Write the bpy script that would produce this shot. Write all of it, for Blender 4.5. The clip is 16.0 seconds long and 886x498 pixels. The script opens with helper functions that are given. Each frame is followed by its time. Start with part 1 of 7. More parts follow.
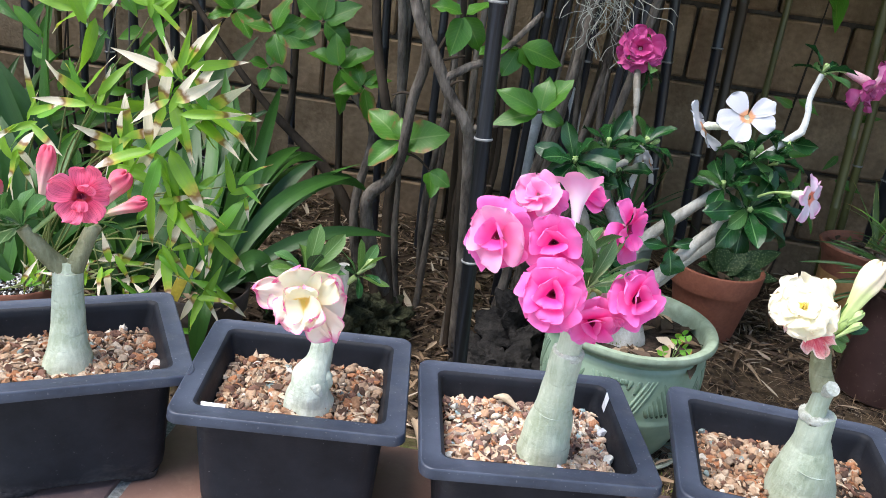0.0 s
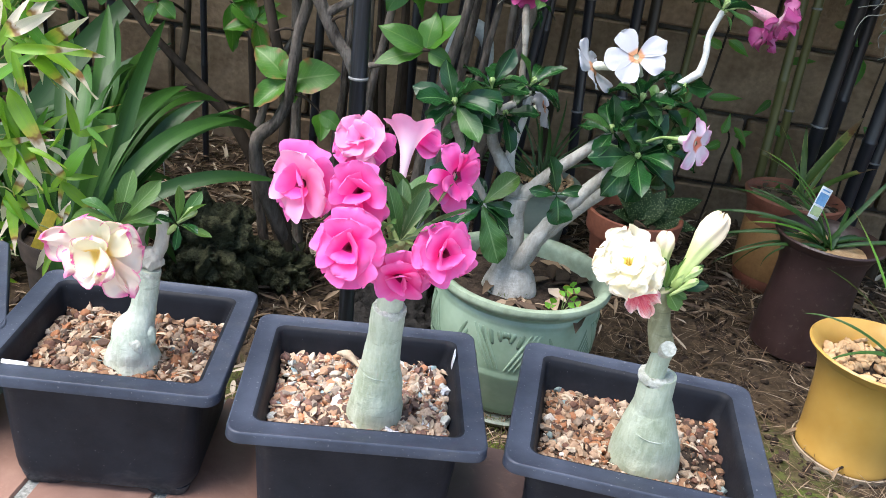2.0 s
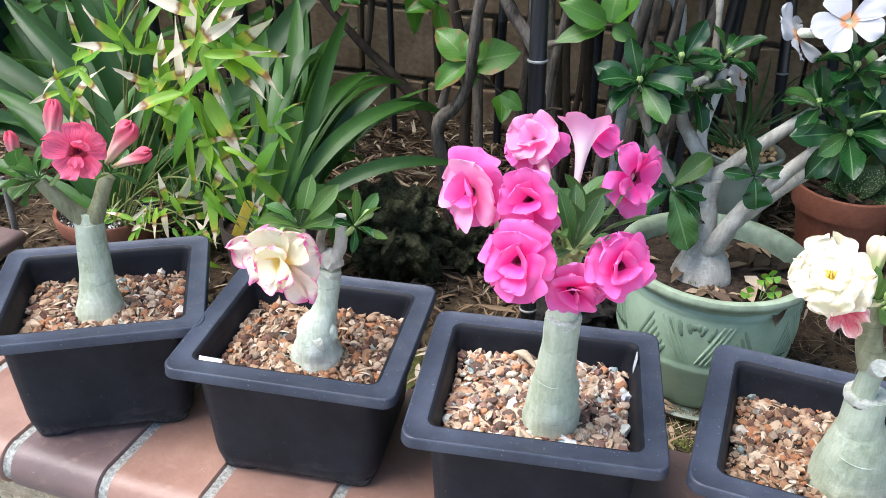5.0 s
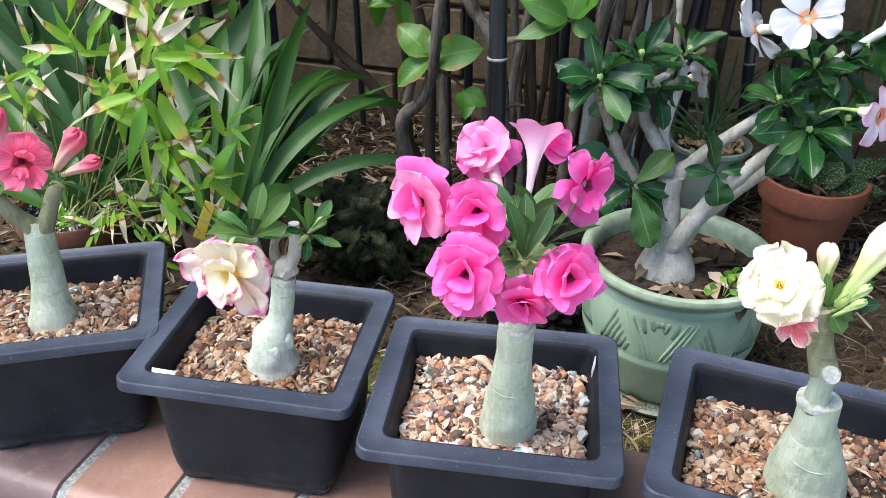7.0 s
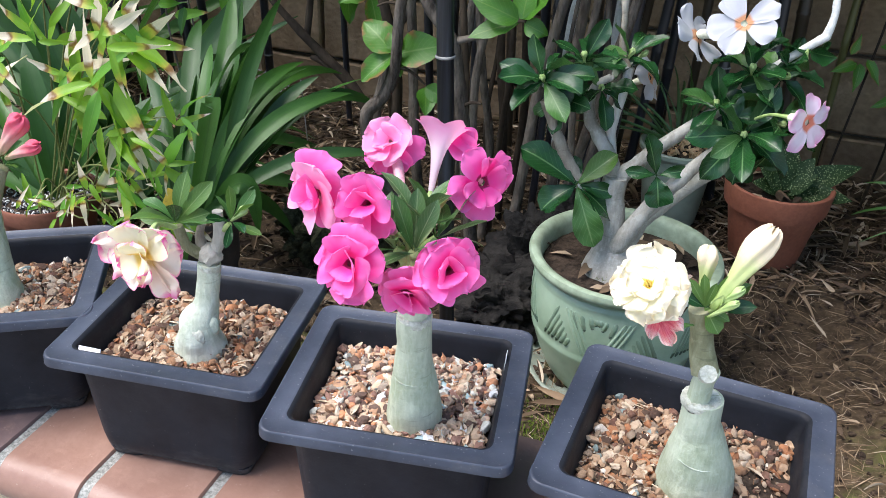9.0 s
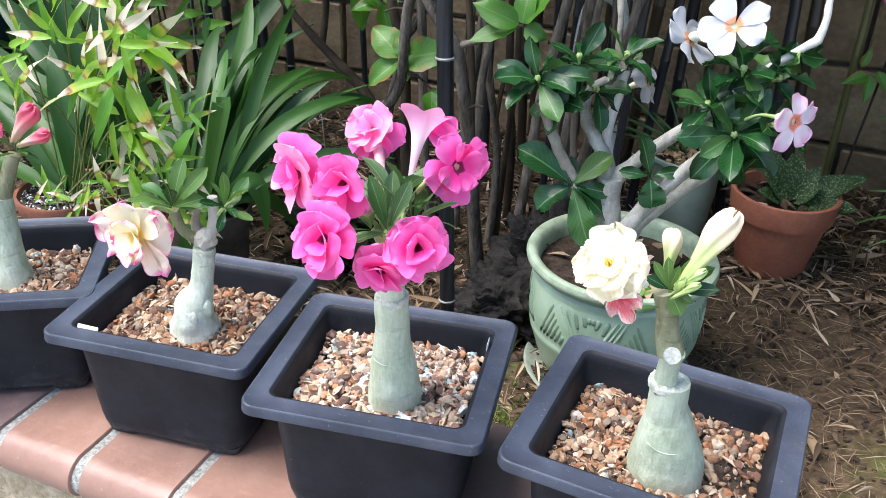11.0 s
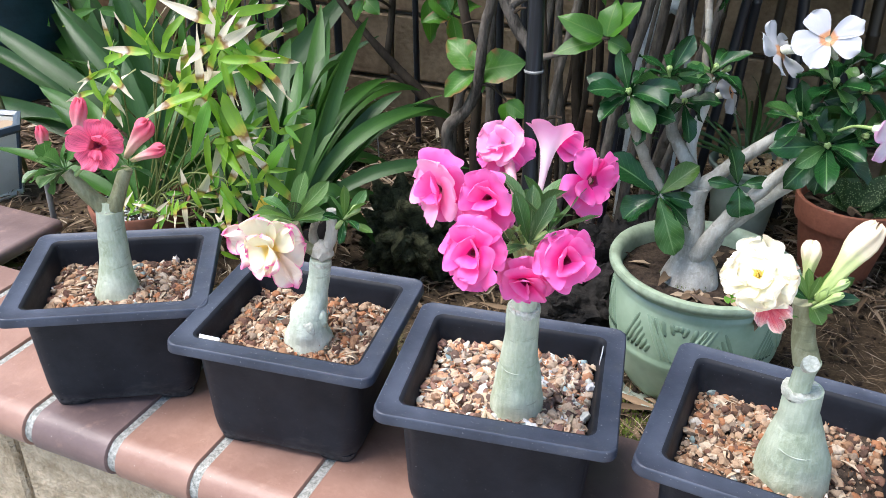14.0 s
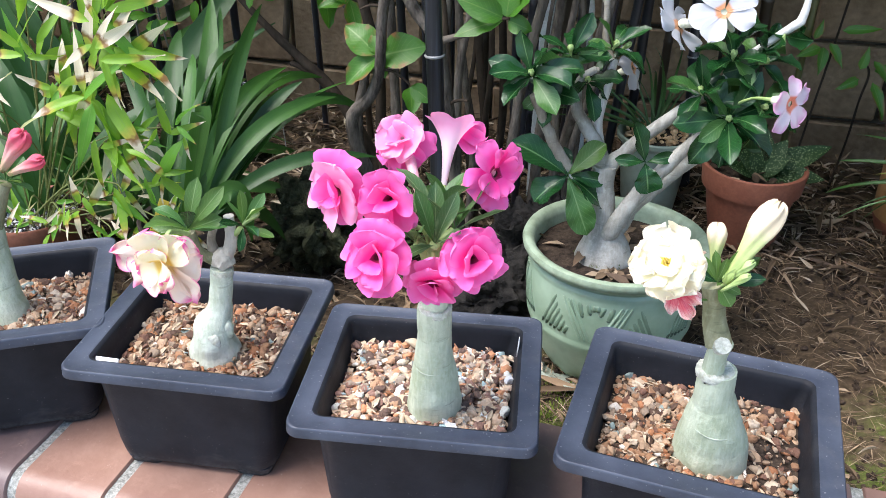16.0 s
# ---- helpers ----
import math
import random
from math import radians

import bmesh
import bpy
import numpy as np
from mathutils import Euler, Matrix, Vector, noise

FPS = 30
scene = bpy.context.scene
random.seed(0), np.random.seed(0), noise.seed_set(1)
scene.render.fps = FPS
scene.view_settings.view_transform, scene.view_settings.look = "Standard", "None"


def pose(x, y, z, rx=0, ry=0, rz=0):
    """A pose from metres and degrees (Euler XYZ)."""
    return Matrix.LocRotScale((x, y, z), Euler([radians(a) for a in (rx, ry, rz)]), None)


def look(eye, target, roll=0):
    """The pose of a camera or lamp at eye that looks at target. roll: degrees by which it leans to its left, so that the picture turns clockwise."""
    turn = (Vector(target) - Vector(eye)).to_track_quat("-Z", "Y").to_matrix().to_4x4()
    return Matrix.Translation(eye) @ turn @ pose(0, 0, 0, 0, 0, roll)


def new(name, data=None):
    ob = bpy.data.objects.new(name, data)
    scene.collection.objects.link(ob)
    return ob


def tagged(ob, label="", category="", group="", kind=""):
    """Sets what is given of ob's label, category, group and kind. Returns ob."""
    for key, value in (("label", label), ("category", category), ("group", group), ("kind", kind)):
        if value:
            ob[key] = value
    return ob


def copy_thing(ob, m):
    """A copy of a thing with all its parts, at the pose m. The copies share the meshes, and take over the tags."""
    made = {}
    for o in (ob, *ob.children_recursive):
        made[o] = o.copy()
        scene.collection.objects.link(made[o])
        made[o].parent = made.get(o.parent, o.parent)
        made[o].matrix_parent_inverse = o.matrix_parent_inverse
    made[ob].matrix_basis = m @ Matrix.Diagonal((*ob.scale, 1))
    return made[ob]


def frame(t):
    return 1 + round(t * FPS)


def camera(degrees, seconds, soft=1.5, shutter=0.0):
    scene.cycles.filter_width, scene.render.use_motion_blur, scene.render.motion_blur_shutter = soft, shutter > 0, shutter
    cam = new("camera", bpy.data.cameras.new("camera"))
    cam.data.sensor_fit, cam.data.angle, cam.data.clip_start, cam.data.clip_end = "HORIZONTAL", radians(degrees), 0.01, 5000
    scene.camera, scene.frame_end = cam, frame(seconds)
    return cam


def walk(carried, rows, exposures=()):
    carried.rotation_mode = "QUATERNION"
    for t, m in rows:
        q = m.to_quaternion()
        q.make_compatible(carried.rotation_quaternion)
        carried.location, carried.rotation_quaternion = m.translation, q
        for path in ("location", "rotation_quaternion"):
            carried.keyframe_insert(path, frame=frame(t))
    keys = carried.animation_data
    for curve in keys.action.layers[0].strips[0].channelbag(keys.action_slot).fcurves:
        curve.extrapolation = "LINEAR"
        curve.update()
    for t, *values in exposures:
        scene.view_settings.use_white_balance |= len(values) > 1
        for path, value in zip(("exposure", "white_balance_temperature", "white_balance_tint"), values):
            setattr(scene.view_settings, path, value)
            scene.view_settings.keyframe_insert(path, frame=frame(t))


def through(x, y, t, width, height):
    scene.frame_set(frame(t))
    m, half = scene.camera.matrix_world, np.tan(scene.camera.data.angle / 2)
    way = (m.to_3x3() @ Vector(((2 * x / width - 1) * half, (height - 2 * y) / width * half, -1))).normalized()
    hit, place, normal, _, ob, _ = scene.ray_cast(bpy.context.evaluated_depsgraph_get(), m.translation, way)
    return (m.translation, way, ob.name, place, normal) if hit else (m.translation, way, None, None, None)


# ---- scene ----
cam = camera(55.1, 16.0, 0.9)
PATH = [
    (0, (0.098, 0.063, 0.65), (-0.055, 1.921, -0.076), 7.7),
    (0.5, (0.105, 0.082, 0.644), (-0.016, 1.935, -0.098), 7.3),
    (1, (0.129, 0.09, 0.641), (0.046, 1.935, -0.126), 7.4),
    (1.5, (0.157, 0.099, 0.638), (0.107, 1.937, -0.148), 7.8),
    (2, (0.269, 0.15, 0.653), (0.153, 1.959, -0.191), 8.4),
    (2.5, (0.36, 0.174, 0.653), (0.054, 1.941, -0.233), 8.0),
    (3, (0.396, 0.179, 0.666), (-0.04, 1.904, -0.248), 5.1),
    (3.5, (0.376, 0.18, 0.682), (-0.115, 1.877, -0.255), 2.3),
    (4, (0.306, 0.165, 0.686), (-0.222, 1.846, -0.26), 1.7),
    (4.2, (0.279, 0.174, 0.685), (-0.266, 1.843, -0.273), 1.5),
    (6.3, (0.276, 0.215, 0.7), (-0.234, 1.877, -0.289), 1.7),
    (6.5, (0.282, 0.219, 0.704), (-0.22, 1.88, -0.291), 1.7),
    (7, (0.298, 0.232, 0.703), (-0.198, 1.886, -0.305), 1.3),
    (7.5, (0.316, 0.244, 0.706), (-0.168, 1.892, -0.318), 0.8),
    (8, (0.357, 0.249, 0.714), (-0.124, 1.899, -0.31), 1.3),
    (8.5, (0.401, 0.249, 0.716), (-0.12, 1.889, -0.303), 2.0),
    (9, (0.422, 0.248, 0.716), (-0.136, 1.877, -0.302), 2.0),
    (11.5, (0.498, 0.212, 0.694), (-0.188, 1.825, -0.269), 1.7),
    (12, (0.481, 0.175, 0.695), (-0.251, 1.773, -0.258), 1.7),
    (12.5, (0.462, 0.169, 0.701), (-0.293, 1.775, -0.221), 1.7),
    (13, (0.423, 0.162, 0.703), (-0.298, 1.776, -0.231), 2.1),
    (13.5, (0.391, 0.16, 0.701), (-0.294, 1.776, -0.259), 2.0),
    (14, (0.374, 0.162, 0.711), (-0.277, 1.79, -0.252), 1.4),
    (14.5, (0.361, 0.181, 0.714), (-0.239, 1.822, -0.259), 0.8),
    (15, (0.363, 0.202, 0.718), (-0.157, 1.859, -0.275), 0.6),
    (15.5, (0.37, 0.207, 0.718), (-0.11, 1.868, -0.287), 0.6),
    (16, (0.378, 0.206, 0.718), (-0.094, 1.866, -0.293), 0.6),
]
EXPOSURES = [(0.0, 1.15), (1.5, 1.21), (3.5, 1.19), (6.5, 1.14), (9.0, 1.12), (11.5, 1.40), (12.5, 1.23), (14.0, 1.23), (16.0, 1.28)]
walk(cam, [(t, look(eye, target, roll)) for t, eye, target, roll in PATH], EXPOSURES)

# ---- light ----
world = bpy.data.worlds.new("sky")
scene.world = world
world.use_nodes = True
wn = world.node_tree
sky = wn.nodes.new("ShaderNodeTexSky")
sky.sky_type = "NISHITA"
sky.sun_disc = False
SUN_EL, SUN_AZ = 64.0, 245.0
sky.sun_elevation = radians(SUN_EL)
sky.sun_rotation = radians(SUN_AZ)
sky.air_density, sky.dust_density = 1.0, 1.2
wn.links.new(sky.outputs[0], wn.nodes["Background"].inputs[0])
wn.nodes["Background"].inputs[1].default_value = 0.165
sun_data = bpy.data.lights.new("sun", "SUN")
sun_data.energy, sun_data.angle, sun_data.color = 2.9, radians(40), (1.0, 0.955, 0.95)
sun = new("sun", sun_data)
az, el = radians(SUN_AZ), radians(SUN_EL)
sun.matrix_world = look((math.sin(az) * math.cos(el) * 5, math.cos(az) * math.cos(el) * 5, math.sin(el) * 5), (0, 0, 0))

# ---- materials ----


class Nodes:
    """A few short words for building a node material."""

    def __init__(self, name, rough=0.6, metal=0.0, spec=0.5):
        self.mat = bpy.data.materials.new(name)
        self.mat.use_nodes = True
        self.t = self.mat.node_tree
        self.p = self.t.nodes["Principled BSDF"]
        self.p.inputs["Roughness"].default_value = rough
        self.p.inputs["Metallic"].default_value = metal
        self.p.inputs["Specular IOR Level"].default_value = spec
        self.coord = self.t.nodes.new("ShaderNodeTexCoord")

    def link(self, a, b):
        self.t.links.new(a, b)

    def noise(self, scale, detail=4.0, rough=0.6, stretch=None, space="Object"):
        n = self.t.nodes.new("ShaderNodeTexNoise")
        n.inputs["Scale"].default_value, n.inputs["Detail"].default_value, n.inputs["Roughness"].default_value = scale, detail, rough
        src = self.coord.outputs[space]
        if stretch:
            m = self.t.nodes.new("ShaderNodeMapping")
            m.inputs["Scale"].default_value = stretch
            self.link(src, m.inputs[0])
            src = m.outputs[0]
        self.link(src, n.inputs["Vector"])
        return n.outputs["Fac"]

    def voronoi(self, scale, feature="F1"):
        n = self.t.nodes.new("ShaderNodeTexVoronoi")
        n.feature = feature
        n.inputs["Scale"].default_value = scale
        self.link(self.coord.outputs["Object"], n.inputs["Vector"])
        return n.outputs["Distance"]

    def ramp(self, fac, stops, mode="LINEAR"):
        r = self.t.nodes.new("ShaderNodeValToRGB")
        r.color_ramp.interpolation = mode
        el = r.color_ramp.elements
        while len(el) < len(stops):
            el.new(0.5)
        for e, (pos, col) in zip(el, stops):
            e.position = pos
            e.color = (*col, 1) if len(col) == 3 else col
        self.link(fac, r.inputs[0])
        return r.outputs[0]

    def mix(self, fac, a, b, blend="MIX"):
        m = self.t.nodes.new("ShaderNodeMix")
        m.data_type, m.blend_type = "RGBA", blend
        for sock, v in ((m.inputs[0], fac), (m.inputs[6], a), (m.inputs[7], b)):
            if isinstance(v, (int, float)):
                sock.default_value = v
            elif isinstance(v, tuple):
                sock.default_value = (*v, 1)
            else:
                self.link(v, sock)
        return m.outputs[2]

    def math(self, op, a, b=0.0, clamp=False):
        m = self.t.nodes.new("ShaderNodeMath")
        m.operation, m.use_clamp = op, clamp
        for sock, v in zip(m.inputs, (a, b)):
            if isinstance(v, (int, float)):
                sock.default_value = v
            else:
                self.link(v, sock)
        return m.outputs[0]

    def island(self):
        return self.t.nodes.new("ShaderNodeNewGeometry").outputs["Random Per Island"]

    def chance(self):
        return self.t.nodes.new("ShaderNodeObjectInfo").outputs["Random"]

    def uv(self):
        s = self.t.nodes.new("ShaderNodeSeparateXYZ")
        self.link(self.coord.outputs["UV"], s.inputs[0])
        return s.outputs[0], s.outputs[1]

    def colour(self, c):
        if isinstance(c, tuple):
            self.p.inputs["Base Color"].default_value = (*c, 1)
        else:
            self.link(c, self.p.inputs["Base Color"])
        return self

    def bump(self, height, strength=0.3, distance=0.002):
        b = self.t.nodes.new("ShaderNodeBump")
        b.inputs["Strength"].default_value, b.inputs["Distance"].default_value = strength, distance
        self.link(height, b.inputs["Height"])
        self.link(b.outputs[0], self.p.inputs["Normal"])
        return self

    def rough(self, fac, lo, hi):
        r = self.t.nodes.new("ShaderNodeMapRange")
        r.inputs["To Min"].default_value, r.inputs["To Max"].default_value = lo, hi
        self.link(fac, r.inputs[0])
        self.link(r.outputs[0], self.p.inputs["Roughness"])
        return self

    def glow_through(self, colour, weight):
        """Lets light through thin leaves and petals."""
        tr = self.t.nodes.new("ShaderNodeBsdfTranslucent")
        mx = self.t.nodes.new("ShaderNodeMixShader")
        mx.inputs[0].default_value = weight
        if isinstance(colour, tuple):
            tr.inputs[0].default_value = (*colour, 1)
        else:
            self.link(colour, tr.inputs[0])
        self.link(self.p.outputs[0], mx.inputs[1])
        self.link(tr.outputs[0], mx.inputs[2])
        self.link(mx.outputs[0], self.t.nodes["Material Output"].inputs[0])
        return self


def two_tone(name, a, b, scale, rough=0.6, fine=0.0, bump=0.3, dist=0.002, spec=0.5, lo=0.35, hi=0.65, stretch=None, vary=0.0):
    """A surface in two tones of coarse blotches, with a fine grain."""
    n = Nodes(name, rough, 0.0, spec)
    big = n.noise(scale, 5.0, 0.65, stretch)
    col = n.ramp(big, [(lo, a), (hi, b)])
    grain = n.noise(fine or scale * 9, 3.0, 0.6, stretch)
    col = n.mix(0.35, col, n.ramp(grain, [(0.3, (0.35, 0.35, 0.35)), (0.7, (1, 1, 1))]), "MULTIPLY")
    if vary:
        col = n.mix(vary, col, n.ramp(n.chance(), [(0.0, (0.45, 0.42, 0.4)), (0.5, (1, 1, 1)), (1.0, (0.75, 0.62, 0.55))]), "MULTIPLY")
    n.colour(col).bump(grain, bump, dist)
    return n.mat


def leaf_mat(name, dark, light, vein, rough=0.35, tip=None, edge=None, through=0.25, tip_at=0.75, spread=0.3, ribs=0.0, spec=0.5):
    """Leaf: uv x runs along the blade, uv y across it (0.5 at the midrib)."""
    n = Nodes(name, rough, 0.0, spec)
    along, across = n.uv()
    side = n.math("ABSOLUTE", n.math("SUBTRACT", across, 0.5))
    isl = n.chance()
    col = n.mix(n.noise(35.0, 3.0), dark, light)
    col = n.mix(n.math("MULTIPLY", isl, 0.6), col, light)
    col = n.mix(n.ramp(side, [(0.0, (1, 1, 1)), (0.018, (0.6, 0.6, 0.6)), (0.042, (0, 0, 0))]), col, vein)
    if ribs:
        wave = n.math("SINE", n.math("MULTIPLY", n.math("SUBTRACT", along, n.math("MULTIPLY", side, 0.55)), 62.0))
        col = n.mix(n.ramp(wave, [(0.88, (0, 0, 0)), (1.0, (ribs,) * 3)]), col, vein)
    wob = n.math("MULTIPLY", n.math("SUBTRACT", n.noise(60.0, 2.0), 0.5), 0.25)
    if edge:
        e = n.math("ADD", n.math("MULTIPLY", side, 2.0), wob)
        here = n.ramp(n.noise(24.0, 3.0), [(0.48, (0, 0, 0)), (0.58, (1, 1, 1))])
        col = n.mix(n.math("MULTIPLY", n.ramp(e, [(0.56, (0, 0, 0)), (0.90, (1, 1, 1))]), here), col, edge)
    if tip:
        late = n.math("ADD", n.math("ADD", along, wob), n.math("MULTIPLY", n.math("SUBTRACT", isl, 0.5), spread))
        a, b = tip
        col = n.mix(n.ramp(late, [(tip_at - 0.12, (0, 0, 0)), (tip_at, (1, 1, 1))]), col, a)
        col = n.mix(n.ramp(late, [(tip_at - 0.01, (0, 0, 0)), (tip_at + 0.03, (1, 1, 1))]), col, (0.27, 0.115, 0.040))
        col = n.mix(n.ramp(late, [(tip_at + 0.05, (0, 0, 0)), (tip_at + 0.12, (1, 1, 1))]), col, b)
    fine = n.noise(8.0, 2.0, 0.5, (1, 60, 1), "UV")
    col = n.mix(0.45, col, n.ramp(n.noise(2.5, 3.0, 0.6, (0.5, 9, 1), "UV"), [(0.32, (0.55, 0.58, 0.5)), (0.62, (1, 1, 1))]), "MULTIPLY")
    n.colour(col)
    n.bump(fine, 0.25, 0.0008)
    n.glow_through(n.mix(0.5, col, light), through)
    return n.mat


def petal_mat(name, base, body, rim, rim_at=0.85, rim_soft=0.1, throat=0.18, through=0.3, streak=0.0, vary=0.35):
    """Petal: uv x runs from the throat to the rim, uv y across."""
    n = Nodes(name, 0.5, 0.0, 0.3)
    along, across = n.uv()
    side = n.math("MULTIPLY", n.math("ABSOLUTE", n.math("SUBTRACT", across, 0.5)), 2.0)
    wob = n.math("MULTIPLY", n.math("SUBTRACT", n.noise(90.0, 2.0), 0.5), 0.12)
    far = n.math("ADD", n.math("MAXIMUM", along, n.math("MULTIPLY", side, n.ramp(along, [(0.2, (0.2,) * 3), (0.6, (1,) * 3)]))), wob)
    body_var = n.mix(n.noise(40.0, 3.0), body, tuple(min(1.0, c * 1.2 + 0.02) for c in body))
    body_var = n.mix(n.math("MULTIPLY", n.chance(), vary), body_var, rim)
    col = n.mix(n.ramp(far, [(rim_at - rim_soft, (0, 0, 0)), (rim_at + rim_soft * 0.5, (1, 1, 1))]), body_var, rim)
    if streak:
        lines = n.noise(3.0, 2.0, 0.5, (0.4, 14, 1), "UV")
        col = n.mix(n.ramp(lines, [(0.5, (0, 0, 0)), (0.62, (streak,) * 3)]), col, base)
    col = n.mix(n.ramp(along, [(throat * 0.6, (1, 1, 1)), (throat, (0, 0, 0))]), col, base)
    n.colour(col)
    n.p.inputs["Sheen Weight"].default_value = 0.10
    n.bump(n.noise(6.0, 2.0, 0.5, (1, 25, 1), "UV"), 0.25, 0.0006)
    n.glow_through(col, through)
    return n.mat




def scuffed(name, a, b, rough, spec, dust):
    """Dull plastic with dusty smears, pale specks and fine scratches."""
    n = Nodes(name, rough, 0.0, spec)
    col = n.ramp(n.noise(16.0, 5.0, 0.65), [(0.35, a), (0.65, b)])
    col = n.mix(n.ramp(n.noise(7.0, 6.0, 0.7, (1, 1, 2.2)), [(0.56, (0, 0, 0)), (0.80, (dust,) * 3)]), col, (0.16, 0.15, 0.14))
    col = n.mix(n.ramp(n.noise(330.0, 2.0, 0.5), [(0.80 - 0.28 * dust, (0, 0, 0)), (0.86 - 0.28 * dust, (0.50,) * 3)]), col, (0.26, 0.26, 0.26))
    worn = n.math("MULTIPLY", n.ramp(n.t.nodes.new("ShaderNodeNewGeometry").outputs["Pointiness"], [(0.53, (0, 0, 0)), (0.60, (1, 1, 1))]), n.ramp(n.noise(90.0, 4.0, 0.7), [(0.42, (0.10,) * 3), (0.66, (1, 1, 1))]))
    col = n.mix(n.math("MULTIPLY", worn, 0.55), col, (0.21, 0.21, 0.22))
    fine = n.noise(260.0, 3.0)
    n.colour(col).bump(fine, 0.3, 0.0006).rough(n.noise(22.0, 4.0, 0.7), rough - 0.10, rough + 0.15)
    return n.mat


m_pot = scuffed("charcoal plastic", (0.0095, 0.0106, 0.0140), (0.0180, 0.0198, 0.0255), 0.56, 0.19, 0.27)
# rim: same plastic, dustier, its lighter bluish tone painting the sky's reflection
m_rim = scuffed("dusty charcoal plastic with painted sky reflection", (0.027, 0.033, 0.050), (0.052, 0.062, 0.088), 0.44, 0.45, 0.44)


def soil_material():
    n = Nodes("damp garden soil", 0.95, 0.0, 0.2)
    big = n.noise(3.0, 6.0, 0.7)
    fine = n.noise(55.0, 6.0, 0.75)
    col = n.ramp(fine, [(0.3, (0.024, 0.017, 0.010)), (0.55, (0.080, 0.056, 0.034)), (0.8, (0.18, 0.130, 0.082))])
    sx = n.t.nodes.new("ShaderNodeSeparateXYZ")
    n.link(n.coord.outputs["Object"], sx.inputs[0])
    strip = n.ramp(n.math("ADD", n.math("DIVIDE", sx.outputs[1], 2.0), n.math("MULTIPLY", n.math("SUBTRACT", n.noise(7.0, 4.0), 0.5), 0.35)), [(0.53, (1, 1, 1)), (0.66, (0, 0, 0))])
    moss = n.math("MULTIPLY", n.ramp(n.noise(9.0, 5.0, 0.7), [(0.34, (0, 0, 0)), (0.50, (1, 1, 1))]), strip)
    green = n.ramp(n.noise(120.0, 4.0, 0.7), [(0.3, (0.030, 0.055, 0.008)), (0.7, (0.15, 0.24, 0.03))])
    col = n.mix(moss, col, green)
    n.colour(col).bump(n.math("ADD", fine, n.math("MULTIPLY", big, 0.5)), 0.8, 0.006)
    return n.mat


m_soil = soil_material()
m_potsoil = two_tone("dark potting mix", (0.018, 0.013, 0.010), (0.085, 0.060, 0.042), 60, 0.95, 240, 0.9, 0.003, 0.2)
m_patio = two_tone("grey concrete", (0.25, 0.24, 0.22), (0.36, 0.34, 0.31), 3, 0.85, 60)
m_block = two_tone("tan slump block", (0.200, 0.138, 0.083), (0.350, 0.256, 0.164), 9, 0.95, 75, 0.9, 0.004, 0.2, vary=0.5)
m_face = two_tone("sandy block face", (0.40, 0.31, 0.20), (0.72, 0.59, 0.42), 30, 0.97, 130, 1.0, 0.012, 0.15)
m_mortar = two_tone("grey speckled grout", (0.17, 0.18, 0.16), (0.47, 0.47, 0.43), 210, 0.95, 500, 0.8, 0.001, 0.2)
m_dmortar = two_tone("dark wall mortar", (0.07, 0.06, 0.05), (0.13, 0.11, 0.09), 20, 0.95, 120, 0.6, 0.003, 0.2)


def tile_material(name, lo, hi):
    n = Nodes(name, 0.5, 0.0, 0.45)
    big = n.noise(11.0, 4.0)
    col = n.ramp(big, [(0.3, lo), (0.7, hi)])
    col = n.mix(n.ramp(n.chance(), [(0.0, (0.0,) * 3), (0.40, (0.15,) * 3), (0.62, (0.5,) * 3), (1.0, (0.7,) * 3)]), col, (0.160, 0.100, 0.085))
    col = n.mix(n.ramp(n.noise(45.0, 5.0, 0.7), [(0.55, (0, 0, 0)), (0.8, (0.4, 0.4, 0.4))]), col, (0.44, 0.27, 0.20))
    col = n.mix(n.ramp(n.noise(240.0, 2.0, 0.5), [(0.74, (0, 0, 0)), (0.79, (0.4,) * 3)]), col, (0.50, 0.42, 0.36))
    n.colour(col).bump(n.math("ADD", n.noise(160.0, 3.0), n.math("MULTIPLY", n.noise(28.0, 3.0), 2.0)), 0.3, 0.0012).rough(n.noise(26.0, 5.0, 0.7), 0.26, 0.62)
    return n.mat


m_tile = tile_material("fired clay coping", (0.215, 0.112, 0.080), (0.325, 0.192, 0.143))
m_tile_grey = tile_material("flashed plum clay coping", (0.105, 0.068, 0.064), (0.180, 0.122, 0.112))


def glaze(name, a, b, scale=20, rough=0.28):
    n = Nodes(name, rough, 0.0, 0.5)
    col = n.mix(n.ramp(n.noise(scale, 4.0), [(0.35, (0, 0, 0)), (0.65, (1, 1, 1))]), a, b)
    col = n.mix(n.ramp(n.noise(90.0, 4.0, 0.7), [(0.60, (0, 0, 0)), (0.8, (0.35,) * 3)]), col, (0.35, 0.34, 0.24))
    n.colour(col).bump(n.noise(70.0, 3.0), 0.12, 0.0008).rough(n.noise(30.0), rough * 0.8, rough * 1.5)
    return n.mat


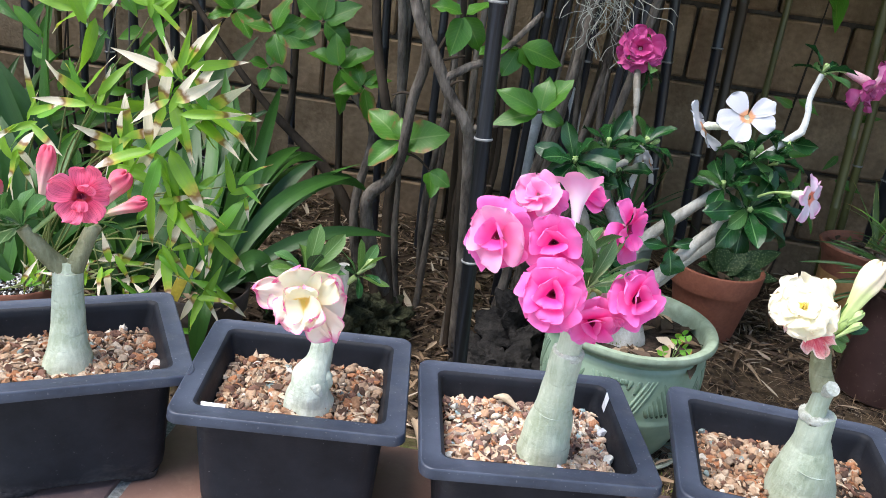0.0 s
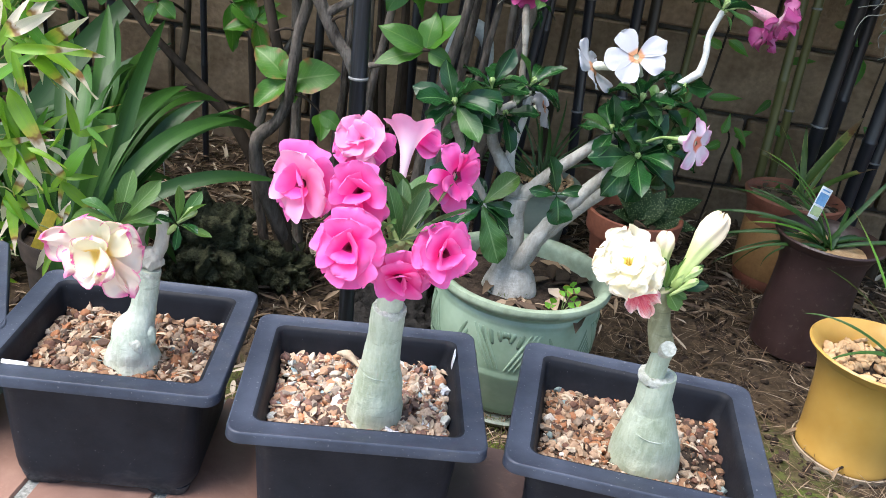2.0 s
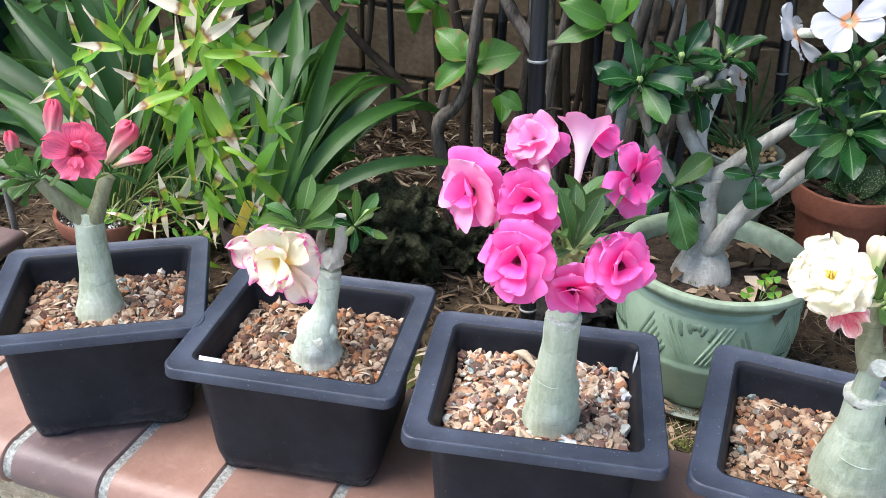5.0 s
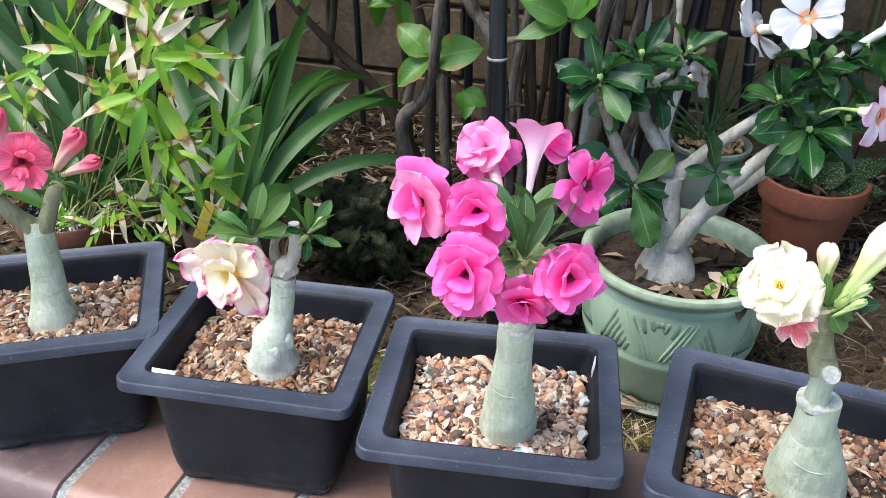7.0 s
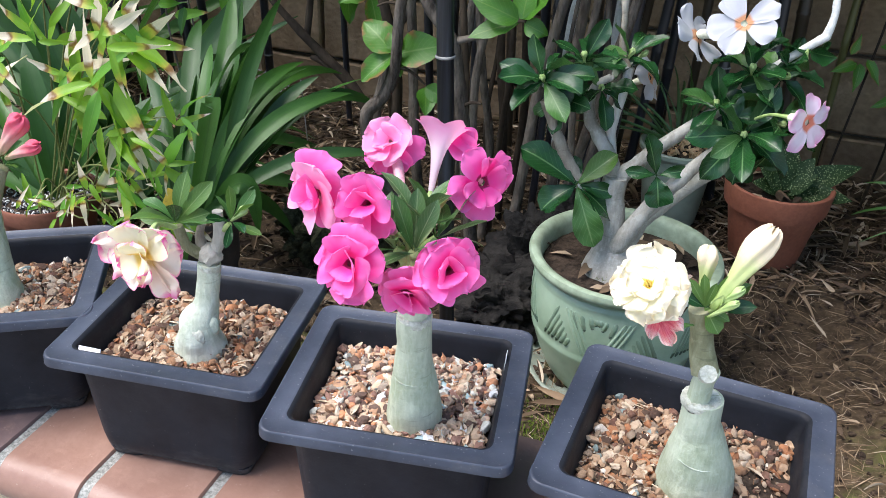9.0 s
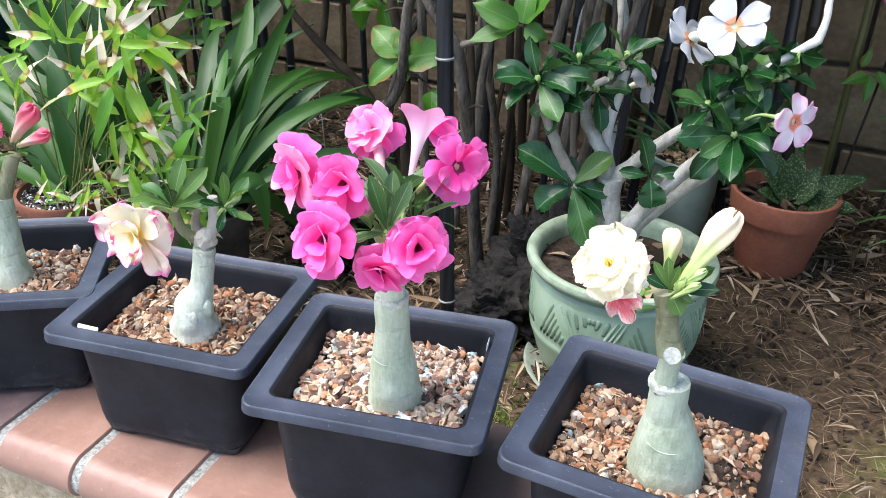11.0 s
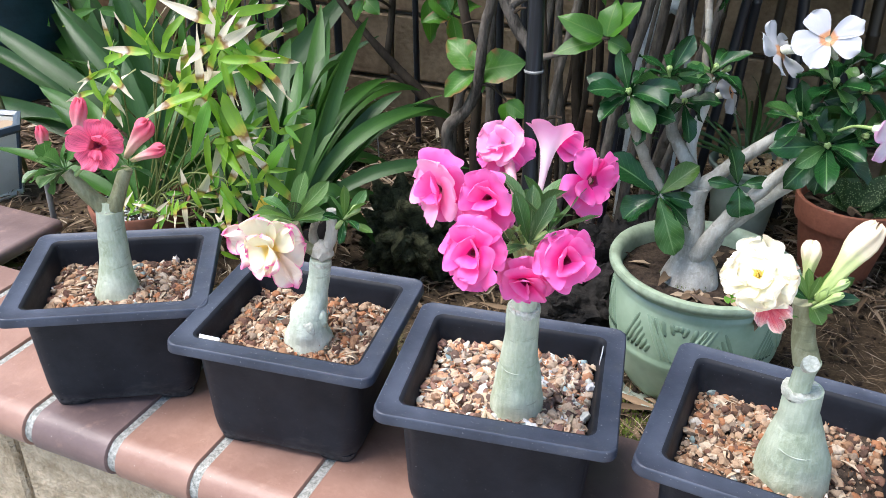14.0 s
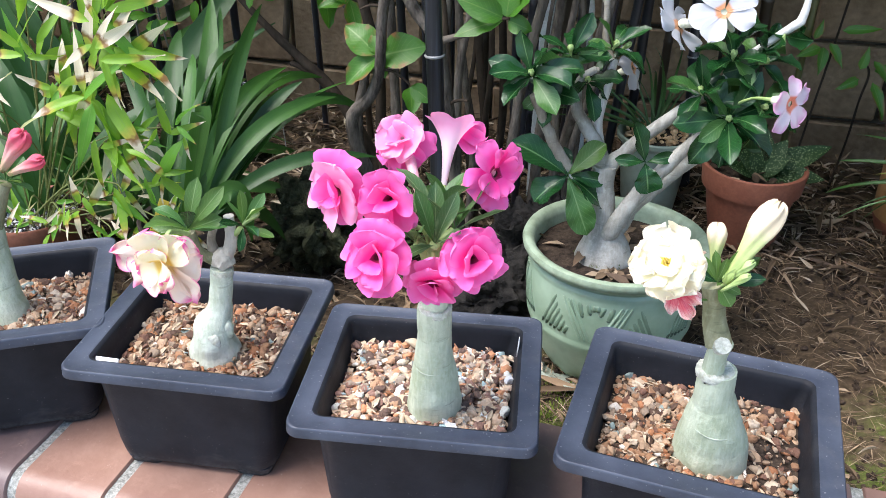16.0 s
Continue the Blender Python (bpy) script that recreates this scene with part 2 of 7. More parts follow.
m_green = glaze("celadon green glaze", (0.255, 0.365, 0.255), (0.350, 0.470, 0.345))
m_green_rim = glaze("worn grey-green glaze", (0.225, 0.285, 0.195), (0.330, 0.410, 0.295), 45, 0.42)
m_sage = glaze("pale sage glaze", (0.26, 0.31, 0.24), (0.35, 0.40, 0.31), 20, 0.4)
m_saucer = glaze("chalky pale saucer", (0.20, 0.24, 0.19), (0.31, 0.35, 0.29), 25, 0.6)
m_terra = two_tone("terracotta", (0.27, 0.085, 0.045), (0.38, 0.135, 0.075), 10, 0.75, 130, 0.3, 0.0012)
m_terra2 = two_tone("mottled terracotta", (0.20, 0.07, 0.04), (0.33, 0.12, 0.07), 12, 0.7, 130, 0.3, 0.0012)
m_ochre = two_tone("ochre ring panel", (0.33, 0.17, 0.06), (0.42, 0.23, 0.09), 12, 0.6, 100, 0.2, 0.001)
m_yellow = glaze("mustard yellow glaze", (0.46, 0.265, 0.055), (0.55, 0.34, 0.085), 8, 0.35)
m_brown = glaze("dark plum-brown glaze", (0.035, 0.018, 0.016), (0.055, 0.030, 0.027), 12, 0.35)
m_white_glaze = glaze("white glaze with grey rim", (0.58, 0.57, 0.49), (0.70, 0.69, 0.61), 9, 0.35)
m_blue_glaze = glaze("slate blue glaze", (0.05, 0.075, 0.10), (0.09, 0.12, 0.15), 12, 0.3)
m_dark_clay = two_tone("dark weathered clay", (0.030, 0.022, 0.018), (0.085, 0.058, 0.045), 16, 0.8, 150, 0.3, 0.001)


def pebble_material(name, dark, tint=(1.0, 1.0, 1.0)):
    n = Nodes(name, 0.9, 0.0, 0.25)
    cols = [(0.0, (0.29, 0.165, 0.095)), (0.12, (0.42, 0.29, 0.190)), (0.24, (0.17, 0.092, 0.066)), (0.37, (0.47, 0.36, 0.26)), (0.49, (0.090, 0.055, 0.040)),
            (0.61, (0.34, 0.235, 0.155)), (0.75, (0.55, 0.45, 0.34)), (0.80, (0.25, 0.19, 0.14)), (0.87, (0.35, 0.160, 0.080)), (0.955, (0.68, 0.62, 0.54)), (0.982, (0.22, 0.28, 0.27))]
    cols = [(p, tuple(min(0.8, v * dark * t) for v, t in zip(c, tint))) for p, c in cols]
    col = n.ramp(n.island(), cols, "CONSTANT")
    sp = n.noise(260.0, 4.0, 0.7)
    col = n.mix(0.5, col, n.ramp(sp, [(0.3, (0.45, 0.42, 0.40)), (0.7, (1, 1, 1))]), "MULTIPLY")
    n.colour(col).bump(n.math("ADD", sp, n.noise(900.0, 3.0, 0.7)), 0.9, 0.0012)
    return n.mat


m_pebble = pebble_material("mixed river grit", 1.18, (1.0, 0.99, 0.97))
m_pebble_light = pebble_material("pale river grit", 1.80, (1.0, 1.08, 1.16))
m_perlite = two_tone("black and white grit", (0.03, 0.03, 0.03), (0.60, 0.60, 0.58), 160, 0.9, 400, 0.5, 0.001, 0.2, vary=0.0, lo=0.48, hi=0.54)
m_pebble_tan = two_tone("tan pebbles", (0.48, 0.29, 0.135), (0.66, 0.46, 0.26), 60, 0.75, 300, 0.4, 0.0008)


def caudex_material(name, lo, mid, hi, ring=0.5, scar=0.35):
    """Silvery bark: soft blotches, a fine net of pale cracks, scars across."""
    n = Nodes(name, 0.62, 0.0, 0.3)
    blot = n.noise(30.0, 5.0, 0.65, (1, 1, 0.7))
    col = n.ramp(blot, [(0.28, lo), (0.5, mid), (0.72, hi)])
    net = n.noise(210.0, 4.0, 0.65, (1, 1, 0.16))
    col = n.mix(n.ramp(net, [(0.48, (0, 0, 0)), (0.66, (0.20,) * 3)]), col, tuple(min(1, c * 1.45) for c in hi))
    col = n.mix(n.ramp(net, [(0.34, (0.16,) * 3), (0.46, (0, 0, 0))]), col, tuple(c * 0.75 for c in lo))
    patch = n.noise(75.0, 4.0, 0.7)
    col = n.mix(n.ramp(patch, [(0.55, (0, 0, 0)), (0.72, (0.35,) * 3)]), col, tuple(min(1, c * 1.35 + 0.03) for c in hi))
    scars = n.noise(70.0, 3.0, 0.6, (0.45, 0.45, 3.2))
    col = n.mix(n.ramp(scars, [(0.62, (0, 0, 0)), (0.70, (scar,) * 3)]), col, tuple(c * 0.5 for c in lo))
    n.colour(col)
    n.bump(n.math("ADD", n.math("MULTIPLY", patch, 1.2), n.math("SUBTRACT", n.math("MULTIPLY", net, 0.6), n.math("MULTIPLY", scars, ring))), 0.75, 0.0018)
    return n.mat


m_caudex = caudex_material("silvery green caudex bark", (0.30, 0.345, 0.215), (0.45, 0.49, 0.36), (0.56, 0.595, 0.47))
m_caudex_pale = caudex_material("chalky pale caudex bark", (0.31, 0.35, 0.25), (0.48, 0.52, 0.42), (0.62, 0.65, 0.56))
m_caudex_grey = caudex_material("grey-green speckled caudex bark", (0.250, 0.295, 0.190), (0.385, 0.430, 0.312), (0.49, 0.535, 0.42), 0.12, 0.10)
m_greybark = caudex_material("smooth grey bark", (0.190, 0.180, 0.150), (0.320, 0.312, 0.272), (0.430, 0.425, 0.385))
m_whitebark = caudex_material("chalky white bark", (0.42, 0.42, 0.38), (0.55, 0.55, 0.51), (0.66, 0.66, 0.62))
m_collar = two_tone("pale graft scar", (0.42, 0.43, 0.34), (0.68, 0.68, 0.59), 160, 0.8, 400, 0.8, 0.0012)
m_stub = caudex_material("grey-brown stub", (0.16, 0.13, 0.10), (0.26, 0.23, 0.18), (0.38, 0.35, 0.29))
m_palestub = caudex_material("pale grey stub", (0.30, 0.27, 0.22), (0.44, 0.41, 0.35), (0.56, 0.53, 0.47))
m_brownstem = caudex_material("olive brown stem", (0.12, 0.12, 0.06), (0.20, 0.20, 0.11), (0.30, 0.30, 0.19))
m_shrubbark = two_tone("grey shrub bark", (0.038, 0.031, 0.025), (0.240, 0.205, 0.168), 42, 0.95, 190, 1.0, 0.004, 0.15, stretch=(1, 1, 0.3), lo=0.32, hi=0.72)
m_palewood = two_tone("pale grey twig", (0.11, 0.10, 0.085), (0.22, 0.20, 0.172), 30, 0.85, 160, 0.6, 0.0015, stretch=(1, 1, 0.3))
m_culm = two_tone("black bamboo", (0.008, 0.009, 0.012), (0.030, 0.032, 0.042), 18, 0.33, 90, 0.3, 0.0008, stretch=(1, 1, 0.12))
m_culm_brown = two_tone("brown bamboo", (0.020, 0.014, 0.009), (0.055, 0.038, 0.021), 18, 0.45, 90, 0.3, 0.0008, stretch=(1, 1, 0.12))
m_culm_olive = two_tone("olive bamboo", (0.075, 0.075, 0.022), (0.16, 0.15, 0.05), 18, 0.42, 90, 0.3, 0.0008, stretch=(1, 1, 0.12))
m_node_ring = two_tone("waxy white node", (0.12, 0.12, 0.115), (0.30, 0.30, 0.285), 90, 0.8, 300, 0.3, 0.0006)
m_rock = two_tone("black lava rock", (0.006, 0.006, 0.006), (0.034, 0.031, 0.028), 25, 0.95, 110, 1.0, 0.006, 0.2)
m_mossrock = two_tone("mossy dark stone", (0.018, 0.020, 0.011), (0.110, 0.115, 0.062), 45, 0.95, 190, 1.0, 0.010, 0.15)


def litter_material():
    n = Nodes("dry fallen leaves", 0.85, 0.0, 0.25)
    col = n.ramp(n.island(), [(0.0, (0.060, 0.040, 0.025)), (0.15, (0.14, 0.095, 0.058)), (0.38, (0.25, 0.172, 0.105)), (0.58, (0.10, 0.068, 0.046)), (0.72, (0.36, 0.27, 0.18)), (0.90, (0.47, 0.39, 0.29))], "CONSTANT")
    g = n.noise(8.0, 2.0, 0.5, (1, 40, 1), "UV")
    col = n.mix(0.35, col, n.ramp(g, [(0.3, (0.5,) * 3), (0.7, (1,) * 3)]), "MULTIPLY")
    n.colour(col).bump(g, 0.3, 0.0008)
    return n.mat


m_litter = litter_material()
m_moss = two_tone("olive green moss", (0.06, 0.095, 0.012), (0.17, 0.23, 0.035), 40, 0.9, 200, 0.3, 0.001, 0.2)
m_adenium = leaf_mat("glossy dark desert rose leaf", (0.0055, 0.034, 0.010), (0.015, 0.066, 0.016), (0.11, 0.22, 0.08), 0.20, through=0.12, ribs=0.14, spec=0.36)
m_adenium_young = leaf_mat("fresh desert rose leaf", (0.055, 0.13, 0.020), (0.11, 0.22, 0.040), (0.25, 0.37, 0.13), 0.33, through=0.35, ribs=0.3)
m_adenium_mid = leaf_mat("soft green desert rose leaf", (0.032, 0.105, 0.024), (0.080, 0.20, 0.045), (0.20, 0.33, 0.13), 0.33, through=0.28, ribs=0.35)
m_adenium_soft = leaf_mat("grey-green desert rose leaf", (0.040, 0.100, 0.030), (0.085, 0.170, 0.055), (0.26, 0.35, 0.17), 0.36, through=0.3, ribs=0.3, edge=(0.32, 0.40, 0.20))
m_bamboo_leaf = leaf_mat("scorched bamboo leaf", (0.120, 0.29, 0.014), (0.29, 0.52, 0.036), (0.24, 0.42, 0.06), 0.40, ((0.56, 0.50, 0.07), (0.86, 0.74, 0.57)), through=0.42, tip_at=0.58, spread=0.95)
m_bamboo_green = leaf_mat("green bamboo leaf", (0.060, 0.21, 0.012), (0.16, 0.40, 0.025), (0.17, 0.36, 0.05), 0.42, ((0.40, 0.36, 0.06), (0.52, 0.42, 0.30)), through=0.3, tip_at=1.0, spread=0.4)
m_strap = leaf_mat("dark green strap leaf", (0.014, 0.052, 0.009), (0.040, 0.112, 0.021), (0.026, 0.080, 0.015), 0.38, through=0.30, spec=0.38)
m_strap_light = leaf_mat("green arching strap leaf", (0.028, 0.102, 0.014), (0.070, 0.178, 0.030), (0.042, 0.12, 0.021), 0.40, through=0.32, spec=0.38)
m_shrubleaf = leaf_mat("shrub leaf with browned edge", (0.040, 0.150, 0.012), (0.100, 0.275, 0.024), (0.20, 0.36, 0.08), 0.38, edge=(0.30, 0.13, 0.05), through=0.35, ribs=0.4)
m_shrubleaf_plain = leaf_mat("green shrub leaf", (0.030, 0.120, 0.011), (0.085, 0.240, 0.022), (0.16, 0.30, 0.05), 0.36, through=0.35, ribs=0.4)
m_grass = leaf_mat("thin dark orchid leaf", (0.020, 0.065, 0.015), (0.055, 0.13, 0.028), (0.05, 0.12, 0.03), 0.4, through=0.2)
m_bright_strap = leaf_mat("bright green strap leaf", (0.07, 0.20, 0.020), (0.14, 0.32, 0.040), (0.12, 0.28, 0.05), 0.35, ((0.20, 0.22, 0.05), (0.26, 0.20, 0.12)), through=0.25, tip_at=0.93, spread=0.1)
m_sans = leaf_mat("olive orchid leaf with dry tip", (0.06, 0.11, 0.015), (0.12, 0.19, 0.03), (0.11, 0.17, 0.04), 0.45, ((0.38, 0.34, 0.08), (0.30, 0.20, 0.10)), edge=(0.42, 0.42, 0.13), through=0.2, tip_at=0.85, spread=0.5)


def warty_material():
    n = Nodes("warty succulent leaf", 0.5)
    spots = n.voronoi(270.0)
    col = n.mix(n.ramp(spots, [(0.2, (1, 1, 1)), (0.38, (0, 0, 0))]), n.mix(n.noise(20.0), (0.020, 0.060, 0.018), (0.050, 0.11, 0.030)), (0.36, 0.46, 0.22))
    n.colour(col).bump(n.math("SUBTRACT", 1.0, spots), 0.6, 0.0015)
    return n.mat


m_warty = warty_material()
# the lighter rim tone also paints the lit parts of the petals
m_pink = petal_mat("hot pink petal", (0.28, 0.003, 0.07), (0.83, 0.022, 0.300), (0.92, 0.22, 0.56), 1.03, 0.62, 0.16, vary=0.30, through=0.38)
m_pink_funnel = petal_mat("pale pink flower funnel", (0.93, 0.80, 0.85), (0.92, 0.52, 0.70), (0.92, 0.34, 0.58), 1.0, 0.4, 0.72, through=0.4)
# paler copy of the pink, painting highlights on inner petals
m_pink_lit = petal_mat("pink petal lightened as highlight", (0.86, 0.22, 0.46), (0.90, 0.20, 0.47), (0.94, 0.46, 0.67), 0.98, 0.6, 0.20, through=0.4)
m_coral = petal_mat("coral red petal", (0.34, 0.012, 0.03), (0.86, 0.078, 0.185), (0.90, 0.19, 0.31), 0.98, 0.6, 0.24, streak=0.45)
m_picotee = petal_mat("cream petal with pink edge", (0.86, 0.62, 0.14), (0.90, 0.80, 0.56), (0.80, 0.14, 0.38), 0.985, 0.05, 0.34, vary=0.03)
m_picotee_blush = petal_mat("blushed cream petal with pink edge", (0.88, 0.68, 0.30), (0.90, 0.72, 0.60), (0.82, 0.17, 0.40), 0.975, 0.10, 0.30, vary=0.04)
m_cream = petal_mat("creamy white petal", (0.84, 0.60, 0.10), (0.90, 0.82, 0.58), (0.90, 0.83, 0.66), 0.9, 0.3, 0.22)
m_cream_back = petal_mat("white petal striped red", (0.70, 0.05, 0.10), (0.80, 0.17, 0.20), (0.90, 0.80, 0.70), 0.86, 0.25, 0.42, streak=0.9, vary=0.1)
m_white = petal_mat("white petal with apricot throat", (0.62, 0.29, 0.14), (0.47, 0.47, 0.50), (0.53, 0.53, 0.56), 0.9, 0.3, 0.20, through=0.22)
m_blush = petal_mat("blush petal with pink edge", (0.70, 0.22, 0.14), (0.72, 0.64, 0.71), (0.72, 0.36, 0.55), 0.92, 0.3, 0.24)
m_purple = petal_mat("wine purple petal", (0.20, 0.005, 0.035), (0.42, 0.020, 0.15), (0.52, 0.075, 0.26), 0.92, 0.3, 0.16)
m_lilac = petal_mat("purple petal with pale base", (0.74, 0.52, 0.60), (0.62, 0.22, 0.42), (0.40, 0.05, 0.20), 0.93, 0.3, 0.40)
m_tube_pink = two_tone("pink flower tube", (0.76, 0.33, 0.40), (0.82, 0.50, 0.52), 60, 0.5, 300, 0.2, 0.0004)
m_tube_white = two_tone("greenish white flower tube", (0.66, 0.68, 0.46), (0.78, 0.79, 0.66), 60, 0.5, 300, 0.2, 0.0004)


def bud_mat(name, base, mid, tip, a=0.30, b=0.72):
    """Rolled bud: uv x runs from the stalk to the tip."""
    n = Nodes(name, 0.5, 0.0, 0.3)
    along, across = n.uv()
    s = n.math("ADD", along, n.math("MULTIPLY", n.math("SUBTRACT", n.noise(120.0, 3.0), 0.5), 0.3))
    col = n.ramp(s, [(0.05, base), (a, mid), (b, tip)])
    g = n.noise(6.0, 3.0, 0.6, (1, 12, 1), "UV")
    n.colour(n.mix(0.3, col, n.ramp(g, [(0.3, (0.6,) * 3), (0.7, (1,) * 3)]), "MULTIPLY")).bump(g, 0.4, 0.0008)
    n.glow_through(col, 0.2)
    return n.mat


m_bud_red = bud_mat("rolled red bud", (0.62, 0.50, 0.30), (0.76, 0.44, 0.42), (0.80, 0.12, 0.19), 0.45, 0.88)
m_bud_cream = bud_mat("rolled cream bud", (0.36, 0.50, 0.15), (0.60, 0.66, 0.30), (0.88, 0.74, 0.52), 0.52, 0.74)
m_throat = two_tone("dark crimson flower throat", (0.10, 0.002, 0.012), (0.30, 0.008, 0.05), 300, 0.6, 800, 0.2, 0.0004)
m_calyx = two_tone("pale green calyx", (0.26, 0.38, 0.11), (0.42, 0.54, 0.22), 60, 0.5, 300, 0.2, 0.0004)
m_stamen = two_tone("yellow stamen", (0.70, 0.45, 0.05), (0.80, 0.62, 0.15), 80, 0.6, 300)
m_tag = two_tone("white plastic label", (0.68, 0.70, 0.72), (0.78, 0.79, 0.80), 40, 0.45, 200, 0.1, 0.0003)
m_tag_yellow = two_tone("yellow plastic label", (0.66, 0.48, 0.05), (0.74, 0.57, 0.09), 40, 0.45, 200, 0.1, 0.0003)
m_tag_blue = two_tone("blue print", (0.10, 0.26, 0.50), (0.16, 0.36, 0.60), 60, 0.45, 200, 0.1, 0.0003)
m_tag_green = two_tone("green print", (0.22, 0.38, 0.20), (0.45, 0.52, 0.25), 60, 0.45, 200, 0.1, 0.0003)
m_wire = two_tone("dull zinc wire", (0.30, 0.30, 0.29), (0.42, 0.42, 0.40), 60, 0.45, 200)
m_airmoss = two_tone("grey air plant strands", (0.20, 0.20, 0.165), (0.36, 0.36, 0.30), 60, 0.9, 200)
m_teal = two_tone("dark teal plastic", (0.010, 0.035, 0.045), (0.02, 0.06, 0.075), 10, 0.4, 90, 0.1, 0.0005)
m_flaxwhite = two_tone("chalky white strap leaf", (0.42, 0.46, 0.46), (0.56, 0.60, 0.60), 30, 0.5, 150, 0.3, 0.0005)
m_bamboo_stem = two_tone("olive bamboo stem", (0.11, 0.14, 0.035), (0.22, 0.25, 0.08), 40, 0.5, 200, 0.2, 0.0005)
m_stem_brown = two_tone("dark brown stem", (0.022, 0.016, 0.011), (0.068, 0.050, 0.034), 30, 0.85, 160, 0.6, 0.0015, 0.2, stretch=(1, 1, 0.3))
m_husk = two_tone("pale husk", (0.40, 0.30, 0.19), (0.60, 0.49, 0.35), 60, 0.8, 300, 0.4, 0.0008)
m_cream_clay = two_tone("scuffed cream clay", (0.38, 0.30, 0.20), (0.52, 0.43, 0.31), 20, 0.75, 150, 0.4, 0.001)
# the lighter bluish streaks paint highlights along the dark cane
m_cane = two_tone("blue-black bamboo with painted highlight streaks", (0.0035, 0.004, 0.006), (0.034, 0.038, 0.052), 150, 0.48, 420, 0.5, 0.0008, stretch=(1, 1, 0.02), lo=0.45, hi=0.80)

# ---- building words ----
HOME = {}
rnd = random.Random(7)


def thing(name, label, category, at=(0, 0, 0), yaw=0.0, group="", kind=""):
    ob = new(name)
    ob.empty_display_size = 0.05
    ob.matrix_basis = pose(*at, 0, 0, yaw)
    HOME[ob.name] = pose(*at, 0, 0, yaw)
    return tagged(ob, label, category, group, kind)


def finish(bm, sharp=45):
    bm.normal_update()
    lim = radians(sharp)
    for f in bm.faces:
        f.smooth = True
    for e in bm.edges:
        if len(e.link_faces) == 2 and e.calc_face_angle(0.0) > lim:
            e.smooth = False


def mesh_of(name, bm, material, sharp=45):
    finish(bm, sharp)
    me = bpy.data.meshes.new(name)
    bm.to_mesh(me)
    bm.free()
    me.materials.append(material)
    return me


def part(name, bm, material, parent, label="", local=False, sharp=45):
    """One mesh under a thing or a part. Places are in the world unless local."""
    if parent is not None and not local:
        bm.transform(HOME[parent.name].inverted())
    ob = new(name, mesh_of(name, bm, material, sharp))
    if parent is not None:
        ob.parent = parent
        HOME[ob.name] = HOME[parent.name]
    return tagged(ob, label)


def solo(name, bm, material, label, category, group="", kind="", sharp=45):
    """A thing of one mesh, with its origin at the world's."""
    ob = new(name, mesh_of(name, bm, material, sharp))
    HOME[ob.name] = Matrix()
    return tagged(ob, label, category, group, kind)


def box(bm, size, at=(0, 0, 0), turn=None, bevel=0.0, seg=2):
    ret = bmesh.ops.create_cube(bm, size=1.0)
    vs = ret["verts"]
    m = Matrix.Translation(at) @ (turn.to_4x4() if turn else Matrix()) @ Matrix.Diagonal((*size, 1))
    bmesh.ops.transform(bm, matrix=m, verts=vs)
    if bevel:
        es = list({e for v in vs for e in v.link_edges})
        bmesh.ops.bevel(bm, geom=es, offset=bevel, segments=seg, affect="EDGES", profile=0.5)
    return bm


def lathe(bm, profile, n=40, at=(0, 0, 0), wob=0.0, top=True, bottom=True):
    """Turns a profile of (radius, z) round the upright axis."""
    rings = []
    for r, z in profile:
        ring = []
        for i in range(n):
            a = 2 * math.pi * i / n
            rr = r * (1 + wob * noise.noise((3 * math.cos(a), 3 * math.sin(a), z * 20)))
            ring.append(bm.verts.new((at[0] + rr * math.cos(a), at[1] + rr * math.sin(a), at[2] + z)))
        rings.append(ring)
    for a, b in zip(rings, rings[1:]):
        for i in range(n):
            bm.faces.new((a[i], a[(i + 1) % n], b[(i + 1) % n], b[i]))
    if bottom and profile[0][0] > 1e-6:
        bm.faces.new(list(reversed(rings[0])))
    if top and profile[-1][0] > 1e-6:
        bm.faces.new(rings[-1])
    return bm


def spline(pts, vals, per=4):
    """A smooth run through points, with the values in step."""
    P = [Vector(p) for p in pts]
    P = [P[0] * 2 - P[1]] + P + [P[-1] * 2 - P[-2]]
    V = [vals[0]] + list(vals) + [vals[-1]]
    out, ov = [], []
    for i in range(1, len(P) - 2):
        for k in range(per):
            t = k / per
            a, b, c, d = P[i - 1], P[i], P[i + 1], P[i + 2]
            out.append(0.5 * ((2 * b) + (c - a) * t + (2 * a - 5 * b + 4 * c - d) * t * t + (3 * b - a - 3 * c + d) * t ** 3))
            ov.append(V[i] * (1 - t) + V[i + 1] * t)
    out.append(P[-2])
    ov.append(vals[-1])
    return out, ov


def tube(bm, pts, radii, n=10, per=4, lump=0.0, freq=30.0, cap=True):
    """A round limb along points, tapering by the radii, with lumps."""
    if isinstance(radii, (int, float)):
        radii = [radii] * len(pts)
    path, rad = spline(pts, radii, per)
    prev, rings = None, []
    side = None
    for i, p in enumerate(path):
        d = (path[min(i + 1, len(path) - 1)] - path[max(i - 1, 0)]).normalized()
        if side is None:
            side = d.orthogonal().normalized()
        else:
            side = (side - d * side.dot(d)).normalized()
        up = d.cross(side)
        ring = []
        for k in range(n):
            a = 2 * math.pi * k / n
            o = side * math.cos(a) + up * math.sin(a)
            r = rad[i]
            if lump:
                r *= 1 + lump * noise.noise((p + o * r) * freq)
            ring.append(bm.verts.new(p + o * r))
        rings.append(ring)
    for a, b in zip(rings, rings[1:]):
        for k in range(n):
            bm.faces.new((a[k], a[(k + 1) % n], b[(k + 1) % n], b[k]))
    if cap:
        bm.faces.new(list(reversed(rings[0])))
        bm.faces.new(rings[-1])
    return bm


